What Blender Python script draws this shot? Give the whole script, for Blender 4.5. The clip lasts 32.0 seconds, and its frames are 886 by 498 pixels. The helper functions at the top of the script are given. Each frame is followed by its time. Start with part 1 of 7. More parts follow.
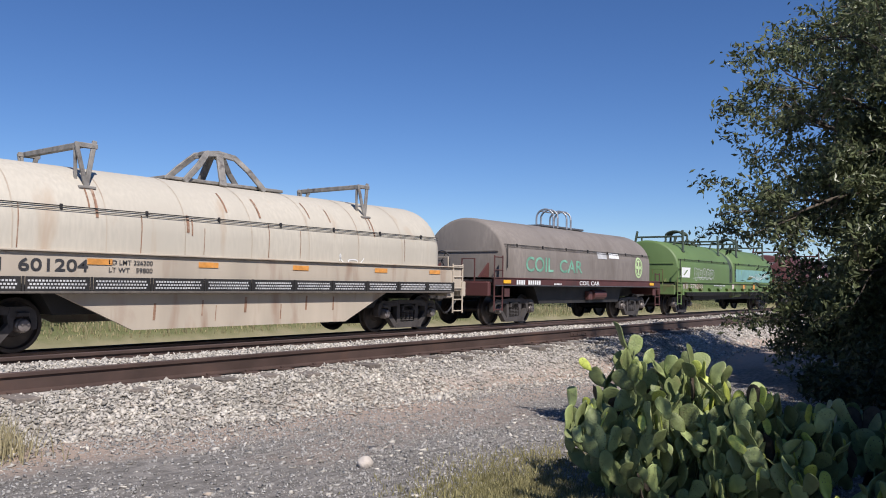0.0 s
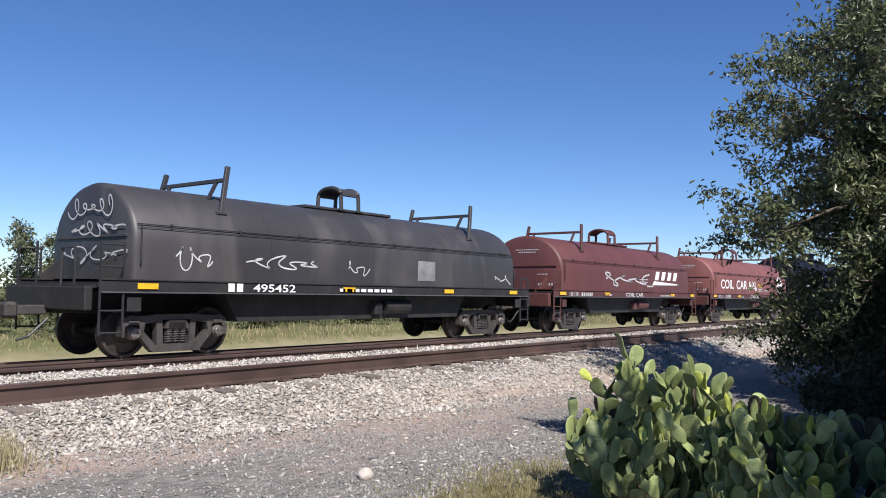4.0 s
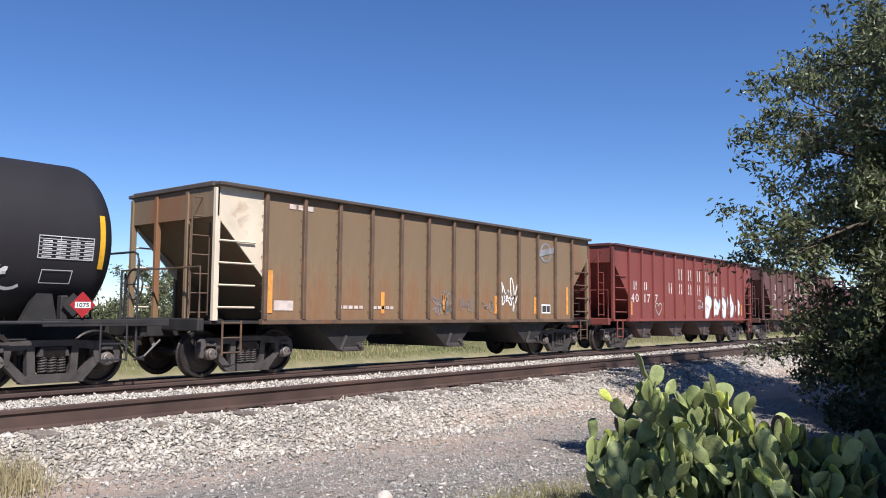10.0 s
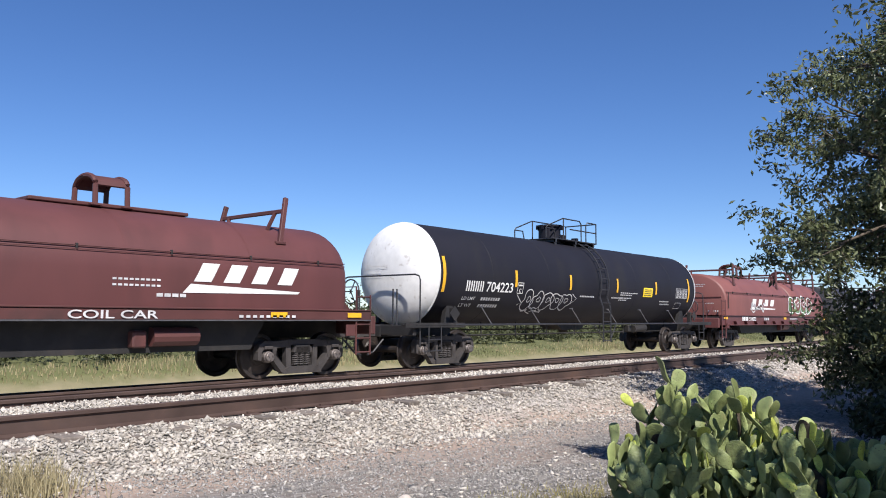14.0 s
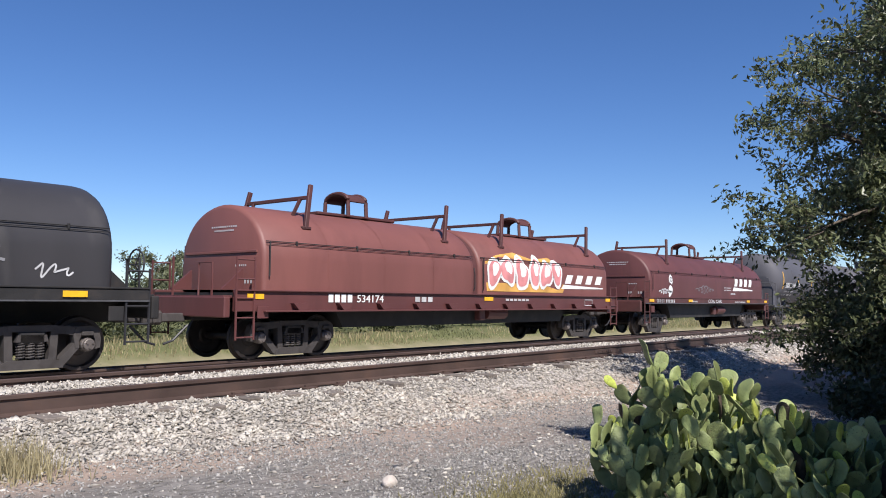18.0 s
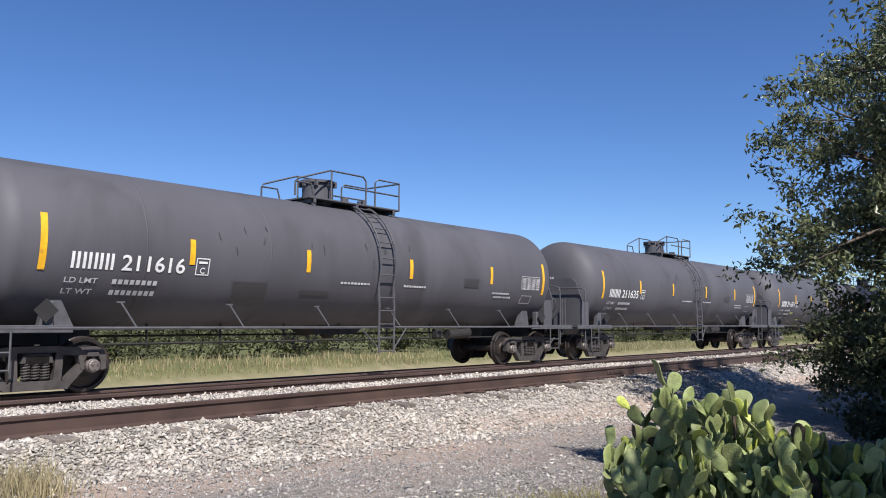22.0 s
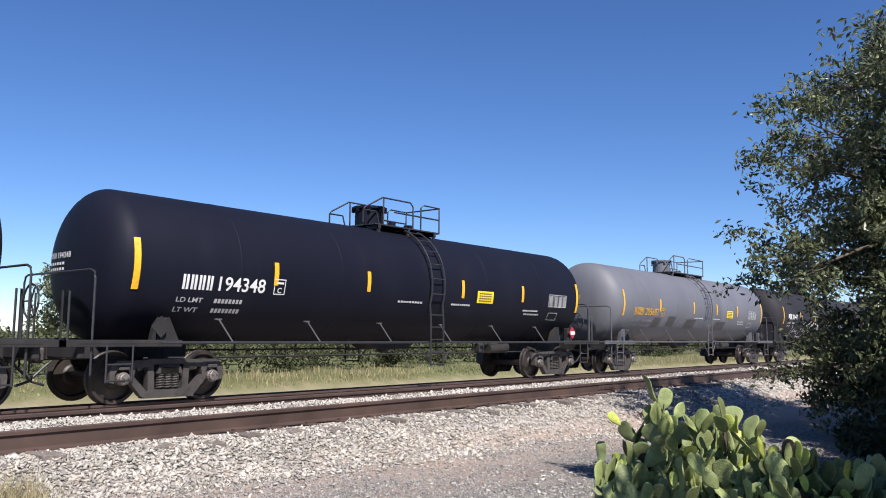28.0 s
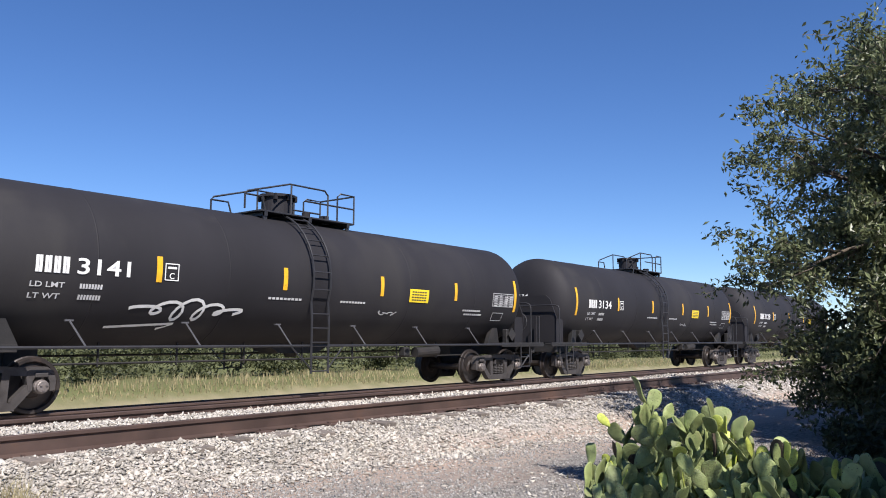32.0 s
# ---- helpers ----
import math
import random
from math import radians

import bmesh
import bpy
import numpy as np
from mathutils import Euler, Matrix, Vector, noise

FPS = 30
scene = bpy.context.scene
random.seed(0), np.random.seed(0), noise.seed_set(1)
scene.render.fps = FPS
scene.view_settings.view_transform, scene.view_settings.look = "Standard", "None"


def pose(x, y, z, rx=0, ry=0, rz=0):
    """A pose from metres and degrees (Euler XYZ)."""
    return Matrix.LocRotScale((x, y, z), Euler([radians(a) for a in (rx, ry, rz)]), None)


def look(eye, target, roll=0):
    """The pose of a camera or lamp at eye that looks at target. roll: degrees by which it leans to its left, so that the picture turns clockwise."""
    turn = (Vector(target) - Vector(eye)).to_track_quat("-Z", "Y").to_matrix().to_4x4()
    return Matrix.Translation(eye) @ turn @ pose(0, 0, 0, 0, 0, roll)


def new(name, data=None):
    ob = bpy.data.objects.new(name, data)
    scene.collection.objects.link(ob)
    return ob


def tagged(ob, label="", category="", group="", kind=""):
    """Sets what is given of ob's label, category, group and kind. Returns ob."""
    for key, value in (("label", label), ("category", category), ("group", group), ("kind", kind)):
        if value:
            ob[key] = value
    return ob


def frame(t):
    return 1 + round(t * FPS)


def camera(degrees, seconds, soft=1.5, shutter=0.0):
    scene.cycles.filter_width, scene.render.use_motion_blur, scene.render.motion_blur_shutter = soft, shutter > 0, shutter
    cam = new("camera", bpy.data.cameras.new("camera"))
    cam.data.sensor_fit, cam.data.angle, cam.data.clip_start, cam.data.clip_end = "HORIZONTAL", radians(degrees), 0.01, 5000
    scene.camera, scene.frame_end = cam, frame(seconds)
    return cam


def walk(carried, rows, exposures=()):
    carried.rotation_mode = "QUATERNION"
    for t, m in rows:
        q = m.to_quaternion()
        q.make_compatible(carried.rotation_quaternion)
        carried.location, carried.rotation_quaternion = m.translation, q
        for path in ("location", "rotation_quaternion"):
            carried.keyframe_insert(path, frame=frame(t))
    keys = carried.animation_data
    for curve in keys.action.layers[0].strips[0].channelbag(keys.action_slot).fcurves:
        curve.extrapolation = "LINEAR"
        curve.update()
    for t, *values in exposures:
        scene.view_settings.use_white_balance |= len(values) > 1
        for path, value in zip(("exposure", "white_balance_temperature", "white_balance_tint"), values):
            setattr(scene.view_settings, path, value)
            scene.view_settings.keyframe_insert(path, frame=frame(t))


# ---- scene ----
LENS = 58.5
EYE = (0.0, 0.0, 1.274)
cam = camera(LENS, 32.0, soft=1.0)
LOOKS = [  # seconds, yaw, pitch, roll of the held camera
    (0.0, -52.2, 2.35, -0.94), (0.5, -52.1, 2.56, -0.34), (1.0, -52.26, 2.8, -0.28), (1.5, -52.82, 3.43, -0.13),
    (2.0, -52.94, 3.77, -0.16), (2.5, -52.55, 3.73, -0.27), (3.0, -52.07, 4.03, -0.34), (3.5, -52.04, 3.03, -0.89),
    (5.5, -52.71, 4.04, -0.53), (6.0, -52.65, 4.27, -0.4), (6.5, -52.35, 4.16, -0.61), (7.0, -52.22, 3.87, -0.48),
    (7.5, -51.86, 4.0, -0.78), (8.0, -51.26, 3.72, -0.68), (8.5, -50.98, 3.84, -0.45), (9.0, -50.9, 4.08, -0.45),
    (9.5, -50.87, 4.4, -0.28), (10.0, -50.88, 4.62, -0.42), (10.5, -50.96, 4.23, -0.58), (11.0, -50.5, 4.5, -0.57),
    (11.5, -50.18, 4.43, -0.61), (12.0, -50.17, 4.25, -0.61), (12.5, -50.54, 4.41, -0.59), (13.0, -50.42, 4.23, -0.48),
    (13.5, -49.78, 4.75, -0.49), (14.0, -49.46, 4.91, -0.31), (14.5, -49.25, 4.76, -0.44), (15.0, -49.07, 4.78, -0.47),
    (15.5, -50.95, 2.6, -0.78), (17.5, -50.53, 3.51, -0.45), (18.0, -50.53, 3.62, -0.56), (18.5, -50.52, 3.92, -0.55),
    (19.0, -49.84, 4.21, -0.77), (19.5, -49.32, 4.11, -0.86), (20.0, -49.24, 4.2, -0.8), (20.5, -49.8, 4.16, -0.58),
    (21.0, -50.08, 4.68, -0.59), (21.5, -49.76, 4.99, -0.48), (22.0, -49.72, 5.07, -0.47), (22.5, -49.91, 5.11, -0.37),
    (23.0, -49.91, 5.31, -0.34), (23.5, -50.23, 5.43, -0.34), (24.0, -50.19, 5.46, -0.29), (24.5, -50.02, 5.47, -0.53),
    (25.0, -50.07, 5.44, -0.33), (25.5, -50.24, 5.24, -0.28), (27.5, -50.35, 5.67, -0.52), (28.0, -50.37, 6.17, -0.58),
    (28.5, -50.71, 6.33, -0.43), (29.0, -50.87, 6.25, -0.26), (29.5, -50.91, 6.17, -0.43), (30.0, -50.88, 6.22, -0.37),
    (30.5, -51.07, 6.33, -0.56), (31.0, -51.48, 6.32, -0.33), (31.5, -51.45, 6.34, -0.24), (32.0, -51.12, 6.36, -0.27),
]
walk(cam, [(t, pose(*EYE, 90 + p, r, y)) for t, y, p, r in LOOKS], exposures=[(0.0, 0.2, 6350, 14), (2.0, 0.41, 6350, 14), (5.0, 0.5, 6350, 14), (6.0, 0.48, 6350, 14), (9.0, 0.58, 6350, 14), (13.0, 0.57, 6350, 14), (15.0, 0.48, 6350, 14),
    (17.5, 0.44, 6350, 14), (20.0, 0.44, 6350, 14), (22.0, 0.5, 6350, 14), (25.0, 0.57, 6350, 14), (32.0, 0.62, 6350, 14)])

# ---- world and sun ----
SUN_EL, SUN_AZ = 47.0, -118.0   # degrees: height, bearing from +x
sun_dir = Vector((math.cos(radians(SUN_AZ)) * math.cos(radians(SUN_EL)), math.sin(radians(SUN_AZ)) * math.cos(radians(SUN_EL)), math.sin(radians(SUN_EL))))
world = bpy.data.worlds.new("sky")
scene.world = world
world.use_nodes = True
wn = world.node_tree.nodes
sky = wn.new("ShaderNodeTexSky")
sky.sky_type, sky.sun_disc = "NISHITA", False
sky.sun_elevation, sky.sun_rotation = radians(SUN_EL), math.atan2(sun_dir.x, sun_dir.y)
sky.air_density, sky.dust_density, sky.ozone_density, sky.altitude = 1.0, 0.0, 6.0, 1500
wn["Background"].inputs["Strength"].default_value = 0.087
deep = wn.new("ShaderNodeHueSaturation")
deep.inputs["Saturation"].default_value, deep.inputs["Hue"].default_value = 1.12, 0.506
world.node_tree.links.new(sky.outputs["Color"], deep.inputs["Color"])
world.node_tree.links.new(deep.outputs["Color"], wn["Background"].inputs["Color"])
sun = new("sun", bpy.data.lights.new("sun", "SUN"))
sun.data.energy, sun.data.angle, sun.data.color = 5.0, radians(0.55), (1.0, 0.95, 0.87)
sun.matrix_world = look(sun_dir * 60, (0, 0, 0))


# ---- materials ----
def mat(name, col, rough=0.6, metal=0.0, vary=0.15, scale=3.0, bump=0.0, bscale=60.0, stain=None, stain_amt=0.0, stain_scale=1.2,
        stretch=(1, 1, 1), grain=0.0, rand=0.0, spec=0.5, island=0.0):
    """A painted, earthy or metal surface: base colour, two scales of tone, stains of a second colour, fine relief."""
    m = bpy.data.materials.new(name)
    m.use_nodes = True
    n, k = m.node_tree.nodes, m.node_tree.links
    b = n["Principled BSDF"]
    b.inputs["Roughness"].default_value, b.inputs["Metallic"].default_value = rough, metal
    b.inputs["Specular IOR Level"].default_value = spec
    tc = n.new("ShaderNodeTexCoord")
    mp = n.new("ShaderNodeMapping")
    mp.inputs["Scale"].default_value = stretch
    k.new(tc.outputs["Object"], mp.inputs["Vector"])

    def nz(sc, det, dis=0.0):
        t = n.new("ShaderNodeTexNoise")
        t.inputs["Scale"].default_value, t.inputs["Detail"].default_value, t.inputs["Distortion"].default_value = sc, det, dis
        k.new(mp.outputs["Vector"], t.inputs["Vector"])
        return t.outputs["Fac"]

    def mixc(fac, a, c):
        x = n.new("ShaderNodeMix")
        x.data_type = "RGBA"
        for sock, v in ((x.inputs["Factor"], fac), (x.inputs["A"], a), (x.inputs["B"], c)):
            if isinstance(v, bpy.types.NodeSocket):
                k.new(v, sock)
            else:
                sock.default_value = v
        return x.outputs["Result"]

    def ramp(fac, lo, hi):
        r = n.new("ShaderNodeMapRange")
        r.inputs["From Min"].default_value, r.inputs["From Max"].default_value = lo, hi
        k.new(fac, r.inputs["Value"])
        return r.outputs["Result"]

    def tone(c, f):
        return (min(1, c[0] * f), min(1, c[1] * f), min(1, c[2] * f), 1)

    out = mixc(ramp(nz(scale, 5), 0.3, 0.7), tone(col, 1 - vary), tone(col, 1 + vary))
    if grain:
        out = mixc(ramp(nz(scale * 14, 3), 0.35, 0.65), out, tone(col, 1 - grain))
    if stain_amt:
        f = ramp(nz(stain_scale, 7, 0.4), 0.72 - stain_amt * 0.35, 0.85 - stain_amt * 0.2)
        out = mixc(f, out, (*stain, 1))
    if rand or island:
        src = n.new("ShaderNodeObjectInfo").outputs["Random"] if rand else n.new("ShaderNodeNewGeometry").outputs["Random Per Island"]
        amt = rand or island
        h = n.new("ShaderNodeHueSaturation")
        r = n.new("ShaderNodeMapRange")
        r.inputs["To Min"].default_value, r.inputs["To Max"].default_value = 1 - amt, 1 + amt
        k.new(src, r.inputs["Value"])
        k.new(r.outputs["Result"], h.inputs["Value"])
        k.new(out, h.inputs["Color"])
        out = h.outputs["Color"]
    k.new(out, b.inputs["Base Color"])
    if bump:
        bp = n.new("ShaderNodeBump")
        bp.inputs["Strength"].default_value, bp.inputs["Distance"].default_value = bump, 0.02
        k.new(nz(bscale, 6), bp.inputs["Height"])
        k.new(bp.outputs["Normal"], b.inputs["Normal"])
    return m


# ---- mesh helpers ----
def part(name, bm, material, parent=None, label="", smooth=False):
    me = bpy.data.meshes.new(name)
    bm.normal_update()
    bm.to_mesh(me)
    bm.free()
    return mesh_part(name, me, material, parent, label, smooth)


def mesh_part(name, me, material, parent=None, label="", smooth=False):
    if not me.materials:
        me.materials.append(material)
    if smooth:
        me.shade_smooth()
    ob = new(name, me)
    if parent:
        ob.parent = parent
    if label:
        ob["label"] = label
    return ob


def same_part(ob, parent, m=None):
    """Another object on the mesh of ob, under parent."""
    o = new(ob.name.split(".")[0], ob.data)
    o.parent = parent
    if m is not None:
        o.matrix_basis = m
    if "label" in ob:
        o["label"] = ob["label"]
    return o


def box(bm, c, s, bevel=0.0, rot=None):
    x, y, z = [v / 2 for v in s]
    vs = []
    for i in (-1, 1):
        for j in (-1, 1):
            for l in (-1, 1):
                p = Vector((i * x, j * y, l * z))
                if rot is not None:
                    p = rot @ p
                vs.append(bm.verts.new(p + Vector(c)))
    fs = []
    for q in ((0, 1, 3, 2), (4, 6, 7, 5), (0, 4, 5, 1), (2, 3, 7, 6), (0, 2, 6, 4), (1, 5, 7, 3)):
        fs.append(bm.faces.new([vs[i] for i in q]))
    if bevel:
        bmesh.ops.bevel(bm, geom=list({e for f in fs for e in f.edges}), offset=bevel, segments=1, affect="EDGES")
    return vs


def pipe(bm, pts, r, n=6, caps=True):
    """A round bar through the points."""
    pts = [Vector(p) for p in pts]
    rings = []
    for i, p in enumerate(pts):
        d = (pts[min(i + 1, len(pts) - 1)] - pts[max(i - 1, 0)]).normalized()
        a = d.cross(Vector((0, 0, 1)) if abs(d.z) < 0.9 else Vector((1, 0, 0))).normalized()
        b = d.cross(a)
        rings.append([bm.verts.new(p + (a * math.cos(2 * math.pi * k / n) + b * math.sin(2 * math.pi * k / n)) * r) for k in range(n)])
    for u, v in zip(rings, rings[1:]):
        for k in range(n):
            bm.faces.new((u[k], u[(k + 1) % n], v[(k + 1) % n], v[k]))
    if caps:
        bm.faces.new(rings[0][::-1])
        bm.faces.new(rings[-1])


def cyl(bm, a, b, r, n=16, r2=None):
    a, b = Vector(a), Vector(b)
    d = (b - a).normalized()
    u = d.cross(Vector((0, 0, 1)) if abs(d.z) < 0.9 else Vector((1, 0, 0))).normalized()
    v = d.cross(u)
    r2 = r if r2 is None else r2
    rings = [[bm.verts.new(p + (u * math.cos(2 * math.pi * k / n) + v * math.sin(2 * math.pi * k / n)) * q) for k in range(n)] for p, q in ((a, r), (b, r2))]
    for k in range(n):
        bm.faces.new((rings[0][k], rings[0][(k + 1) % n], rings[1][(k + 1) % n], rings[1][k]))
    bm.faces.new(rings[0][::-1])
    bm.faces.new(rings[1])


def prism(bm, poly, y0, y1):
    """A polygon in x, z pushed from y0 to y1."""
    a = [bm.verts.new((x, y0, z)) for x, z in poly]
    b = [bm.verts.new((x, y1, z)) for x, z in poly]
    n = len(poly)
    for k in range(n):
        bm.faces.new((a[k], a[(k + 1) % n], b[(k + 1) % n], b[k]))
    bm.faces.new(a[::-1])
    bm.faces.new(b)


def revolve(bm, prof, axis, n=24, a0=0.0, centre=(0, 0, 0)):
    """Turns a profile of (along, radius) round the axis x or y through the centre."""
    rings = []
    for s, r in prof:
        ring = []
        for k in range(n):
            c, d = math.cos(a0 + 2 * math.pi * k / n) * r, math.sin(a0 + 2 * math.pi * k / n) * r
            ring.append(bm.verts.new(Vector((s, c, d) if axis == "x" else (c, s, d)) + Vector(centre)))
        rings.append(ring)
    for u, v in zip(rings, rings[1:]):
        for k in range(n):
            bm.faces.new((u[k], u[(k + 1) % n], v[(k + 1) % n], v[k]))
    bm.faces.new(rings[0][::-1])
    bm.faces.new(rings[-1])
    bmesh.ops.recalc_face_normals(bm, faces=bm.faces)


def thing(name, label, category, m=None, group=""):
    ob = new(name)
    if m is not None:
        ob.matrix_basis = m
    return tagged(ob, label, category, group)


def grid_sheet(name, xs, ys, height, material):
    nx, ny = len(xs), len(ys)
    v = [(x, y, height(x, y)) for y in ys for x in xs]
    f = [(j * nx + i, j * nx + i + 1, (j + 1) * nx + i + 1, (j + 1) * nx + i) for j in range(ny - 1) for i in range(nx - 1)]
    me = bpy.data.meshes.new(name)
    me.from_pydata(v, [], f)
    me.materials.append(material)
    me.shade_smooth()
    return new(name, me)


# ---- ground ----
RAIL_A, RAIL_B = 8.0, 9.5        # empty track
RAIL_C, RAIL_D = 13.4, 14.9      # the train's track
TOP_A, TOP_C, TOP_D = 0.326, 0.0, -0.1        # rail tops
CAR_Y = (RAIL_C + RAIL_D) / 2


def lerp_rows(rows, v):
    for (a, p), (b, q) in zip(rows, rows[1:]):
        if v <= b:
            return p + (q - p) * max(0.0, (v - a) / (b - a))
    return rows[-1][1]


def foreground(x):
    return -0.08 - 0.022 * min(max(x, -3), 12)


def ground_z(x, y):
    g = foreground(x)
    toe = 7.05 - 0.055 * min(max(x, 0), 14)
    if y < RAIL_A - 0.5:  # path and shoulder
        s = min(max((y - toe) / (RAIL_A - 0.45 - toe), 0), 1)
        z = g + (TOP_A - 0.26 - g) * s * s * (3 - 2 * s)
    else:
        z = lerp_rows(((RAIL_A - 0.5, TOP_A - 0.26), (RAIL_A - 0.1, TOP_A - 0.235), (RAIL_A + 0.12, TOP_A - 0.16), (8.75, TOP_A - 0.09), (RAIL_B - 0.1, TOP_A - 0.11), (RAIL_B + 0.5, TOP_A - 0.2),
                       (11.6, -0.16), (13.0, -0.18), (RAIL_C + 0.1, -0.12), (14.2, -0.15), (RAIL_D, -0.17), (15.4, -0.3), (16.0, -0.38), (18.1, -0.62), (19.2, -0.55), (19.9, -0.2), (20.6, -0.05), (25, 0.12), (40, 0.05), (80, -0.6), (400, -2)), y)
    u = 1 if y < 40 else 4
    return z + u * (noise.noise((x * 0.35, y * 0.35, 3.1)) * 0.035 + noise.noise((x * 1.7, y * 1.7, 7.7)) * 0.014)


def ground_mix():
    """Gravelly path, pinkish dirt, ballast bed and straw-littered soil, laid out across the tracks."""
    m = mat("dirt_gravel", (0.255, 0.236, 0.215), 0.95, vary=0.22, scale=1.1, bump=1.0, bscale=55, stain=(0.42, 0.305, 0.235), stain_amt=0.62, stain_scale=0.36, grain=0.45, spec=0.2, stretch=(0.55, 1.2, 1))
    n, k = m.node_tree.nodes, m.node_tree.links
    b = n["Principled BSDF"]
    src = b.inputs["Base Color"].links[0].from_socket
    tc = n.new("ShaderNodeTexCoord")
    sep = n.new("ShaderNodeSeparateXYZ")
    k.new(tc.outputs["Object"], sep.inputs["Vector"])
    nz = n.new("ShaderNodeTexNoise")
    nz.inputs["Scale"].default_value, nz.inputs["Detail"].default_value = 1.6, 6
    k.new(tc.outputs["Object"], nz.inputs["Vector"])
    add = n.new("ShaderNodeMath")
    add.operation = "MULTIPLY_ADD"
    k.new(nz.outputs["Fac"], add.inputs[0])
    add.inputs[1].default_value = 1.1
    k.new(sep.outputs["Y"], add.inputs[2])
    near = n.new("ShaderNodeMath")
    near.operation = "MULTIPLY_ADD"
    k.new(sep.outputs["X"], near.inputs[0])
    near.inputs[1].default_value = 0.055
    k.new(add.outputs[0], near.inputs[2])
    r = n.new("ShaderNodeMapRange")
    r.inputs["From Min"].default_value, r.inputs["From Max"].default_value, r.inputs["To Max"].default_value = 6.35, 6.9, 0.8
    k.new(near.outputs[0], r.inputs["Value"])
    x = n.new("ShaderNodeMix")
    x.data_type = "RGBA"
    x.inputs["B"].default_value = (0.40, 0.305, 0.24, 1)
    k.new(r.outputs["Result"], x.inputs["Factor"])
    k.new(src, x.inputs["A"])
    src = x.outputs["Result"]
    for lo, hi, col in ((7.1, 7.6, (0.40, 0.37, 0.335, 1)), (13.6, 14.2, (0.33, 0.26, 0.18, 1)), (16.2, 17.6, (0.31, 0.265, 0.17, 1)), (19.5, 20.4, (0.13, 0.14, 0.06, 1))):
        r = n.new("ShaderNodeMapRange")
        r.inputs["From Min"].default_value, r.inputs["From Max"].default_value = lo, hi
        k.new(add.outputs[0], r.inputs["Value"])
        x = n.new("ShaderNodeMix")
        x.data_type = "RGBA"
        k.new(r.outputs["Result"], x.inputs["Factor"])
        k.new(src, x.inputs["A"])
        if lo < 10:
            g = n.new("ShaderNodeTexVoronoi")
            g.inputs["Scale"].default_value = 24
            k.new(tc.outputs["Object"], g.inputs["Vector"])
            h = n.new("ShaderNodeHueSaturation")
            h.inputs["Color"].default_value = col
            rr = n.new("ShaderNodeMapRange")
            rr.inputs["To Min"].default_value, rr.inputs["To Max"].default_value = 0.45, 1.25
            s2 = n.new("ShaderNodeSeparateColor")
            k.new(g.outputs["Color"], s2.inputs["Color"])
            k.new(s2.outputs["Red"], rr.inputs["Value"])
            k.new(rr.outputs["Result"], h.inputs["Value"])
            k.new(h.outputs["Color"], x.inputs["B"])
        else:
            x.inputs["B"].default_value = col
        src = x.outputs["Result"]
    k.new(src, b.inputs["Base Color"])
    return m


M_DIRT = ground_mix()
M_RAIL = mat("rusty_rail", (0.082, 0.053, 0.044), 0.6, 0.2, vary=0.25, scale=2.0, bump=0.15, bscale=90, stain=(0.115, 0.068, 0.05), stain_amt=0.4, stain_scale=2)
M_TIE = mat("weathered_tie", (0.16, 0.135, 0.115), 0.9, vary=0.3, scale=4, stretch=(6, 1, 6), bump=0.5, bscale=20, rand=0.2)

# ---- lettering, bars and drawn strokes ----
GLYPHS = {}


def glyphs(text):
    """The outline of a text as flat points and faces, one unit high."""
    if text not in GLYPHS:
        cu = bpy.data.curves.new("lettering", "FONT")
        cu.body, cu.resolution_u, cu.offset = text, 4, 0.014
        ob = bpy.data.objects.new("lettering", cu)
        scene.collection.objects.link(ob)
        me = bpy.data.meshes.new_from_object(ob)
        pts = [(v.co.x, v.co.y) for v in me.vertices]
        faces = [tuple(p.vertices) for p in me.polygons]
        bpy.data.objects.remove(ob)
        bpy.data.meshes.remove(me)
        x0, x1 = min(p[0] for p in pts), max(p[0] for p in pts)
        y0, y1 = min(p[1] for p in pts), max(p[1] for p in pts)
        GLYPHS[text] = [((x - x0) / (x1 - x0), (y - y0) / (y1 - y0)) for x, y in pts], faces
    return GLYPHS[text]


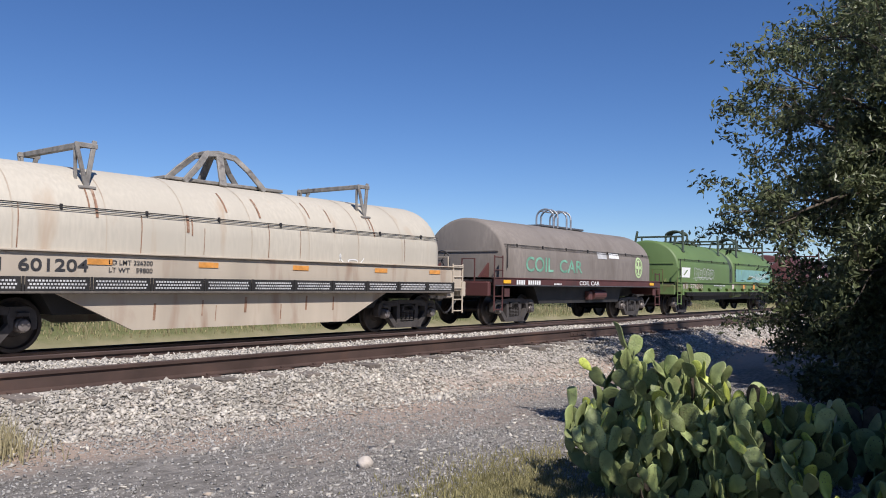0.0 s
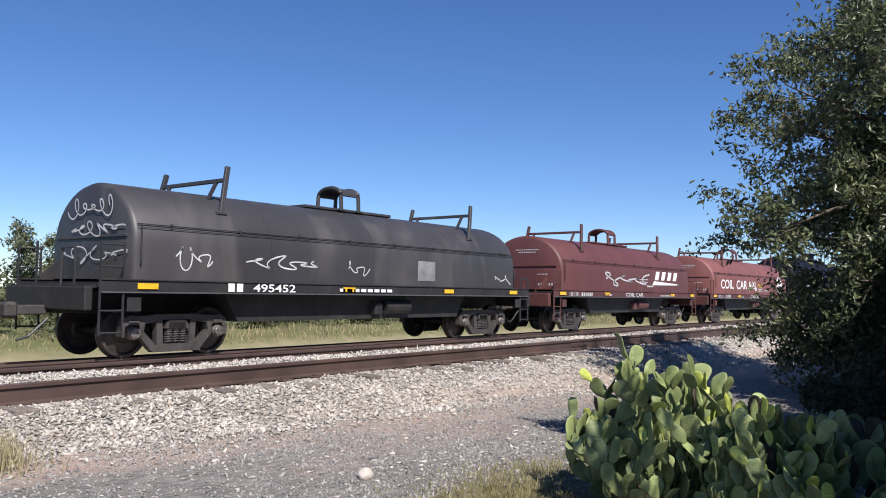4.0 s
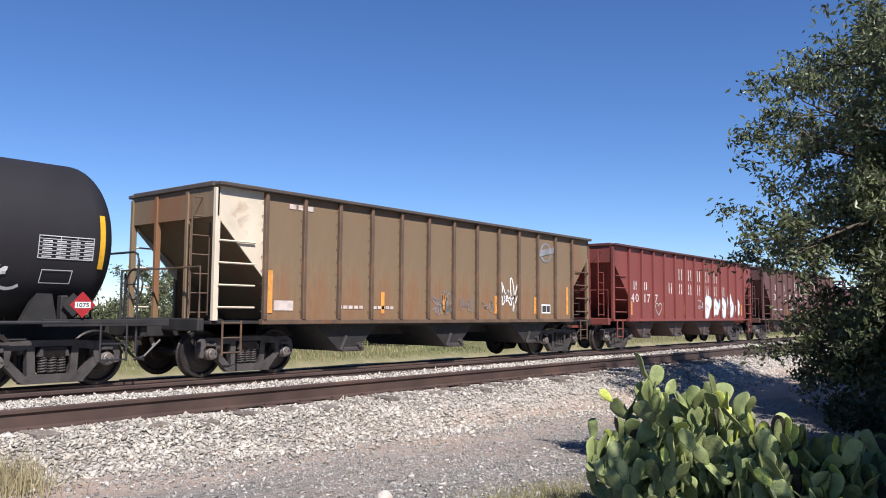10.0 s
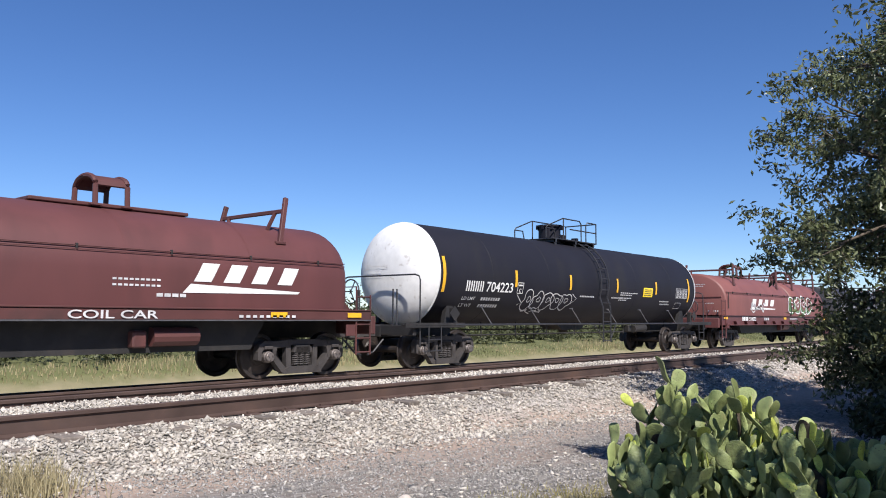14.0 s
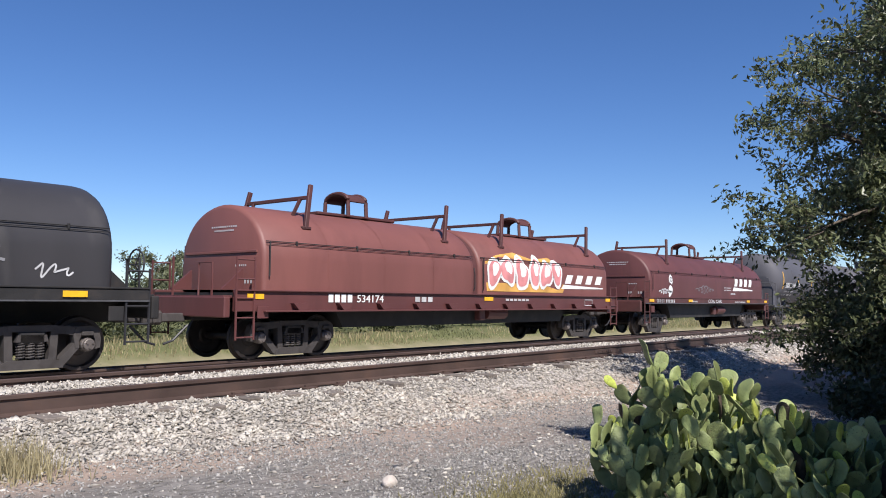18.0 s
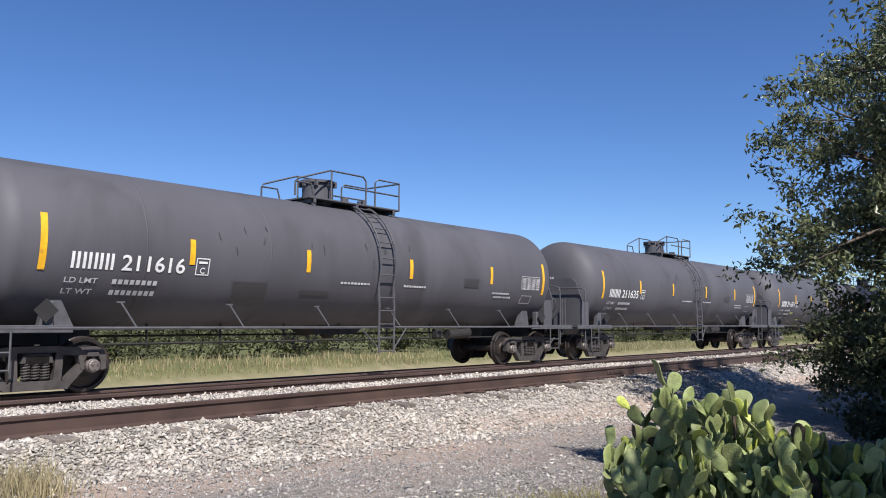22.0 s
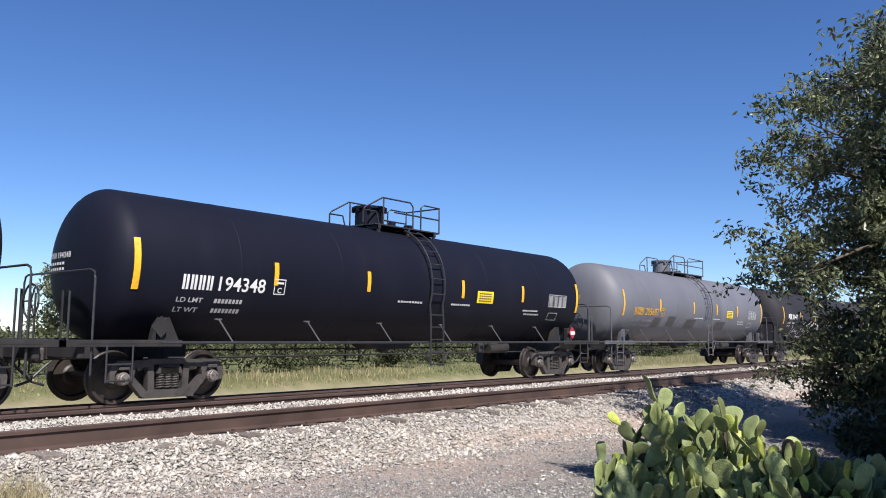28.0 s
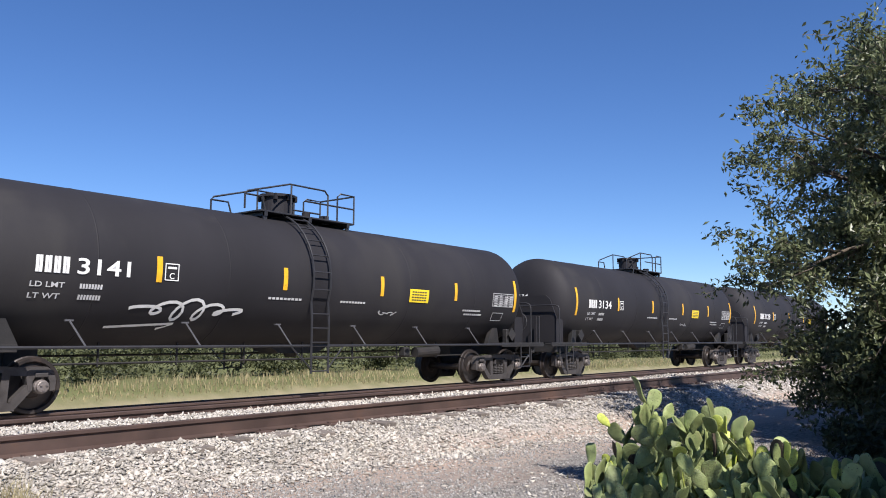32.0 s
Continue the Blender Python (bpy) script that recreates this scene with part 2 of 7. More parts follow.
class Decal:
    """Flat marks laid on a surface; surf(u, v) gives the place."""

    def __init__(self, surf):
        self.surf, self.v, self.f = surf, [], []

    def put(self, pts, faces):
        n = len(self.v)
        self.v += [self.surf(*p) for p in pts]
        self.f += [tuple(n + i for i in f) for f in faces]
        return self

    def text(self, s, u0, u1, v0, h):
        p, f = glyphs(s)
        return self.put([(u0 + x * (u1 - u0), v0 + y * h) for x, y in p], f)

    def bar(self, u0, u1, v0, v1, slant=0.0, rows=1):
        for k in range(rows):
            a, b = v0 + (v1 - v0) * k / rows, v0 + (v1 - v0) * (k + 1) / rows
            s0, s1 = slant * (a - v0), slant * (b - v0)
            self.put([(u0 + s0, a), (u1 + s0, a), (u1 + s1, b), (u0 + s1, b)], [(0, 1, 2, 3)])
        return self

    def blocks(self, n, u0, u1, v0, h, slant=0.0, gap=0.25):
        w = (u1 - u0) / max(n, 1)
        for k in range(n):
            self.bar(u0 + k * w, u0 + (k + 1 - gap) * w, v0, v0 + h, slant, 2)
        return self

    def marks(self, spots, v0, h, w, t):
        """A row of plain paired bars in place of a company's letters."""
        for u in spots:
            self.bar(u - w / 2, u - w / 2 + t, v0, v0 + h, 0, 2).bar(u + w / 2 - t, u + w / 2, v0, v0 + h, 0, 2)
        return self

    def blob(self, cu, cv, ru, rv, ph):
        """A filled swollen sprayed shape."""
        pts = []
        for q in (1.0, 0.66, 0.33):
            for k in range(22):
                a = 2 * math.pi * k / 22
                r = q * (1 + 0.15 * math.sin(2 * a + ph) + 0.11 * math.sin(3 * a + 2.1 * ph) + 0.05 * math.sin(5 * a))
                pts.append((cu + math.cos(a) * ru * r, cv + math.sin(a) * rv * r))
        rim = [(22 * q + k, 22 * q + (k + 1) % 22, 22 * (q + 1) + (k + 1) % 22, 22 * (q + 1) + k) for q in (0, 1) for k in range(22)]
        return self.put(pts, rim + [tuple(range(44, 66))])

    def ring(self, cu, cv, ru, rv, w, n=20):
        pts = []
        for k in range(n):
            c, s = math.cos(2 * math.pi * k / n), math.sin(2 * math.pi * k / n)
            pts += [(cu + c * ru, cv + s * rv), (cu + c * (ru - w), cv + s * (rv - w))]
        return self.put(pts, [(2 * k, 2 * ((k + 1) % n), 2 * ((k + 1) % n) + 1, 2 * k + 1) for k in range(n)])

    def frame_box(self, u0, u1, v0, v1, w):
        for a in ((u0, u1, v0, v0 + w), (u0, u1, v1 - w, v1), (u0, u0 + w, v0 + w, v1 - w), (u1 - w, u1, v0 + w, v1 - w)):
            self.bar(*a)
        return self

    def stroke(self, line, w):
        pts, f = [], []
        for i, (u, v) in enumerate(line):
            a, b = line[max(i - 1, 0)], line[min(i + 1, len(line) - 1)]
            d = math.hypot(b[0] - a[0], b[1] - a[1]) or 1
            nx, ny = -(b[1] - a[1]) / d * w / 2, (b[0] - a[0]) / d * w / 2
            pts += [(u + nx, v + ny), (u - nx, v - ny)]
        return self.put(pts, [(2 * i, 2 * i + 2, 2 * i + 3, 2 * i + 1) for i in range(len(line) - 1)])

    def bubble(self, cu, cv, ru, rv, rnd, w):
        """One swollen sprayed shape with an inner loop."""
        ph = [rnd.uniform(0, 6.28) for _ in range(3)]
        line = []
        for k in range(25):
            a = 2 * math.pi * k / 24
            r = 1 + 0.16 * math.sin(2 * a + ph[0]) + 0.12 * math.sin(3 * a + ph[1]) + 0.06 * math.sin(5 * a + ph[2])
            line.append((cu + math.cos(a) * ru * r, cv + math.sin(a) * rv * r))
        self.stroke(line, w)
        c2 = [(cu + 0.1 * ru + (u - cu) * 0.3, cv + 0.12 * rv + (v - cv) * 0.28) for u, v in line]
        return self.stroke(c2, w * 0.8)

    def scrawl(self, u0, u1, v0, v1, rnd, w, loops=5):
        """A quick sprayed tag: loops and hooks that run along."""
        line, n = [], loops * 12
        a1, a2 = rnd.uniform(0.5, 1.1), rnd.uniform(0, 6.28)
        for k in range(n + 1):
            s = k / n
            u = u0 + (u1 - u0) * (s + 0.09 * math.sin(2 * math.pi * loops * s + a2))
            v = (v0 + v1) / 2 + (v1 - v0) / 2 * math.sin(2 * math.pi * loops * s * a1) * (0.6 + 0.4 * math.sin(7 * s + a2))
            line.append((u, v))
        return self.stroke(line, w)

    def make(self, name, material, parent, label=""):
        me = bpy.data.meshes.new(name)
        me.from_pydata(self.v, [], self.f)
        ob = mesh_part(name, me, material, parent, label)
        if name in ("weight_line", "stencil_line", "data_table", "end_lettering", "sign_line", "lettering"):
            ob["kind"] = "stuff"
        return ob


# ---- train materials ----
M_BLACK = mat("black_tank_paint", (0.014, 0.014, 0.020), 0.6, vary=0.15, scale=0.7, bump=0.03, bscale=30, stain=(0.022, 0.021, 0.022), stain_amt=0.5, stain_scale=0.8, stretch=(1, 1, 0.3), spec=0.2)
M_BLUEBLACK = mat("blue_black_tank_paint", (0.008, 0.009, 0.017), 0.58, vary=0.12, scale=0.7, bump=0.02, bscale=30, stain=(0.014, 0.014, 0.021), stain_amt=0.4, stain_scale=0.8, stretch=(1, 1, 0.3), spec=0.12)
M_DULL = mat("dull_black_tank_paint", (0.022, 0.021, 0.024), 0.68, vary=0.2, scale=0.6, bump=0.05, bscale=30, stain=(0.036, 0.034, 0.034), stain_amt=0.55, stain_scale=0.7, stretch=(1, 1, 0.25), spec=0.22)
M_GREYTANK = mat("grey_tank_paint", (0.086, 0.085, 0.095), 0.6, vary=0.12, scale=0.6, bump=0.04, bscale=30, stain=(0.058, 0.056, 0.06), stain_amt=0.5, stain_scale=0.8, stretch=(1, 1, 0.25), spec=0.25)
M_LIGHTTANK = mat("light_grey_tank_paint", (0.125, 0.129, 0.146), 0.6, vary=0.1, scale=0.6, bump=0.04, bscale=30, stain=(0.095, 0.096, 0.106), stain_amt=0.45, stain_scale=0.8, stretch=(1, 1, 0.25))
M_WHITE = mat("white_paint", (0.72, 0.72, 0.7), 0.6, vary=0.08, scale=4, stain=(0.45, 0.42, 0.38), stain_amt=0.3, stain_scale=6)
M_FADED = mat("faded_white_paint", (0.55, 0.47, 0.43), 0.75, vary=0.2, scale=6, stain=(0.2, 0.09, 0.07), stain_amt=0.55, stain_scale=3.5)
M_SPRAY = mat("pale_spray_paint", (0.5, 0.5, 0.5), 0.6, vary=0.25, scale=3)
M_GREYSPRAY = mat("thin_grey_spray_paint", (0.2, 0.2, 0.21), 0.65, vary=0.3, scale=3)
M_YELLOW = mat("yellow_reflector", (0.78, 0.42, 0.02), 0.4, vary=0.12, scale=8, stain=(0.4, 0.22, 0.05), stain_amt=0.3, stain_scale=9)
M_SIGN = mat("yellow_sign", (0.85, 0.62, 0.02), 0.45, vary=0.06, scale=8)
M_AMBER = mat("amber_stencil_paint", (0.62, 0.33, 0.03), 0.55, vary=0.25, scale=7, stain=(0.3, 0.2, 0.1), stain_amt=0.4, stain_scale=6)
M_ORANGE = mat("faded_orange_reflector", (0.62, 0.27, 0.06), 0.55, vary=0.25, scale=7, stain=(0.4, 0.25, 0.15), stain_amt=0.4, stain_scale=6)
M_OXIDE = mat("oxide_red_paint", (0.105, 0.036, 0.034), 0.55, vary=0.14, scale=0.8, bump=0.04, bscale=30, stain=(0.075, 0.028, 0.026), stain_amt=0.5, stain_scale=0.9, stretch=(1, 1, 0.3))
M_OXIDELT = mat("sun_faded_red_paint", (0.178, 0.066, 0.056), 0.55, vary=0.14, scale=0.8, bump=0.04, bscale=30, stain=(0.135, 0.05, 0.043), stain_amt=0.5, stain_scale=0.9, stretch=(1, 1, 0.3))
M_OXIDEDK = mat("dark_oxide_paint", (0.085, 0.03, 0.027), 0.6, vary=0.2, scale=1, stain=(0.05, 0.025, 0.022), stain_amt=0.5)
M_COILBLACK = mat("worn_black_hood", (0.040, 0.038, 0.040), 0.5, vary=0.2, scale=0.8, stain=(0.085, 0.08, 0.076), stain_amt=0.55, stain_scale=1.0, stretch=(1, 1, 0.3))
M_COILGREY = mat("weathered_grey_hood", (0.215, 0.188, 0.165), 0.7, vary=0.15, scale=0.9, stain=(0.145, 0.122, 0.104), stain_amt=0.6, stain_scale=0.8, stretch=(1, 1, 0.3), grain=0.12)
M_COILBEIGE = mat("rust_streaked_cream_hood", (0.48, 0.44, 0.365), 0.7, vary=0.08, scale=0.8, stain=(0.40, 0.30, 0.21), stain_amt=0.3, stain_scale=1.3, stretch=(1.6, 1, 0.3), grain=0.06)
M_BEIGEDK = mat("stained_cream_side", (0.43, 0.37, 0.295), 0.72, vary=0.12, scale=1.2, stain=(0.28, 0.18, 0.125), stain_amt=0.5, stain_scale=1.6, stretch=(1.4, 1, 0.3))
M_GREEN = mat("leaf_green_hood", (0.105, 0.165, 0.055), 0.55, vary=0.14, scale=0.8, stain=(0.10, 0.17, 0.05), stain_amt=0.45, stain_scale=1.0, stretch=(1, 1, 0.35))
M_ARMGREEN = mat("dark_green_bracket", (0.045, 0.065, 0.045), 0.6, vary=0.25, scale=5, stain=(0.05, 0.035, 0.03), stain_amt=0.5, stain_scale=5)
M_GREENDK = mat("dull_green_sill", (0.11, 0.17, 0.055), 0.65, vary=0.2, scale=1.2, stain=(0.17, 0.10, 0.05), stain_amt=0.5, stain_scale=2)
M_BLUEPATCH = mat("pale_blue_overspray", (0.17, 0.33, 0.31), 0.6, vary=0.2, scale=2, stain=(0.14, 0.26, 0.06), stain_amt=0.45, stain_scale=2)
M_TANHOP = mat("rusted_tan_hopper", (0.20, 0.14, 0.082), 0.7, vary=0.25, scale=0.7, stain=(0.21, 0.095, 0.04), stain_amt=0.7, stain_scale=0.9, stretch=(1.2, 1, 0.3), grain=0.1)
M_REDHOP = mat("red_hopper", (0.19, 0.047, 0.038), 0.62, vary=0.14, scale=0.8, stain=(0.14, 0.04, 0.03), stain_amt=0.5, stain_scale=1.0, stretch=(1.2, 1, 0.3))
M_BROWNHOP = mat("brown_hopper", (0.112, 0.055, 0.047), 0.62, vary=0.22, scale=0.8, stain=(0.085, 0.033, 0.026), stain_amt=0.5, stain_scale=1.0, stretch=(1.2, 1, 0.3))
M_CREAMEND = mat("cream_end_panel", (0.6, 0.52, 0.4), 0.65, vary=0.12, scale=2, stain=(0.3, 0.16, 0.08), stain_amt=0.35, stain_scale=2.5)
M_RIBDK = mat("dark_steel_rib", (0.075, 0.06, 0.05), 0.65, vary=0.2, scale=2, stain=(0.13, 0.07, 0.04), stain_amt=0.4, stain_scale=3)
M_RIBRUST = mat("rusty_brown_rib", (0.105, 0.068, 0.044), 0.7, vary=0.25, scale=2, stain=(0.17, 0.08, 0.04), stain_amt=0.5, stain_scale=3)
M_CHUTE = mat("dusty_dark_red_chute", (0.06, 0.036, 0.032), 0.75, vary=0.25, scale=2, stain=(0.03, 0.022, 0.02), stain_amt=0.5, stain_scale=2)
M_FRAME = mat("grimy_underframe", (0.017, 0.016, 0.016), 0.7, vary=0.3, scale=3, bump=0.15, bscale=40, stain=(0.032, 0.026, 0.023), stain_amt=0.5, stain_scale=3)
M_TRUCK = mat("dusty_cast_steel", (0.050, 0.044, 0.042), 0.75, vary=0.25, scale=4, bump=0.2, bscale=50, stain=(0.028, 0.023, 0.021), stain_amt=0.55, stain_scale=5, rand=0.2)
M_WHEEL = mat("brown_wheel_steel", (0.034, 0.028, 0.026), 0.5, 0.3, vary=0.3, scale=5, bump=0.1, bscale=50, stain=(0.07, 0.05, 0.042), stain_amt=0.45, stain_scale=4, rand=0.2)
M_BEARING = mat("bearing_cap", (0.16, 0.14, 0.13), 0.5, 0.4, vary=0.3, scale=9, rand=0.25)
M_BARS = mat("black_handrail", (0.025, 0.025, 0.028), 0.5, vary=0.2, scale=6)
M_GREYBAR = mat("grey_handrail", (0.08, 0.08, 0.086), 0.5, vary=0.2, scale=6)
M_MESHPL = mat("perforated_walkway", (0.11, 0.095, 0.08), 0.7, vary=0.3, scale=8)
M_PATCH = mat("dark_repaint_patch", (0.045, 0.044, 0.047), 0.45, vary=0.15, scale=2)
M_ALUM = mat("bright_steel", (0.42, 0.42, 0.43), 0.4, 0.7, vary=0.2, scale=5)
M_RED = mat("red_diamond_sign", (0.34, 0.02, 0.025), 0.5, vary=0.1, scale=5)
M_PINK = mat("pink_spray", (0.62, 0.24, 0.24), 0.6, vary=0.25, scale=2)
M_CYAN = mat("pale_cyan_spray", (0.42, 0.56, 0.6), 0.6, vary=0.2, scale=2)
M_GOLD = mat("amber_spray", (0.6, 0.33, 0.08), 0.6, vary=0.25, scale=2)
M_GREENSPRAY = mat("dark_green_spray", (0.10, 0.19, 0.08), 0.6, vary=0.25, scale=2)

# ---- running gear, shared by every car ----
AXLE, WHEEL_R = 1.778, 0.457


def gear_meshes():
    out = {}

    def keep(key, bm, material, smooth=False):
        me = bpy.data.meshes.new(key)
        bm.normal_update()
        bm.to_mesh(me)
        bm.free()
        me.materials.append(material)
        if smooth:
            me.shade_smooth()
        out[key] = me

    bm = bmesh.new()  # one axle with both wheels
    for s in (-1, 1):
        prof = [(-0.745 + o, r) for o, r in ((-0.075, 0.10), (-0.075, 0.175), (-0.03, 0.2), (-0.005, 0.37), (-0.065, 0.395), (-0.068, 0.447), (-0.05, WHEEL_R), (0.03, WHEEL_R + 0.004),
                                              (0.045, WHEEL_R + 0.026), (0.07, WHEEL_R + 0.026), (0.075, 0.40), (0.02, 0.37), (0.03, 0.2), (0.06, 0.16), (0.06, 0.09))]
        revolve(bm, [(s * -a if s > 0 else a, r) for a, r in prof], "y", 32)
    cyl(bm, (0, -0.72, 0), (0, 0.72, 0), 0.085, 12)
    keep("wheelset", bm, M_WHEEL)
    bm = bmesh.new()  # bearing with bolted cap
    revolve(bm, [(-1.0, 0.08), (-1.0, 0.115), (-1.13, 0.115), (-1.15, 0.1), (-1.19, 0.098), (-1.2, 0.085), (-1.2, 0.02)], "y", 16)
    for k in range(3):
        a = 2 * math.pi * k / 3 + 0.5
        cyl(bm, (math.cos(a) * 0.055, -1.2, math.sin(a) * 0.055), (math.cos(a) * 0.055, -1.222, math.sin(a) * 0.055), 0.018, 6)
    keep("bearing", bm, M_BEARING)
    bm = bmesh.new()  # cast side frame: two arched pedestals, slanting legs and a spring basket
    y0, y1 = -1.1, -0.94
    for s in (-1, 1):
        jaw = [(0.70, 0.40), (0.66, 0.60), (0.70, 0.76), (0.98, 0.77), (1.09, 0.70), (1.13, 0.56), (1.12, 0.40), (1.04, 0.38), (1.03, 0.54), (0.98, 0.62), (0.89, 0.65), (0.80, 0.62), (0.76, 0.54), (0.76, 0.40)]
        prism(bm, [(s * a, z) for a, z in jaw], y0, y1)
        prism(bm, [(s * a, z) for a, z in ((0.30, 0.66), (0.72, 0.62), (0.72, 0.76), (0.30, 0.79))], y0 + 0.01, y1)          # top member
        prism(bm, [(s * a, z) for a, z in ((0.74, 0.55), (0.44, 0.24), (0.40, 0.11), (0.52, 0.13), (0.76, 0.40))], y0 + 0.01, y1)  # slanting member
        prism(bm, [(s * a, z) for a, z in ((0.27, 0.22), (0.40, 0.22), (0.42, 0.70), (0.30, 0.70))], y0 + 0.02, y1)          # column
        box(bm, (s * 0.885, y0 - 0.02, 0.64), (0.2, 0.06, 0.07), 0.012)
    prism(bm, [(-0.5, 0.10), (0.5, 0.10), (0.46, 0.19), (0.36, 0.245), (-0.36, 0.245), (-0.46, 0.19)], y0 - 0.03, y1)
    prism(bm, [(-0.36, 0.69), (0.36, 0.69), (0.38, 0.79), (-0.38, 0.79)], y0, y1)
    prism(bm, [(-0.25, 0.53), (0.25, 0.53), (0.22, 0.64), (-0.22, 0.64)], y0 - 0.02, y1)
    bmesh.ops.recalc_face_normals(bm, faces=bm.faces)
    keep("side_frame", bm, M_TRUCK)
    bm = bmesh.new()  # one coil spring
    pipe(bm, [(0.06 * math.cos(0.785 * k), -1.04 + 0.06 * math.sin(0.785 * k), 0.255 + 0.0055 * k) for k in range(49)], 0.017, 5)
    keep("coil_spring", bm, M_TRUCK)
    bm = bmesh.new()  # bolster with centre plate and brake beams
    box(bm, (0, 0, 0.6), (0.42, 2.24, 0.2), 0.03)
    cyl(bm, (0, 0, 0.7), (0, 0, 0.86), 0.2, 14)
    for s in (-1, 1):
        box(bm, (s * 0.36, 0, 0.38), (0.08, 1.6, 0.1), 0.01)
        for sy in (-1, 1):
            box(bm, (s * 0.40, sy * 0.75, 0.42), (0.07, 0.1, 0.28), 0.01)
    keep("bolster", bm, M_FRAME)
    bm = bmesh.new()  # coupler with knuckle
    box(bm, (0.22, 0, 0), (0.55, 0.15, 0.17), 0.02)
    box(bm, (0.56, -0.04, 0), (0.22, 0.3, 0.28), 0.05)
    keep("coupler", bm, M_TRUCK)
    bm = bmesh.new()  # hanging brake hose
    pipe(bm, [(0, 0, 0), (0.12, -0.02, -0.12), (0.3, -0.04, -0.3), (0.5, -0.04, -0.36)], 0.024, 6)
    keep("brake_hose", bm, M_BARS)
    bm = bmesh.new()  # hand-brake wheel
    ring = [(0.0, math.cos(a) * 0.28, math.sin(a) * 0.28) for a in [2 * math.pi * k / 16 for k in range(17)]]
    pipe(bm, ring, 0.018, 5, False)
    for k in range(3):
        a = 2 * math.pi * k / 3
        pipe(bm, [(0, math.cos(a) * 0.28, math.sin(a) * 0.28), (0, -math.cos(a) * 0.06, -math.sin(a) * 0.06)], 0.014, 5)
    keep("brake_wheel", bm, M_BARS)
    return out


GEAR = gear_meshes()
MIRROR = Matrix.Rotation(math.pi, 4, "Z")
TRAIN, AXLES = [], []


def lay(name, key, parent, m=None, label=""):
    ob = new(name, GEAR[key])
    ob.parent = parent
    if m is not None:
        ob.matrix_basis = m
    if label:
        ob["label"] = label
    return ob


def running_gear(car, half, base, centre):
    """Two trucks with wheelsets, couplers and hoses under a car."""
    for s in (-1, 1):
        truck = lay("truck", "bolster", car, pose(s * base, 0, 0), "two-axle cast steel freight truck")
        for side in (Matrix.Identity(4), MIRROR):
            lay("side_frame", "side_frame", truck, side)
            for q in (-0.15, 0.0, 0.15):
                lay("coil_spring", "coil_spring", truck, side @ pose(q, 0, 0))
        for q in (-AXLE / 2, AXLE / 2):
            w = lay("wheelset", "wheelset", truck, pose(q, 0, WHEEL_R))
            AXLES.append((w, q, centre + s * base + q))
            for side in (Matrix.Identity(4), MIRROR):
                lay("bearing", "bearing", truck, pose(q, 0, WHEEL_R) @ side)
        lay("coupler", "coupler", car, pose(s * (half - 0.62), 0, 0.86) @ (MIRROR if s < 0 else Matrix.Identity(4)))
        lay("brake_hose", "brake_hose", car, pose(s * (half - 0.55), -0.35, 0.72) @ (MIRROR if s < 0 else Matrix.Identity(4)))


def start_car(name, label, category, centre, half, base):
    car = thing(name, label, category, pose(centre, CAR_Y, 0), "cars of the freight train")
    running_gear(car, half, base, centre)
    TRAIN.append((car, centre))
    return car


def ladder(car, x, y, z0, z1, w=0.42, rungs=4, material=None, r=0.016, name="ladder"):
    bm = bmesh.new()
    for s in (-1, 1):
        pipe(bm, [(x + s * w / 2, y, z0), (x + s * w / 2, y, z1)], r, 5)
    for k in range(rungs):
        z = z0 + 0.05 + (z1 - z0 - 0.1) * k / max(rungs - 1, 1)
        pipe(bm, [(x - w / 2, y, z), (x + w / 2, y, z)], r * 0.8, 5)
    return part(name, bm, material or M_BARS, car)


def bars(car, name, lines, material, r=0.02):
    bm = bmesh.new()
    for ln in lines:
        pipe(bm, ln, r, 5)
    return part(name, bm, material, car)


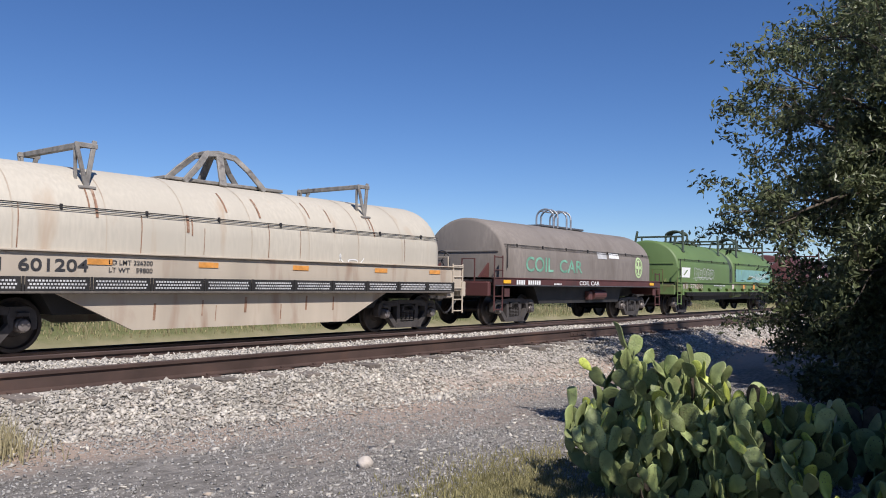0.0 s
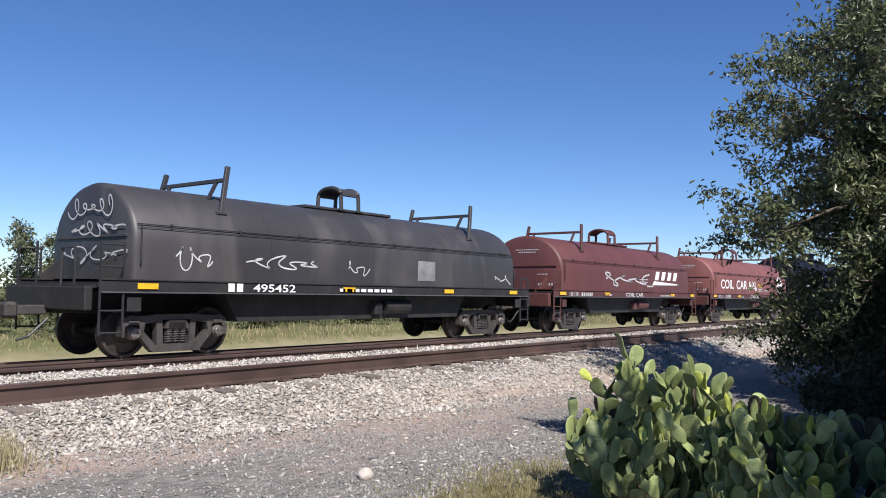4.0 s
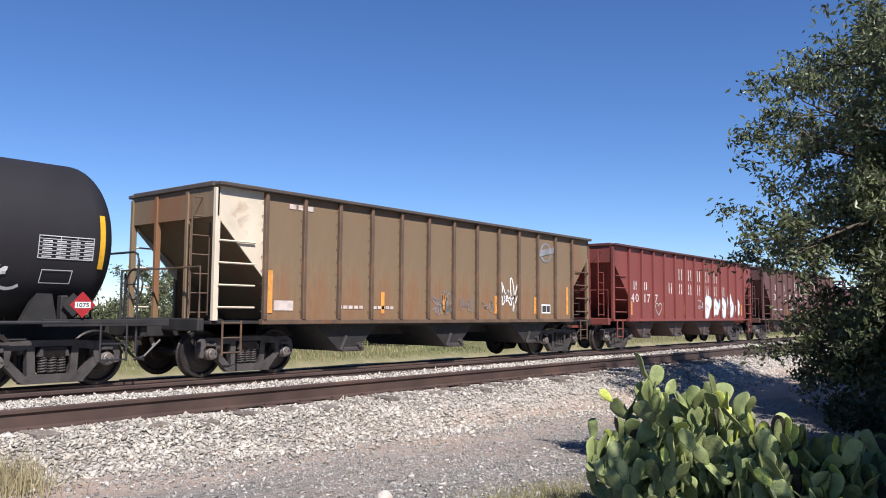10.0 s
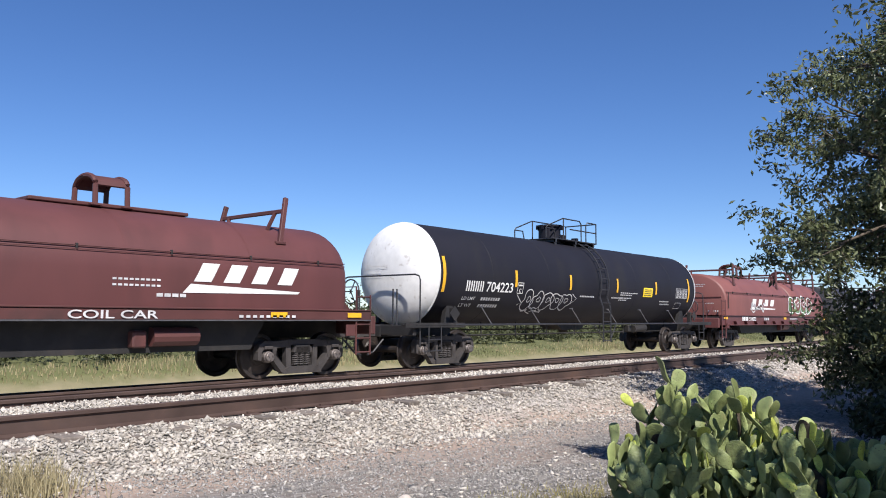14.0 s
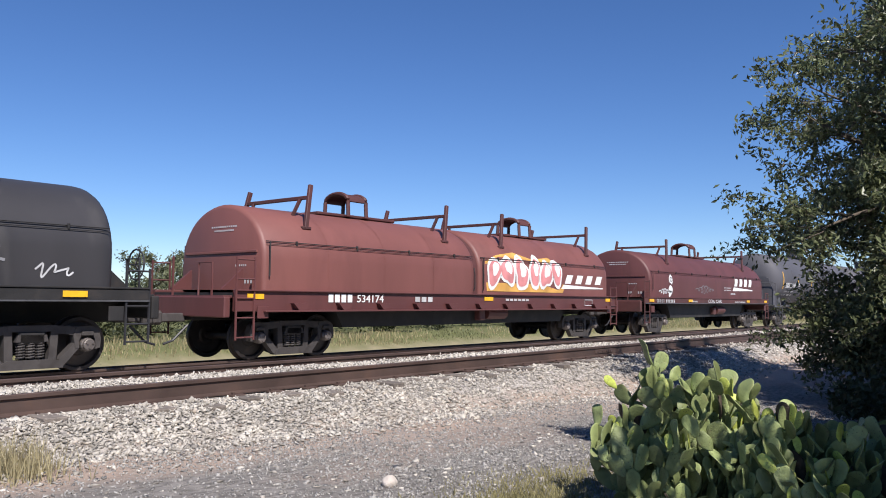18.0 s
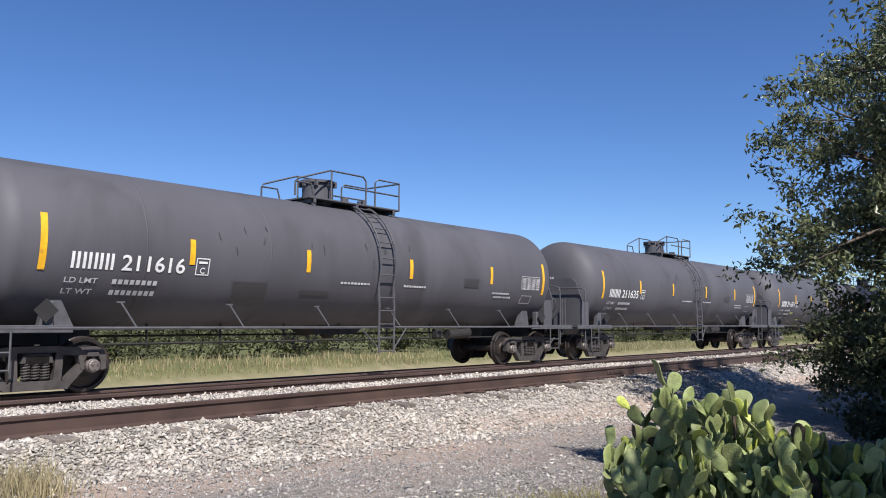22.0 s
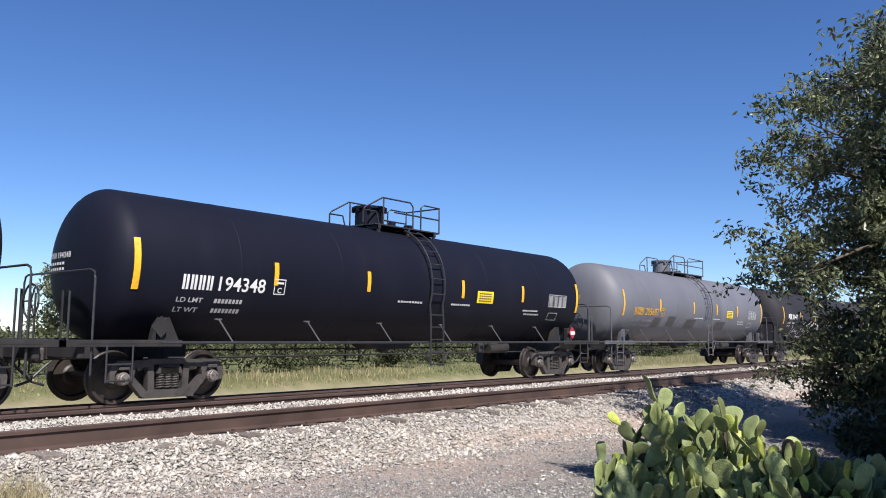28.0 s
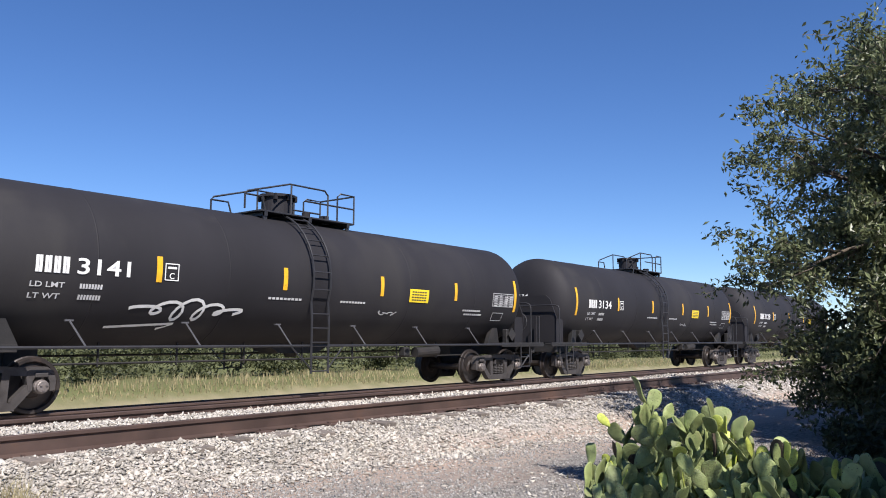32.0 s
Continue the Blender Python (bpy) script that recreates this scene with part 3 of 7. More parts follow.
# ---- tank cars ----
def tank_car(centre, half, base, paint, label, number, mark=4, r=1.42, zc=2.48, num=(-6.6, -4.5), stripes=(), ladder_x=0.5, deck=(-0.5, 2.1), manway=-0.3,
             bar_paint=None, placard=None, table=(6.1, 7.1), tags=None, white_ends=False, orange=False, shields=True, extra=None, small_lines=True, up=0.0):
    car = start_car("tank_car", label, "tank car", centre, half, base)
    bar_paint = bar_paint or M_BARS
    sh = half - 0.95
    bm = bmesh.new()
    prof = [(-sh + 0.62 * (1 - math.cos(math.pi / 2 * k / 11)), max(0.02, r * math.sin(math.pi / 2 * k / 11) ** 0.75)) for k in range(12)]
    rings = sorted(x * (sh - 0.62) for x in (-0.72, -0.36, -0.02, 0.02, 0.36, 0.72))
    full = prof + [(x, r) for x in rings] + [(-x, q) for x, q in prof[::-1]]
    revolve(bm, full, "x", 56, 0.0, (0, 0, zc))
    part("shell", bm, paint, car, smooth=True)
    for x in (-0.72, -0.36, 0.36, 0.72):
        x *= sh - 0.62
        bm = bmesh.new()
        revolve(bm, [(x - 0.018, r - 0.01), (x - 0.012, r + 0.004), (x + 0.012, r + 0.004), (x + 0.018, r - 0.01)], "x", 56, 0, (0, 0, zc))
        part("weld_seam", bm, paint, car, smooth=True)

    def surf(u, v, e=0.012):
        d = abs(u) - (sh - 0.62)
        rr = r + e if d <= 0 else r * max(0.02, 1 - (min(d, 0.6) / 0.62) ** 2) ** 0.375 + e + 0.006
        h = max(-rr, min(rr, v - zc))
        return (u, -math.sqrt(max(0.0, rr * rr - h * h)), zc + h)

    def endface(v, w, s=-1):
        q = math.hypot(v, w - zc) / r
        return (s * (sh - 0.62 + 0.62 * math.sqrt(max(0.0, 1 - q ** 2.667)) + 0.014), s * v, w)

    # stub sills, end platforms, saddles
    for s in (-1, 1):
        bm = bmesh.new()
        box(bm, (s * (half - 1.9), 0, 0.92), (2.7, 0.5, 0.3), 0.02)
        box(bm, (s * (half - 0.62), 0, 0.95), (0.12, 2.7, 0.26), 0.02)
        part("stub_sill", bm, M_FRAME, car)
        for sy in (-1, 1):
            bm = bmesh.new()
            box(bm, (s * (half - 1.55), sy * 1.2, 1.08), (2.0, 0.5, 0.05), 0.01)
            box(bm, (s * (half - 2.05), sy * 1.32, 1.3), (0.12, 0.16, 0.42), 0.02)
            prism(bm, [(s * (half - 2.0), 1.05), (s * (half - 2.6), 1.05), (s * (half - 2.35), 1.55), (s * (half - 2.15), 1.75)], sy * 1.0 - 0.06, sy * 1.0 + 0.06)
            box(bm, (s * (half - 1.3), sy * 1.42, 1.07), (2.2, 0.05, 0.12), 0.008)
            part("end_platform", bm, bar_paint if bar_paint is not M_BARS else M_FRAME, car)
        for sy in (-1, 1):
            x0 = s * (half - 0.78)
            lines = [[(x0, 0.0, 2.3), (x0, sy * 1.2, 2.3), (x0, sy * 1.32, 2.26), (x0, sy * 1.36, 2.16), (x0, sy * 1.36, 0.55)]]
            lines.append([(s * (half - 0.6), sy * 0.62, 1.08), (s * (half - 0.6), sy * 0.62, 1.95), (s * (half - 0.7), sy * 0.66, 1.95), (s * (half - 0.7), sy * 0.66, 1.08)])
            bars(car, "end_handrail", lines, bar_paint, 0.021)
        for sy in (-1, 1):
            bm = bmesh.new()
            for q in (0.0, 0.46):
                pipe(bm, [(s * (half - 1.0 - q), sy * 1.45, 1.05), (s * (half - 1.0 - q), sy * 1.45, 0.42)], 0.018, 5)
            for z in (0.45, 0.72):
                pipe(bm, [(s * (half - 1.0), sy * 1.45, z), (s * (half - 1.46), sy * 1.45, z)], 0.016, 5)
            part("sill_step", bm, bar_paint, car)
        if shields:
            bm = bmesh.new()
            x = s * (half - 0.93)
            poly = [(-1.12, 1.12), (1.12, 1.12), (1.18, 1.9), (0.95, 2.5), (0.8, 2.62), (-0.8, 2.62), (-0.95, 2.5), (-1.18, 1.9)]
            a = [bm.verts.new((x, p, q)) for p, q in poly]
            b = [bm.verts.new((x + s * 0.04, p, q)) for p, q in poly]
            for k in range(8):
                bm.faces.new((a[k], a[(k + 1) % 8], b[(k + 1) % 8], b[k]))
            bm.faces.new(a)
            bm.faces.new(b[::-1])
            for p in (-1.14, 1.14):
                box(bm, (x - s * 0.2, p, 1.5), (0.42, 0.03, 0.75))
            bmesh.ops.recalc_face_normals(bm, faces=bm.faces)
            part("head_shield", bm, paint, car)
    lay("brake_wheel", "brake_wheel", car, pose(half - 0.5, -0.75, 1.75))
    # side bars with brackets
    for sy in (-1, 1):
        bm = bmesh.new()
        pipe(bm, [(-half + 2.0, sy * 1.43, 1.08), (half - 2.0, sy * 1.43, 1.08)], 0.03, 6)
        part("side_bar", bm, bar_paint, car)
        n = 6
        for k in range(n):
            x = (-1 + 2 * (k + 0.5) / n) * (half - 2.4)
            bm = bmesh.new()
            zt = zc - math.sqrt(max(0, r * r - 1.18 * 1.18)) if r > 1.18 else 1.4
            pipe(bm, [(x, sy * 1.43, 1.08), (x - 0.2, sy * 1.22, 1.08 + (zt - 1.08) * 0.72)], 0.016, 5)
            box(bm, (x - 0.2, sy * 1.2, 1.08 + (zt - 1.08) * 0.72), (0.14, 0.05, 0.03))
            part("bracket", bm, bar_paint if bar_paint is not M_BARS else M_GREYBAR, car)
    # ladder on the near and far sides, over the curve
    for sy in (-1, 1):
        bm = bmesh.new()
        for s in (-0.24, 0.24):
            pts = [(ladder_x + s, sy * 1.5, 0.5), (ladder_x + s, sy * 1.5, 1.6)]
            for k in range(9):
                a = radians(-18 + k * 11.5)
                pts.append((ladder_x + s, sy * (r + 0.12) * math.cos(a), zc + (r + 0.12) * math.sin(a)))
            pipe(bm, pts, 0.024, 5)
        for k in range(5):
            pipe(bm, [(ladder_x - 0.24, sy * 1.5, 0.55 + k * 0.3), (ladder_x + 0.24, sy * 1.5, 0.55 + k * 0.3)], 0.016, 5)
        for k in range(6):
            a = radians(-8 + k * 14)
            p = (sy * (r + 0.12) * math.cos(a), zc + (r + 0.12) * math.sin(a))
            pipe(bm, [(ladder_x - 0.24, *p), (ladder_x + 0.24, *p)], 0.016, 5)
        for s in (-0.75, 0.75):
            pipe(bm, [(ladder_x + s, sy * 1.43, 1.08), (ladder_x + s * 0.35, sy * 1.5, 0.62)], 0.016, 5)
        part("ladder", bm, bar_paint, car)
    # top deck, rails, manway
    zt = zc + r
    bm = bmesh.new()
    box(bm, ((deck[0] + deck[1]) / 2 + 0.2, 0, zt + 0.06), (deck[1] - deck[0] - 0.4, 1.25, 0.04), 0.008)
    for x in (deck[0] + 0.55, (deck[0] + deck[1]) / 2 + 0.2, deck[1] - 0.2):
        box(bm, (x, 0, zt + 0.0), (0.08, 1.25, 0.1))
        for s in (-1, 1):
            box(bm, (x, s * 0.58, zt - 0.1), (0.08, 0.05, 0.3))
    part("top_deck", bm, bar_paint, car)
    lines, y, zr = [], 0.6, zt + 0.74
    for sy in (-1, 1):
        lines.append([(deck[0], sy * y, zt + 0.05), (deck[0], sy * y, zt + 0.36), (deck[0] + 0.06, sy * y, zt + 0.43), (manway - 0.15, sy * y, zr), (manway + 0.9, sy * y, zr), (manway + 1.0, sy * y, zr - 0.1), (manway + 1.0, sy * y, zt + 0.05)])
        lines.append([(deck[0], sy * y, zt + 0.36), (deck[0] + 0.45, sy * y, zt + 0.36), (deck[0] + 0.55, sy * y, zt + 0.06)])
        lines.append([(manway - 0.1, sy * y, zr), (manway - 0.1, sy * y, zt + 0.05)])
        lines.append([(manway + 1.3, sy * y, zt + 0.05), (manway + 1.3, sy * y, zr - 0.08), (manway + 1.4, sy * y, zr), (deck[1], sy * y, zr), (deck[1], sy * y, zt + 0.05)])
        lines.append([(manway + 0.3, sy * y, zt + 0.42), (deck[1], sy * y, zt + 0.42)])
    lines.append([(deck[1], -y, zr), (deck[1], y, zr)])
    bars(car, "deck_rail", lines, bar_paint, 0.022)
    bm = bmesh.new()
    cyl(bm, (manway, 0, zt - 0.1), (manway, 0, zt + 0.5), 0.36, 24)
    cyl(bm, (manway, 0, zt + 0.5), (manway, 0, zt + 0.56), 0.42, 24)
    for k in range(8):
        a = 2 * math.pi * k / 8
        box(bm, (manway + math.cos(a) * 0.4, math.sin(a) * 0.4, zt + 0.49), (0.07, 0.07, 0.14))
    part("manway", bm, paint, car)
    bm = bmesh.new()
    cyl(bm, (manway + 0.95, 0.1, zt), (manway + 0.95, 0.1, zt + 0.3), 0.1, 12)
    cyl(bm, (manway + 1.25, -0.2, zt), (manway + 1.25, -0.2, zt + 0.22), 0.12, 12)
    part("valve", bm, paint, car)
    # bottom outlet, brake gear and the rods under the belly
    bm = bmesh.new()
    cyl(bm, (0.1, 0, zc - r + 0.05), (0.1, 0, zc - r - 0.25), 0.3, 14, 0.12)
    prism(bm, [(-1.0, zc - r + 0.1), (1.1, zc - r + 0.1), (0.6, zc - r - 0.16), (-0.5, zc - r - 0.16)], -0.35, 0.35)
    part("bottom_outlet", bm, M_FRAME, car)
    bm = bmesh.new()
    cyl(bm, (half * 0.42, -0.6, 0.88), (half * 0.42 + 0.9, -0.6, 0.92), 0.13, 12)
    box(bm, (half * 0.42 - 0.4, -0.6, 0.9), (0.22, 0.22, 0.24), 0.03)
    part("brake_reservoir", bm, M_FRAME, car)
    lines = [[(-half + 2.2, -0.5, 0.78), (half - 2.2, -0.5, 0.78)], [(-half + 2.2, 0.5, 0.9), (half - 2.2, 0.5, 0.9)]]
    for k in range(9):
        x = (-1 + 2 * k / 8) * (half - 2.6)
        lines.append([(x, -0.5, 0.72), (x, -0.5, 1.15)])
    bars(car, "brake_rod", lines, M_FRAME, 0.022)
    # reflectors, lettering, signs
    for k, x in enumerate(stripes):
        long = k in (0, len(stripes) - 1)
        v0, v1 = (zc - 0.48, zc + 0.42) if long else (zc - 0.26, zc + 0.2)
        Decal(surf).bar(x - 0.055, x + 0.055, v0, v1, 0, 8).make("reflector", M_YELLOW, car)
    white = M_AMBER if orange else M_WHITE
    w = num[1] - num[0]
    split = num[0] + w * 0.42
    d = Decal(surf)
    wm = (split - 0.1 - num[0]) / mark
    d.marks([num[0] + wm * (k + 0.4) for k in range(mark)], zc - 0.43 + up, 0.27, wm * 0.74, 0.05)
    d.text(number, split, num[1], zc - 0.43 + up, 0.27)
    d.make("lettering", white, car, "painted reporting mark and number")
    if small_lines:
        d = Decal(surf)
        d.text("LD LMT", num[0] - 0.05, num[0] + 0.5, zc - 0.66 + up, 0.085).text("LT WT", num[0] - 0.05, num[0] + 0.45, zc - 0.84 + up, 0.085)
        for v in (zc - 0.66 + up, zc - 0.84 + up):
            d.blocks(8, num[0] + 0.75, num[1] - 0.45, v, 0.08, 0, 0.3)
        d.make("weight_line", M_GREYSPRAY if orange else M_SPRAY, car)
        d = Decal(surf)
        pb = num[1] + (0.66 if up else 0.22)
        d.frame_box(pb, pb + 0.28, zc - 0.44 + up, zc - 0.13 + up, 0.018).text("C", pb + 0.09, pb + 0.19, zc - 0.41 + up, 0.11).bar(pb + 0.05, pb + 0.23, zc - 0.23 + up, zc - 0.19 + up)
        d.make("plate_box", white, car)
    d = Decal(surf)
    d.frame_box(table[0], table[1], zc - 0.35, zc + 0.02, 0.014)
    for k in range(1, 6):
        v = zc - 0.35 + k * 0.062
        d.bar(table[0], table[1], v, v + 0.01)
        for j in range(4):
            a = table[0] + 0.06 + (table[1] - table[0]) * j / 4
            d.bar(a, a + (table[1] - table[0]) * 0.17, v - 0.04, v - 0.018)
    for u in (0.38, 0.68):
        u = table[0] + (table[1] - table[0]) * u
        d.bar(u, u + 0.012, zc - 0.35, zc + 0.02)
    d.frame_box(table[0] + 0.1, table[0] + 0.6, zc - 0.74, zc - 0.52, 0.014)
    d.make("data_table", M_SPRAY, car, "white stencilled inspection table")
    for a, b, v in ((table[0] - 1.3, table[0] - 0.5, zc - 0.52), (table[0] - 1.2, table[0] - 0.4, zc - 0.62), (ladder_x + 0.7, ladder_x + 1.5, zc - 0.46), (ladder_x - 1.3, ladder_x - 0.4, zc - 0.46)):
        Decal(surf).blocks(9, a, b, v, 0.045, 0, 0.25).make("stencil_line", M_SPRAY, car)
    if placard:
        Decal(surf).bar(placard, placard + 0.72, zc - 0.36 if not isinstance(tags, str) else zc - 0.9, zc - 0.04, 0, 5).make("warning_sign", M_SIGN, car, "yellow warning sign")
        d = Decal(lambda u, v: surf(u, v, 0.018))
        for k in range(4):
            d.blocks(6, placard + 0.08, placard + 0.64, zc - 0.12 - k * 0.065, 0.028, 0, 0.2)
        d.make("sign_line", M_PATCH, car)
    # marks on the leading end
    d = Decal(endface)
    d.marks([-0.82 + 0.095 * k for k in range(mark)], zc + 0.1, 0.11, 0.07, 0.02).text(number, -0.42, 0.1, zc + 0.1, 0.11)
    for k in range(2):
        d.blocks(6, -0.8, -0.1, zc - 0.02 - k * 0.1, 0.05, 0, 0.3)
    d.make("end_lettering", white, car)
    if white_ends:
        full2 = [(-x, q + 0.008) for x, q in [(-(sh - 0.6), r)] + [(-(sh - 0.62) - 0.62 * math.sin(math.pi / 2 * k / 11), r * max(0.0, math.cos(math.pi / 2 * k / 11)) ** 0.75) for k in range(12)]]
        for s in (-1, 1):
            bm = bmesh.new()
            revolve(bm, [(s * (x + 0.006), max(q, 0.03)) for x, q in full2], "x", 56, 0, (0, 0, zc))
            part("white_head", bm, M_WHITE, car, "white painted tank end", smooth=True)
    # diamond placard holders by each end
    for s in (-1, 1):
        bm = bmesh.new()
        box(bm, (s * (half - 1.95), -1.47, 1.36), (0.27, 0.02, 0.27), 0.0, Matrix.Rotation(radians(45), 3, "Y"))
        part("placard_holder", bm, M_FRAME, car)
    if extra:
        extra(car, surf)
    return car


# ---- coil cars ----
def coil_car(centre, half, base, hood_paint, sill_paint, label, hoods=None, deep=False, lug=0.2, stops=None, belly=None, arm_paint=None):
    car = start_car("coil_car", label, "coil car", centre, half, base)
    hw, z0, zb, rise = 1.45, 1.42, 2.05, 1.17
    hoods = hoods or [(-half + 1.45, half - 1.45)]
    arm_paint = arm_paint or (M_OXIDEDK if hood_paint in (M_OXIDE, M_OXIDELT) else M_ARMGREEN if hood_paint is M_GREEN else hood_paint)

    def section(k):
        """Cross-section of the hood: y, z round from the near foot over the top."""
        pts = [(-hw, z0), (-hw, 1.72), (-hw, zb)]
        pts += [(-hw * math.cos(math.pi * i / 22), zb + rise * math.sin(math.pi * i / 22)) for i in range(1, 22)]
        pts += [(hw, zb), (hw, 1.72), (hw, z0)]
        return [(y * (1 - k), z0 + (z - z0) * (1 - k * 0.85)) for y, z in pts]

    for a, b in hoods:
        bm = bmesh.new()
        rows = []
        stations = [(a, 0.06), (a + 0.03, 0.022), (a + 0.09, 0.0)] + [(a + (b - a) * q, 0.0) for q in (0.25, 0.5, 0.75)] + [(b - 0.25, 0.0), (b - 0.12, 0.012), (b - 0.04, 0.04), (b, 0.085)]
        for x, k in stations:
            rows.append([bm.verts.new((x, y, z)) for y, z in section(k)])
        for u, v in zip(rows, rows[1:]):
            for i in range(len(u) - 1):
                bm.faces.new((u[i], u[i + 1], v[i + 1], v[i]))
        bm.faces.new(rows[0])
        bm.faces.new(rows[-1][::-1])
        bmesh.ops.recalc_face_normals(bm, faces=bm.faces)
        hood = part("hood", bm, hood_paint, car, smooth=True)
        hood.data.set_sharp_from_angle(angle=radians(35))
        # clamp rod along the seam, with clips, on both sides
        rz = 0.2
        for sy in (-1, 1):
            bm = bmesh.new()
            pipe(bm, [(a + 0.08, sy * (hw * 0.955 + 0.03), 2.2 + rz), (b - 0.1, sy * (hw * 0.955 + 0.03), 2.2 + rz)], 0.010, 5)
            pipe(bm, [(a + 0.08, sy * (hw * 0.965 + 0.03), 2.14 + rz), (b - 0.1, sy * (hw * 0.965 + 0.03), 2.14 + rz)], 0.007, 5)
            pipe(bm, [(a + 0.12, sy * (hw + 0.05), 2.2 + rz), (a + 0.12, sy * (hw + 0.05), 1.7)], 0.016, 5)
            part("clamp_rod", bm, M_FRAME if hood_paint is not M_OXIDE else M_OXIDEDK, hood)
            n = max(4, int((b - a) / 1.5))
            for k in range(n):
                bm = bmesh.new()
                box(bm, (a + (b - a) * (k + 0.5) / n, sy * (hw * 0.955 + 0.02), 2.19 + rz), (0.04, 0.05, 0.09), 0.008)
                part("clip", bm, M_FRAME, hood)
        ns = 3 if not belly else 7
        for k in range(1, ns + 1):
            bm = bmesh.new()
            x = a + (b - a) * k / (ns + 1)
            for i in range(len(section(0)) - 1):
                p, q = section(0)[i], section(0)[i + 1]
                nrm = Vector((0, p[0] + q[0], (p[1] + q[1]) - 2 * zb)).normalized() * 0.006
                vs = [bm.verts.new(Vector((x + dx, *pt)) + nrm) for dx, pt in ((-0.012, p), (0.012, p), (0.012, q), (-0.012, q))]
                bm.faces.new(vs)
            part("seam_strip", bm, hood_paint if not belly else M_BEIGEDK, hood)
        # end panel ribs
        for x, wide in ((a - 0.012, 2.5), (b + 0.012, 2.4)):
            bm = bmesh.new()
            box(bm, (x, 0, 2.2), (0.03, wide, 0.05), 0.006)
            part("end_rib", bm, hood_paint, hood)
        # lifting bracket on a ridge pad
        cx = (a + b) / 2 + lug * (0.4 if len(hoods) > 1 else 1)
        zt = zb + rise
        bm = bmesh.new()
        box(bm, (cx + 0.1, 0, zt + 0.02), (3.0 if len(hoods) == 1 else 2.6, 0.7, 0.07), 0.015)
        part("ridge_pad", bm, arm_paint, hood)
        if belly:
            bm = bmesh.new()
            for sx in (-1, 1):
                for sy in (-1, 1):
                    feet = [(cx + sx * 1.0, sy * 0.42, zt - 0.02), (cx + sx * 0.62, sy * 0.34, zt + 0.36), (cx + sx * 0.36, sy * 0.2, zt + 0.62), (cx, sy * 0.12, zt + 0.68)]
                    for p, q in zip(feet, feet[1:]):
                        u, v = Vector(p), Vector(q)
                        box(bm, (u + v) / 2, (0.13, 0.05, (v - u).length + 0.05), 0.01, Vector((0, 0, 1)).rotation_difference((v - u).normalized()).to_matrix())
            for sy in (-1, 1):
                u, v = Vector((cx - 0.1, sy * 0.45, zt - 0.04)), Vector((cx, sy * 0.14, zt + 0.66))
                box(bm, (u + v) / 2, (0.17, 0.06, (v - u).length), 0.01, Vector((0, 0, 1)).rotation_difference((v - u).normalized()).to_matrix())
            box(bm, (cx, 0, zt + 0.66), (0.62, 0.34, 0.1), 0.02)
            part("lifting_arch", bm, arm_paint, hood, "worn grey arched lifting bracket")
        elif arm_paint is M_GREYBAR:
            for dx in (-0.62, -0.32, 0.32, 0.62):
                bm = bmesh.new()
                pipe(bm, [(cx + dx, -0.34, zt - 0.02)] + [(cx + dx, -0.34 * math.cos(math.pi * k / 10), zt + 0.34 + 0.3 * math.sin(math.pi * k / 10)) for k in range(11)] + [(cx + dx, 0.34, zt - 0.02)], 0.034, 7)
                part("lifting_hoop", bm, M_ALUM, hood, "bright steel tube hoop")
            bm = bmesh.new()
            for sy in (-1, 1):
                pipe(bm, [(cx - 0.62, sy * 0.2, zt + 0.58), (cx + 0.62, sy * 0.2, zt + 0.58)], 0.022, 6)
            part("hoop_bridge", bm, M_ALUM, hood)
        else:
            for dx in (-0.3, 0.3):
                bm = bmesh.new()
                for sy in (-1, 1):
                    pipe(bm, [(cx + dx, sy * 0.42, zt - 0.02), (cx + dx, sy * 0.40, zt + 0.32)] + [(cx + dx, sy * 0.40 * math.cos(math.pi / 2 * k / 6), zt + 0.38 + 0.2 * math.sin(math.pi / 2 * k / 6)) for k in range(7)], 0.05, 7)
                    box(bm, (cx + dx, sy * 0.42, zt + 0.01), (0.2, 0.12, 0.04), 0.008)
                part("lifting_hoop", bm, arm_paint, hood)
            bm = bmesh.new()      # curved saddle plate between the hoops
            arc = [math.pi * k / 10 for k in range(11)]
            band = [(-0.41 * math.cos(th), zt + 0.38 + 0.21 * math.sin(th)) for th in arc] + [(-0.385 * math.cos(th), zt + 0.36 + 0.205 * math.sin(th)) for th in arc[::-1]]
            u = [bm.verts.new((cx - 0.28, y, z)) for y, z in band]
            w = [bm.verts.new((cx + 0.28, y, z)) for y, z in band]
            n = len(band)
            for k in range(n):
                bm.faces.new((u[k], u[(k + 1) % n], w[(k + 1) % n], w[k]))
            for k in range(10):
                bm.faces.new((u[k], u[k + 1], u[n - 2 - k], u[n - 1 - k]))
                bm.faces.new((w[k + 1], w[k], w[n - 1 - k], w[n - 2 - k]))
            bmesh.ops.recalc_face_normals(bm, faces=bm.faces)
            part("hoop_saddle", bm, arm_paint, hood)
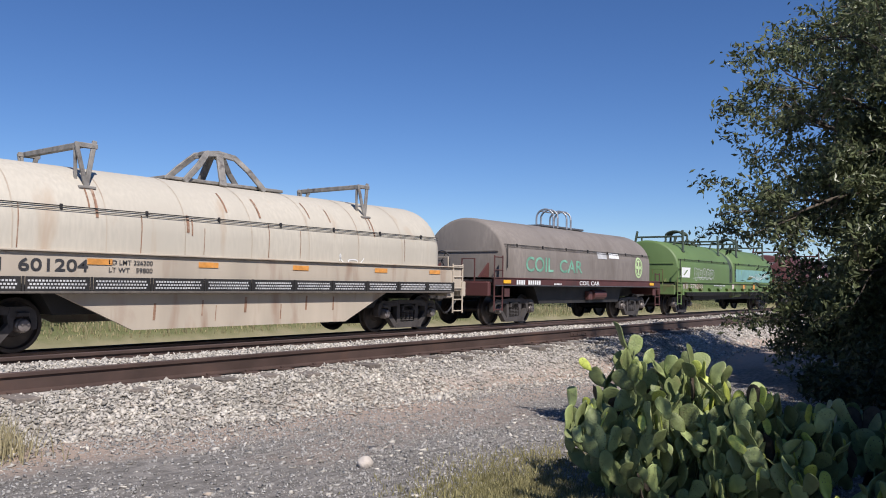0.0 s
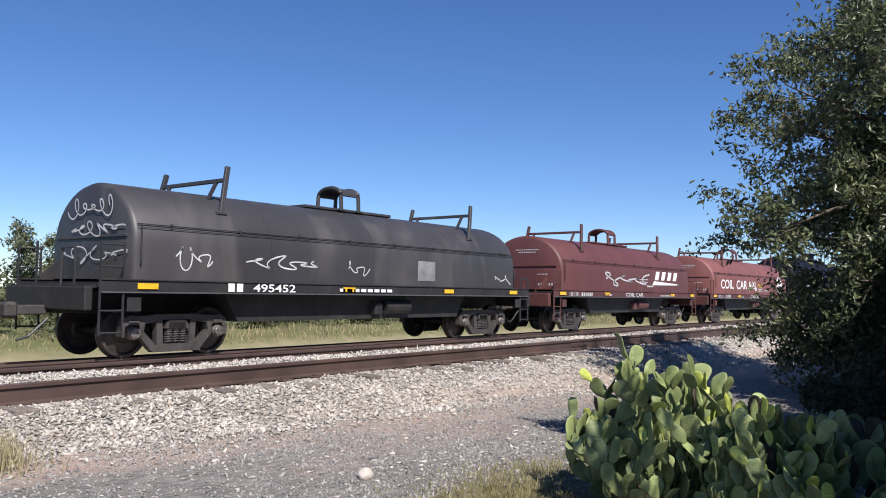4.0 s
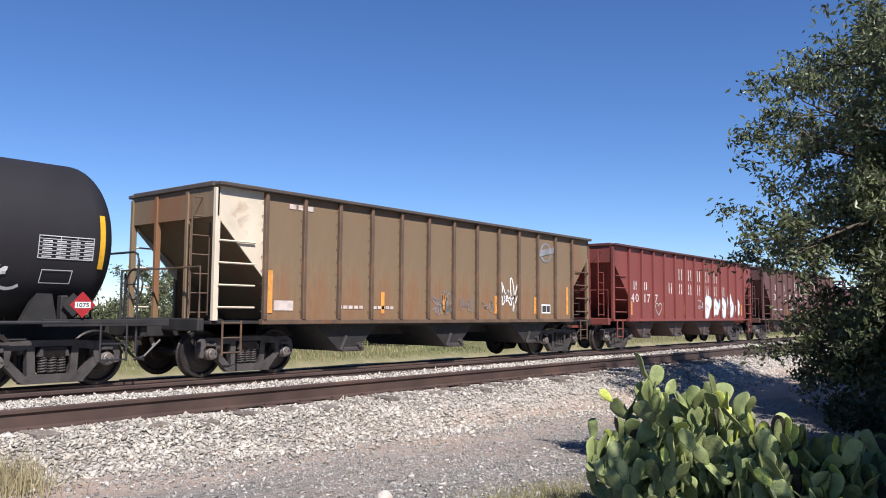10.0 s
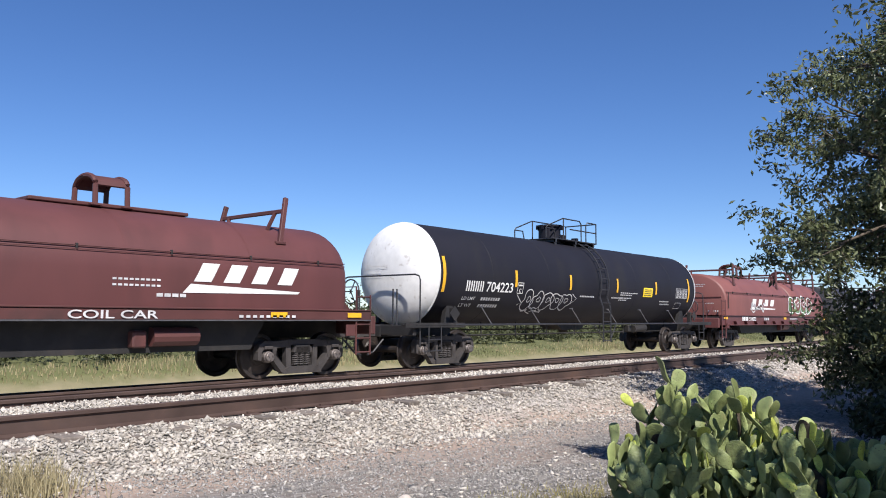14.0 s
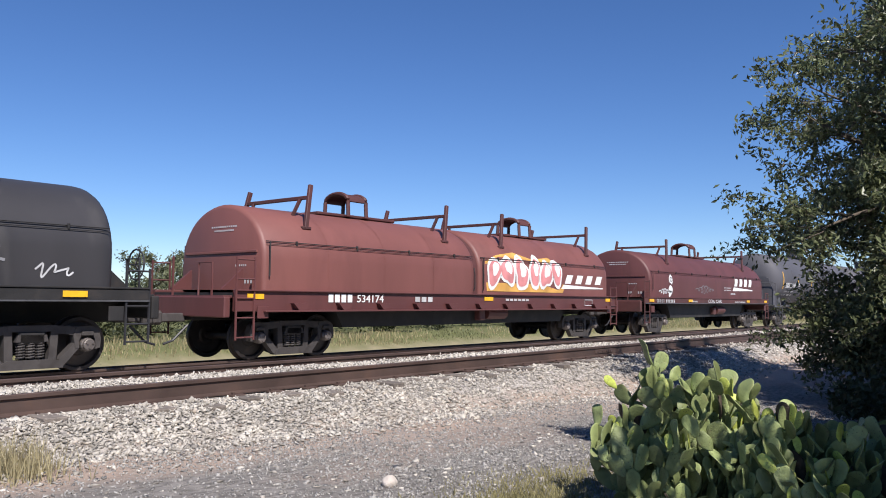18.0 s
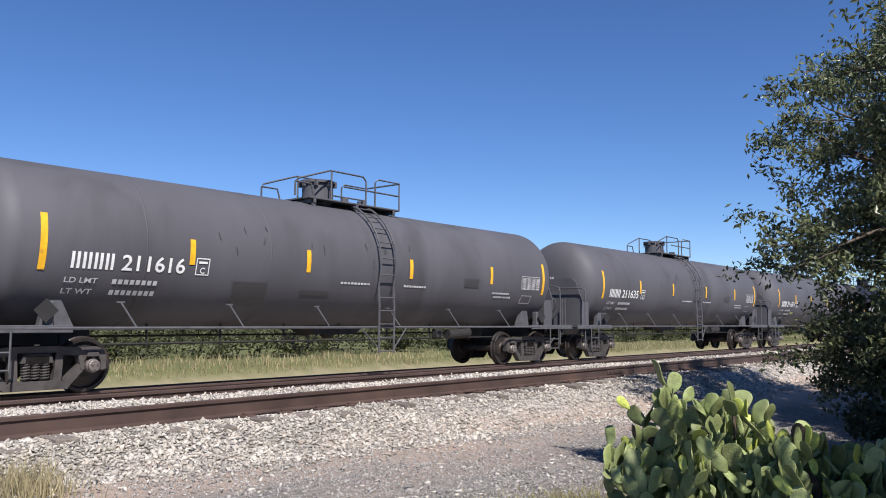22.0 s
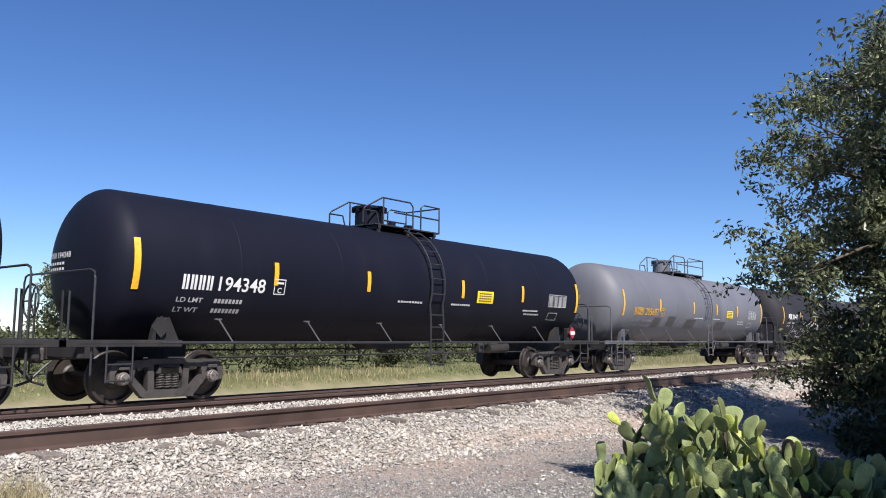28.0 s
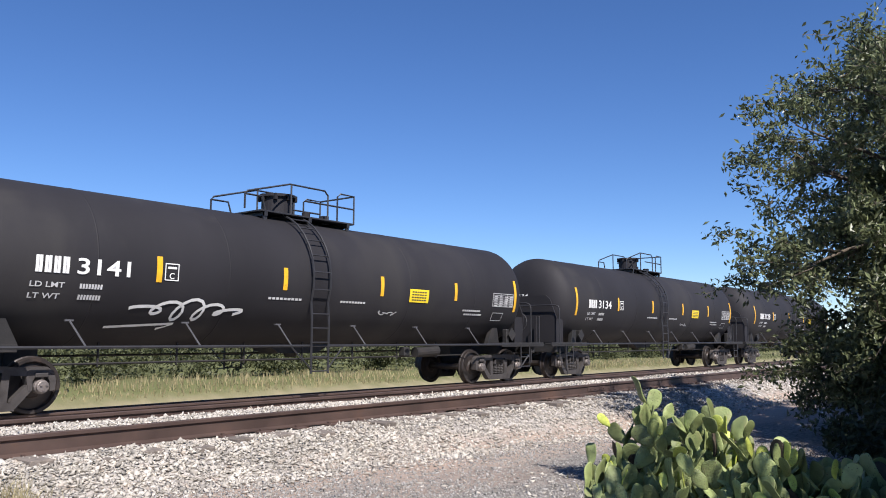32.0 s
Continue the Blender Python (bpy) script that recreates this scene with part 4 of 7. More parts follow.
        # stacking guides: leaning posts and a cross beam
        for x in (stops if stops is not None else (a + (b - a) * 0.17, b - (b - a) * 0.155)) if len(hoods) == 1 else (a + (b - a) * 0.2, b - (b - a) * 0.13):
            bm = bmesh.new()
            if belly:
                for sy in (-1, 1):
                    for p, q, w in (((x, sy * 1.12, 2.78), (x - 0.16, sy * 1.05, 3.52), 0.07), ((x, sy * 1.12, 2.78), (x + 0.18, sy * 1.02, 3.6), 0.08), ((x - 0.1, sy * 0.95, 2.9), (x - 0.14, sy * 0.98, 3.45), 0.05)):
                        u, v = Vector(p), Vector(q)
                        box(bm, (u + v) / 2, (w, 0.05, (v - u).length), 0.008, Vector((0, 0, 1)).rotation_difference((v - u).normalized()).to_matrix())
                    box(bm, (x, sy * 1.13, 2.77), (0.3, 0.12, 0.05), 0.01)
                    box(bm, (x + 0.02, sy * 1.04, 3.5), (0.4, 0.06, 0.09), 0.01)
                box(bm, (x - 0.06, 0, 3.5), (0.1, 2.1, 0.1), 0.012)
            else:
                for sy in (-1, 1):
                    u, v = Vector((x - 0.08, sy * 1.16, 2.76)), Vector((x + 0.12, sy * 1.06, 3.72))
                    box(bm, (u + v) / 2, (0.1, 0.08, (v - u).length), 0.01, Vector((0, 0, 1)).rotation_difference((v - u).normalized()).to_matrix())
                    u, v = Vector((x - 0.1, sy * 0.72, 3.02)), Vector((x + 0.04, sy * 0.82, 3.42))
                    box(bm, (u + v) / 2, (0.06, 0.06, (v - u).length), 0.0, Vector((0, 0, 1)).rotation_difference((v - u).normalized()).to_matrix())
                    box(bm, (x - 0.08, sy * 1.16, 2.76), (0.24, 0.1, 0.06), 0.01)
                box(bm, (x + 0.06, 0, 3.44), (0.08, 2.14, 0.08), 0.01)
            part("stacking_guide", bm, arm_paint, hood)
    if len(hoods) > 1:
        bm = bmesh.new()
        a, b = hoods[0][1] - 0.12, hoods[1][0] + 0.12
        rows = [[bm.verts.new((x, y, z)) for y, z in section(0.05)] for x in (a, b)]
        for i in range(len(rows[0]) - 1):
            bm.faces.new((rows[0][i], rows[0][i + 1], rows[1][i + 1], rows[1][i]))
        bm.faces.new(rows[0])
        bm.faces.new(rows[1][::-1])
        bmesh.ops.recalc_face_normals(bm, faces=bm.faces)
        part("centre_saddle", bm, arm_paint, car, "dark arched saddle between the hoods")
        for x in (a, b):
            bars(car, "hood_latch", [[(x, -hw - 0.03, 2.1), (x, -hw - 0.06, 1.95), (x, -hw - 0.06, 1.6), (x, -hw - 0.03, 1.5)]], M_FRAME, 0.016)
    # frame
    sx = half - 0.85
    for sy in (-1, 1):
        bm = bmesh.new()
        if deep:
            box(bm, (0, sy * 1.42, 1.2 if not belly else 1.34), (2 * sx, 0.12, 0.42 if not belly else 0.62), 0.015)
        else:
            box(bm, (0, sy * 1.47, 1.29), (2 * sx, 0.1, 0.2), 0.015)
        box(bm, (0, sy * 1.46, 1.405 if not belly else 1.66), (2 * sx, 0.16, 0.03), 0.006)
        part("side_sill", bm, sill_paint, car)
    if deep:
        for sy in (-1, 1):
            bm = bmesh.new()
            box(bm, (0, sy * 1.5, 1.0), (2 * sx - 1.2, 0.26, 0.035), 0.006)
            part("side_ledge", bm, sill_paint if not belly else M_MESHPL, car)
            n = 11
            for k in range(n):
                x = (-1 + 2 * (k + 0.5) / n) * (sx - 0.9)
                bm = bmesh.new()
                prism(bm, [(x - 0.2, 1.16), (x + 0.2, 1.16), (x + 0.14, 1.02), (x - 0.06, 1.02)], sy * 1.54 - 0.06, sy * 1.54 + 0.06)
                if not belly:
                    part("gusset", bm, sill_paint, car)
                else:
                    bm.free()
    else:
        for sy in (-1, 1):
            bm = bmesh.new()
            box(bm, (0, sy * 1.525, 1.19), (2 * sx, 0.02, 0.025))
            part("edge_strip", bm, M_GREYBAR, car)
    bm = bmesh.new()
    box(bm, (0, 0, 1.32), (2 * sx, 2.8, 0.08))
    tb = base - 1.35
    prism(bm, [(-tb - 0.4, 1.28), (tb + 0.4, 1.28), (tb, 0.62), (-tb, 0.62)], -1.15, 1.15)
    box(bm, (0, 0, 1.0), (2 * half - 1.4, 0.55, 0.4), 0.02)
    part("trough_frame", bm, M_FRAME, car)
    bm = bmesh.new()
    cyl(bm, (0.6, -1.2, 0.9), (1.5, -1.2, 0.9), 0.17, 12)
    box(bm, (0.35, -1.2, 0.86), (0.26, 0.26, 0.3), 0.03)
    part("brake_reservoir", bm, sill_paint, car)
    for s in (-1, 1):
        bm = bmesh.new()
        box(bm, (s * (half - 0.68), 0, 1.08), (0.14, 2.9, 0.4), 0.02)
        box(bm, (s * (half - 1.05), 0, 1.28), (0.8, 2.7, 0.05), 0.006)
        for sy in (-1, 1):
            prism(bm, [(s * (half - 1.4), 1.42), (s * (half - 1.4), 1.85), (s * (half - 0.9), 1.42)], sy * 0.9 - 0.03, sy * 0.9 + 0.03)
        part("end_sill", bm, sill_paint, car)
        for sy in (-1, 1):
            ladder(car, s * (half - 1.05), sy * 1.5, 0.45, 2.05 if s < 0 else 1.75, 0.42, 5, sill_paint if sill_paint is not M_FRAME else M_BARS, 0.022, "end_ladder")
        bars(car, "end_post", [[(s * (half - 0.72), 0.5, 1.25), (s * (half - 0.72), 0.5, 2.1)]], sill_paint if sill_paint is not M_FRAME else M_BARS, 0.025)
        bars(car, "end_grab_iron", [[(s * (half - 0.7), -0.9, 1.25), (s * (half - 0.7), -0.9, 1.95), (s * (half - 0.7), -0.45, 1.95), (s * (half - 0.7), -0.45, 1.25)]], sill_paint if sill_paint is not M_FRAME else M_BARS, 0.025)
        bm = bmesh.new()
        box(bm, (s * (half - 1.45), -1.53, 0.98), (0.26, 0.03, 0.24), 0.005)
        part("route_board", bm, sill_paint, car)
    lay("brake_wheel", "brake_wheel", car, pose(half - 0.6, -0.6, 1.85))
    if belly:
        x0, x1, x2, x3 = belly
        for sy in (-1, 1):
            bm = bmesh.new()
            prism(bm, [(x0, 1.0), (x3, 1.0), (x2, 0.34), (x1, 0.34)], sy * 1.42 - 0.03, sy * 1.42 + 0.03)
            part("belly_panel", bm, M_BEIGEDK, car)
            n = 12
            for k in range(n):
                xa, xb = -half + 1.1 + (2 * half - 2.4) * k / n, -half + 1.1 + (2 * half - 2.4) * (k + 0.94) / n
                bm = bmesh.new()
                box(bm, ((xa + xb) / 2, sy * 1.575, 1.13), (xb - xa, 0.02, 0.24), 0.004)
                grate = part("walkway_panel", bm, M_FRAME, car, "dark panel with rows of punched holes")
                bm = bmesh.new()
                m = 17
                for i in range(m):
                    for j in range(3):
                        xx = xa + 0.05 + (xb - xa - 0.1) * (i + 0.5 * (j % 2)) / m
                        box(bm, (xx, sy * 1.588, 1.075 + 0.055 * j), (0.034, 0.008, 0.03))
                part("punched_hole", bm, M_SPRAY, grate)["kind"] = "stuff"
                bm = bmesh.new()
                box(bm, (xb + 0.03, sy * 1.58, 1.13), (0.035, 0.04, 0.25), 0.006)
                part("panel_post", bm, M_FRAME, car)

    def surf(u, v, e=0.01):
        if v <= zb:
            return (u, -hw - e, v)
        q = min(1.0, (v - zb) / rise)
        return (u, -(hw + e) * math.sqrt(max(0, 1 - q * q)), v + e * q)

    def sill(u, v):
        return (u, -1.545 if not deep else -1.495, v)
    return car, surf, sill


def amber_marks(car, sill, xs, z=1.25, deep=False):
    for x in xs:
        Decal(sill).bar(x - 0.2, x + 0.2, z, z + 0.1).make("reflector", M_YELLOW, car)


def wordmark(surf, car, u0, u1, v0, h, material=None):
    """A railway's slanted wordmark as four plain slanted shapes over a swept bar."""
    d = Decal(surf)
    d.blocks(4, u0 + 0.22, u1 - 0.25, v0 + h * 0.38, h * 0.62, 0.55, 0.42)
    d.put([(u0, v0), (u1 - 0.35, v0 + h * 0.06), (u1 - 0.3, v0 + h * 0.14), (u0 + 0.16, v0 + h * 0.3)], [(0, 1, 2, 3)])
    d.make("logo", material or M_WHITE, car, "white slanted wordmark shapes")


def emblem(surf, car, u, v, rad, material=None):
    d = Decal(surf).ring(u, v, rad * 0.85, rad, 0.07)
    d.ring(u, v, rad * 0.62, rad * 0.72, 0.04)
    d.bar(u - 0.5 * rad, u + 0.5 * rad, v - 0.06, v + 0.06).bar(u - 0.06, u + 0.06, v - 0.62 * rad, v + 0.62 * rad)
    d.make("emblem", material or M_WHITE, car, "round white cross emblem")


def end_lines(car, half, material=None):
    d = Decal(lambda y, z: (-half + 1.45 - 0.006, y, z))
    d.blocks(12, -0.55, 0.35, 2.72, 0.035, 0, 0.35).blocks(10, -0.45, 0.25, 2.64, 0.035, 0, 0.35).blocks(6, -0.9, -0.5, 1.9, 0.04, 0, 0.4).blocks(6, -1.1, -0.5, 1.55, 0.08, 0, 0.45)
    d.make("end_lettering", material or M_SPRAY, car)


# ---- hoppers ----
def hopper(centre, half, base, paint, rib_paint, label, chutes, cream=False):
    car = start_car("open_hopper_car", label, "hopper car", centre, half, base)
    hb, top, bot, hw = 7.1, 3.66, 1.1, 1.53
    xr = [-6.0 + k for k in range(13)]
    shared = None
    for sy in (-1, 1):
        for a, b in zip(xr, xr[1:]):
            if shared is None:
                bm = bmesh.new()
                box(bm, (0, 0, 0), (b - a - 0.05, 0.03, top - bot), 0.006)
                shared = part("side_panel", bm, paint, car)
                shared.matrix_basis = pose((a + b) / 2, sy * (hw - 0.02), (top + bot) / 2)
            else:
                same_part(shared, car, pose((a + b) / 2, sy * (hw - 0.02), (top + bot) / 2))
        for s in (-1, 1):
            bm = bmesh.new()
            prism(bm, [(s * 6.02, top), (s * hb, top), (s * hb, 3.05), (s * 6.02, 1.95)], sy * (hw - 0.03) - 0.015, sy * (hw - 0.03) + 0.015)
            part("corner_panel", bm, M_CREAMEND if cream and s < 0 else paint, car)
    bm = bmesh.new()
    box(bm, (0, 0, 0), (0.085, 0.1, top - bot - 0.02), 0.012)
    for k in range(9):
        for dx in (-0.075, 0.075):
            cyl(bm, (dx, 0.03, -1.1 + k * 0.27), (dx, 0.012, -1.1 + k * 0.27), 0.011, 5)
    rib = part("rib", bm, rib_paint, car)
    rib.matrix_basis = pose(xr[0], -hw - 0.03, (top + bot) / 2)
    for sy in (-1, 1):
        for x in xr:
            if (sy, x) != (-1, xr[0]):
                same_part(rib, car, pose(x, sy * (hw + 0.03), (top + bot) / 2) @ (MIRROR if sy > 0 else Matrix.Identity(4)))
    for s in (-1, 1):
        bm = bmesh.new()
        box(bm, (s * hb, 0, 3.36), (0.05, 2 * hw, 0.6), 0.008)
        prism(bm, [(s * hb, 3.1), (s * (hb - 0.05), 3.1), (s * 4.6, 1.05), (s * 4.7, 1.05)], -hw + 0.05, hw - 0.05)
        part("slope_sheet", bm, paint, car)
        for y in (-hw + 0.05, -0.55, 0.55, hw - 0.05):
            bm = bmesh.new()
            box(bm, (s * hb, y, (top + bot) / 2 - 0.03), (0.11, 0.1, top - bot - 0.05), 0.01)
            part("end_post", bm, (M_CREAMEND if cream and s < 0 and y < -1 else rib_paint if not cream else paint), car)
        bm = bmesh.new()
        box(bm, (s * (half - 0.7), 0, 1.02), (0.14, 2.9, 0.24), 0.02)
        box(bm, (s * (hb - 0.6), 0, 1.06), (1.3, 2.9, 0.06), 0.01)
        box(bm, (s * (half - 1.6), 0, 0.95), (2.6, 0.5, 0.34), 0.02)
        part("end_sill", bm, paint if not cream else M_FRAME, car)
        for sy in (-1, 1):
            bm = bmesh.new()
            for k in range(4):
                z = 1.35 + k * 0.42
                pipe(bm, [(s * (hb - 0.02), sy * (hw + 0.03), z), (s * (hb - 0.85), sy * (hw + 0.03), z)], 0.02, 5)
            part("grab_iron", bm, (M_CREAMEND if cream and s < 0 else rib_paint), car)
            ladder(car, s * (hb - 0.35), sy * (hw + 0.03), 0.45, 1.1, 0.42, 3, rib_paint, 0.02, "sill_step")
        ladder(car, s * (hb + 0.05), -1.05, 1.2, 3.5, 0.4, 7, rib_paint, 0.018)
        bars(car, "end_rail", [[(s * (half - 0.68), -1.4, 1.15), (s * (half - 0.68), -1.4, 2.1), (s * (half - 0.68), 1.4, 2.1), (s * (half - 0.68), 1.4, 1.15)]], rib_paint, 0.02)
    bm = bmesh.new()
    for sy in (-1, 1):
        box(bm, (0, sy * (hw + 0.03), top + 0.02), (2 * hb + 0.1, 0.2, 0.075), 0.015)
    for s in (-1, 1):
        box(bm, (s * hb, 0, top + 0.03), (0.14, 2 * hw - 0.2, 0.1), 0.015)
    part("top_chord", bm, M_RIBDK if cream else M_OXIDEDK, car)
    bm = bmesh.new()
    for sy in (-1, 1):
        box(bm, (0, sy * (hw - 0.01), bot - 0.03), (12.1, 0.14, 0.1), 0.012)
    part("side_sill", bm, rib_paint, car)
    for x in chutes:
        bm = bmesh.new()
        a = [(x - 1.05, bot), (x + 1.05, bot), (x + 0.25, 0.42), (x - 0.25, 0.42)]
        prism(bm, a, -1.35, 1.35)
        ch = part("chute", bm, M_FRAME if cream else M_CHUTE, car)
        bm = bmesh.new()
        box(bm, (x + 0.12, -1.25, 0.46), (0.7, 0.3, 0.1), 0.02)
        cyl(bm, (x + 0.3, -1.45, 0.55), (x + 0.3, -1.2, 0.55), 0.06, 8)
        box(bm, (x - 0.2, -1.42, 0.6), (0.06, 0.06, 0.36), 0.01, Matrix.Rotation(0.5, 3, "Y"))
        part("gate_lock", bm, M_TRUCK, ch)
    bm = bmesh.new()
    box(bm, (0, 0, 0.9), (2 * half - 3, 0.5, 0.35), 0.02)
    box(bm, (0, 0, 1.02), (9.6, 2.9, 0.1))
    part("centre_sill", bm, M_FRAME, car)
    lay("brake_wheel", "brake_wheel", car, pose(half - 0.72, 0.5, 2.0))

    def surf(u, v, e=0.008):
        return (u, -hw - e, v)
    return car, surf

# ---- the train, car by car ----
SPEED = 14.1
R = random.Random(7)


def letter_row(surf, car, text, spots, v0, h, w, material, name="lettering", label=""):
    d = Decal(surf)
    for ch, u in zip(text, spots):
        if ch != " ":
            d.text(ch, u - w / 2 * (0.35 if ch in "1I" else 1), u + w / 2 * (0.35 if ch in "1I" else 1), v0, h)
    d.make(name, material, car, label)


M_STREAK = mat("thin_rust_streak", (0.24, 0.135, 0.085), 0.75, vary=0.3, scale=9, stain=(0.40, 0.31, 0.235), stain_amt=0.6, stain_scale=7)
M_WORNARM = mat("worn_grey_bracket", (0.22, 0.205, 0.185), 0.65, vary=0.3, scale=5, stain=(0.07, 0.055, 0.05), stain_amt=0.5, stain_scale=6)

# cream coil car with a fish-belly side
car, surf, sill = coil_car(10.2, 7.8, 5.2, M_COILBEIGE, M_BEIGEDK, "rust-streaked cream coil car with a deep fish-belly side", hoods=[(-6.2, 6.05)], deep=True,
                           belly=(-4.0, -2.6, 2.6, 4.0), lug=0.12, stops=(-3.35, 3.5), arm_paint=M_WORNARM)
Decal(sill).text("601204", -4.58, -3.46, 1.34, 0.2).text("LD LMT 226200", -3.1, -2.28, 1.47, 0.08).text("LT WT   59800", -3.1, -2.28, 1.34, 0.08).blocks(1, -4.98, -4.78, 1.34, 0.2).make("lettering", M_PATCH, car)
for x in (-3.48, -1.33, 0.98, 3.5, 5.55, -5.9):
    Decal(sill).bar(x, x + 0.44, 1.46, 1.56).make("reflector", M_ORANGE, car)
Decal(surf).scrawl(2.3, 3.1, 1.55, 1.85, R, 0.03, 3).make("graffiti", M_WHITE, car)
for x, v0, v1, w in ((-3.3, 2.25, 2.74, 0.05), (-3.42, 2.4, 2.74, 0.03), (3.55, 2.3, 2.74, 0.04), (3.45, 2.45, 2.74, 0.02), (-1.55, 2.1, 2.42, 0.06), (-1.46, 2.05, 2.36, 0.03), (-2.5, 1.68, 2.35, 0.02), (-1.2, 1.7, 2.2, 0.015),
                     (0.35, 1.7, 2.38, 0.02), (0.2, 2.5, 2.9, 0.05), (-0.6, 2.55, 2.95, 0.04), (1.2, 1.7, 2.3, 0.014), (2.2, 2.55, 2.85, 0.03), (4.6, 1.75, 2.3, 0.014), (-4.6, 1.7, 2.4, 0.02), (1.6, 2.6, 2.95, 0.03)):
    Decal(surf).bar(x - w / 2, x + w / 2, v0, v1, 0.03, 5).make("rust_streak", M_STREAK, car)
for x, z, w in ((-2.2, 0.5, 0.05), (-1.2, 0.55, 0.03), (-0.2, 0.6, 0.06), (0.7, 0.45, 0.03), (1.4, 0.62, 0.05), (2.2, 0.6, 0.04), (-0.9, 0.45, 0.02)):
    Decal(lambda u, v: (u, -1.455, v)).bar(x - w / 2, x + w / 2, z, z + 0.3, 0.05, 2).make("rust_streak", M_STREAK, car)

M_GHOST = mat("ghosted_green_paint", (0.16, 0.36, 0.26), 0.75, vary=0.3, scale=3, stain=(0.155, 0.135, 0.118), stain_amt=0.5, stain_scale=4)
M_PALEGREEN = mat("pale_green_paint", (0.42, 0.55, 0.28), 0.7, vary=0.2, scale=4)

# weathered grey coil car
car, surf, sill = coil_car(24.6, 6.75, 4.2, M_COILGREY, M_OXIDEDK, "weathered grey coil car with ghosted green lettering", hoods=[(-5.35, 5.2)], lug=0.1, stops=(), arm_paint=M_GREYBAR)
Decal(surf).text("COIL", -4.15, -2.5, 1.62, 0.46).text("CAR", -2.1, -0.55, 1.62, 0.42).make("lettering", M_GHOST, car, "ghosted pale green lettering")
Decal(surf).bar(0.6, 1.3, 2.16, 2.38, 0, 2).make("stencil_block", M_SPRAY, car)
Decal(surf).bar(1.5, 2.3, 2.2, 2.4, 0, 2).make("stencil_block", M_WHITE, car)
emblem(surf, car, 4.0, 1.92, 0.4, M_PALEGREEN)
Decal(sill).text("COIL CAR", -0.9, 0.55, 1.22, 0.14).blocks(4, -4.8, -4.3, 1.22, 0.13).blocks(6, -4.15, -3.4, 1.22, 0.13).blocks(6, -2.6, -2.1, 1.22, 0.05).make("lettering", M_WHITE, car)
amber_marks(car, sill, (-5.3, 5.05))

# green coil car with two hoods
car, surf, sill = coil_car(39.95, 8.35, 6.0, M_GREEN, M_GREENDK, "faded green coil car with two hoods and pale blue overspray", hoods=[(-7.3, -0.5), (0.0, 6.9)], deep=True)
Decal(surf).bar(-7.1, -6.0, 1.62, 2.05, 0.2).make("logo", M_WHITE, car, "white interlocked emblem shape")
Decal(lambda u, v: surf(u, v, 0.018)).put([(-6.75, 1.72), (-6.6, 1.72), (-6.2, 1.95), (-6.35, 1.95)], [(0, 1, 2, 3)]).make("logo_gap", M_GREEN, car)
d = Decal(surf)
for k in range(5):
    d.bubble(-5.2 + k * 0.5, 1.8, 0.27, 0.24, R, 0.028)
d.stroke([(-5.6, 1.6), (-4.4, 1.66), (-2.9, 1.6)], 0.02).make("graffiti", M_SPRAY, car, "white sprayed tag")
Decal(surf).bar(0.15, 6.2, 1.5, 2.12, 0.0, 3).make("overspray", M_BLUEPATCH, car, "pale blue overspray band")
Decal(lambda u, v: surf(u, v, 0.018)).text("P-C", 5.05, 5.7, 1.72, 0.26).scrawl(2.6, 4.9, 1.6, 1.95, R, 0.02, 6).make("lettering", M_WHITE, car)
Decal(sill).text("576233", -6.0, -4.5, 1.14, 0.2).marks((-6.75, -6.4), 1.14, 0.2, 0.2, 0.05).make("lettering", M_FADED, car)
Decal(sill).blocks(8, -3.0, -1.4, 1.26, 0.05).text("634", -2.2, -1.9, 1.12, 0.09).make("weight_line", M_SPRAY, car)
# dark corrugated walkway under the sill
for sy in (-1, 1):
    for k in range(4):
        bm = bmesh.new()
        box(bm, (0, sy * 1.55, 0.975 - k * 0.045), (13.6, 0.2, 0.016))
        part("walkway_slat", bm, M_FRAME, car)
for x in (-0.4, 1.3, 3.0):
    Decal(sill).bar(x, x + 0.3, 1.12, 1.36).make("reflector", M_ORANGE if x > 0.5 else M_FADED, car)
for a, b in ((-6.2, -4.9), (-4.2, -3.0), (-2.2, -0.9), (0.2, 1.4), (2.4, 3.6)):
    Decal(lambda u, v: (u, -1.47, v)).bar(a, b, 1.0, 1.05).make("rust_patch", M_ORANGE, car)


def red_coil(centre, half, base, logo, texts, label, paint=M_OXIDE, lug=0.2, end=True, busy=False, stops=None):
    car, surf, sill = coil_car(centre, half, base, paint, M_OXIDEDK, label, lug=lug, stops=stops)
    h = half - 1.45
    if logo:
        wordmark(surf, car, h - 4.0, h - 1.05, 1.68, 0.55)
    Decal(sill).text("COIL CAR", -1.0, 0.55, 1.22, 0.14).marks([-h + 0.4 + 0.17 * k for k in range(4)], 1.22, 0.13, 0.13, 0.03).blocks(0 if busy else 6, -h + 1.15, -h + 2.0, 1.22, 0.12, 0, 0.45).blocks(3, -2.7, -2.1, 1.24, 0.06, 0, 0.4).blocks(9, 2.2, 3.6, 1.24, 0.05, 0, 0.4).make("lettering", M_SPRAY, car)
    amber_marks(car, sill, (-h - 0.1, h + 0.1, -h * 0.45, h * 0.62))
    d = Decal(surf)
    for v in () if busy else (1.72, 1.62):
        d.blocks(9, h - 5.3, h - 4.4, v + 0.15, 0.035, 0, 0.3)
    d.blocks(4, h - 4.5, h - 3.9, 1.6, 0.06, 0, 0.2)
    d.make("stencil_line", M_SPRAY, car)
    if end:
        end_lines(car, half)
    if texts:
        texts(car, surf, sill)
    return car, surf, sill


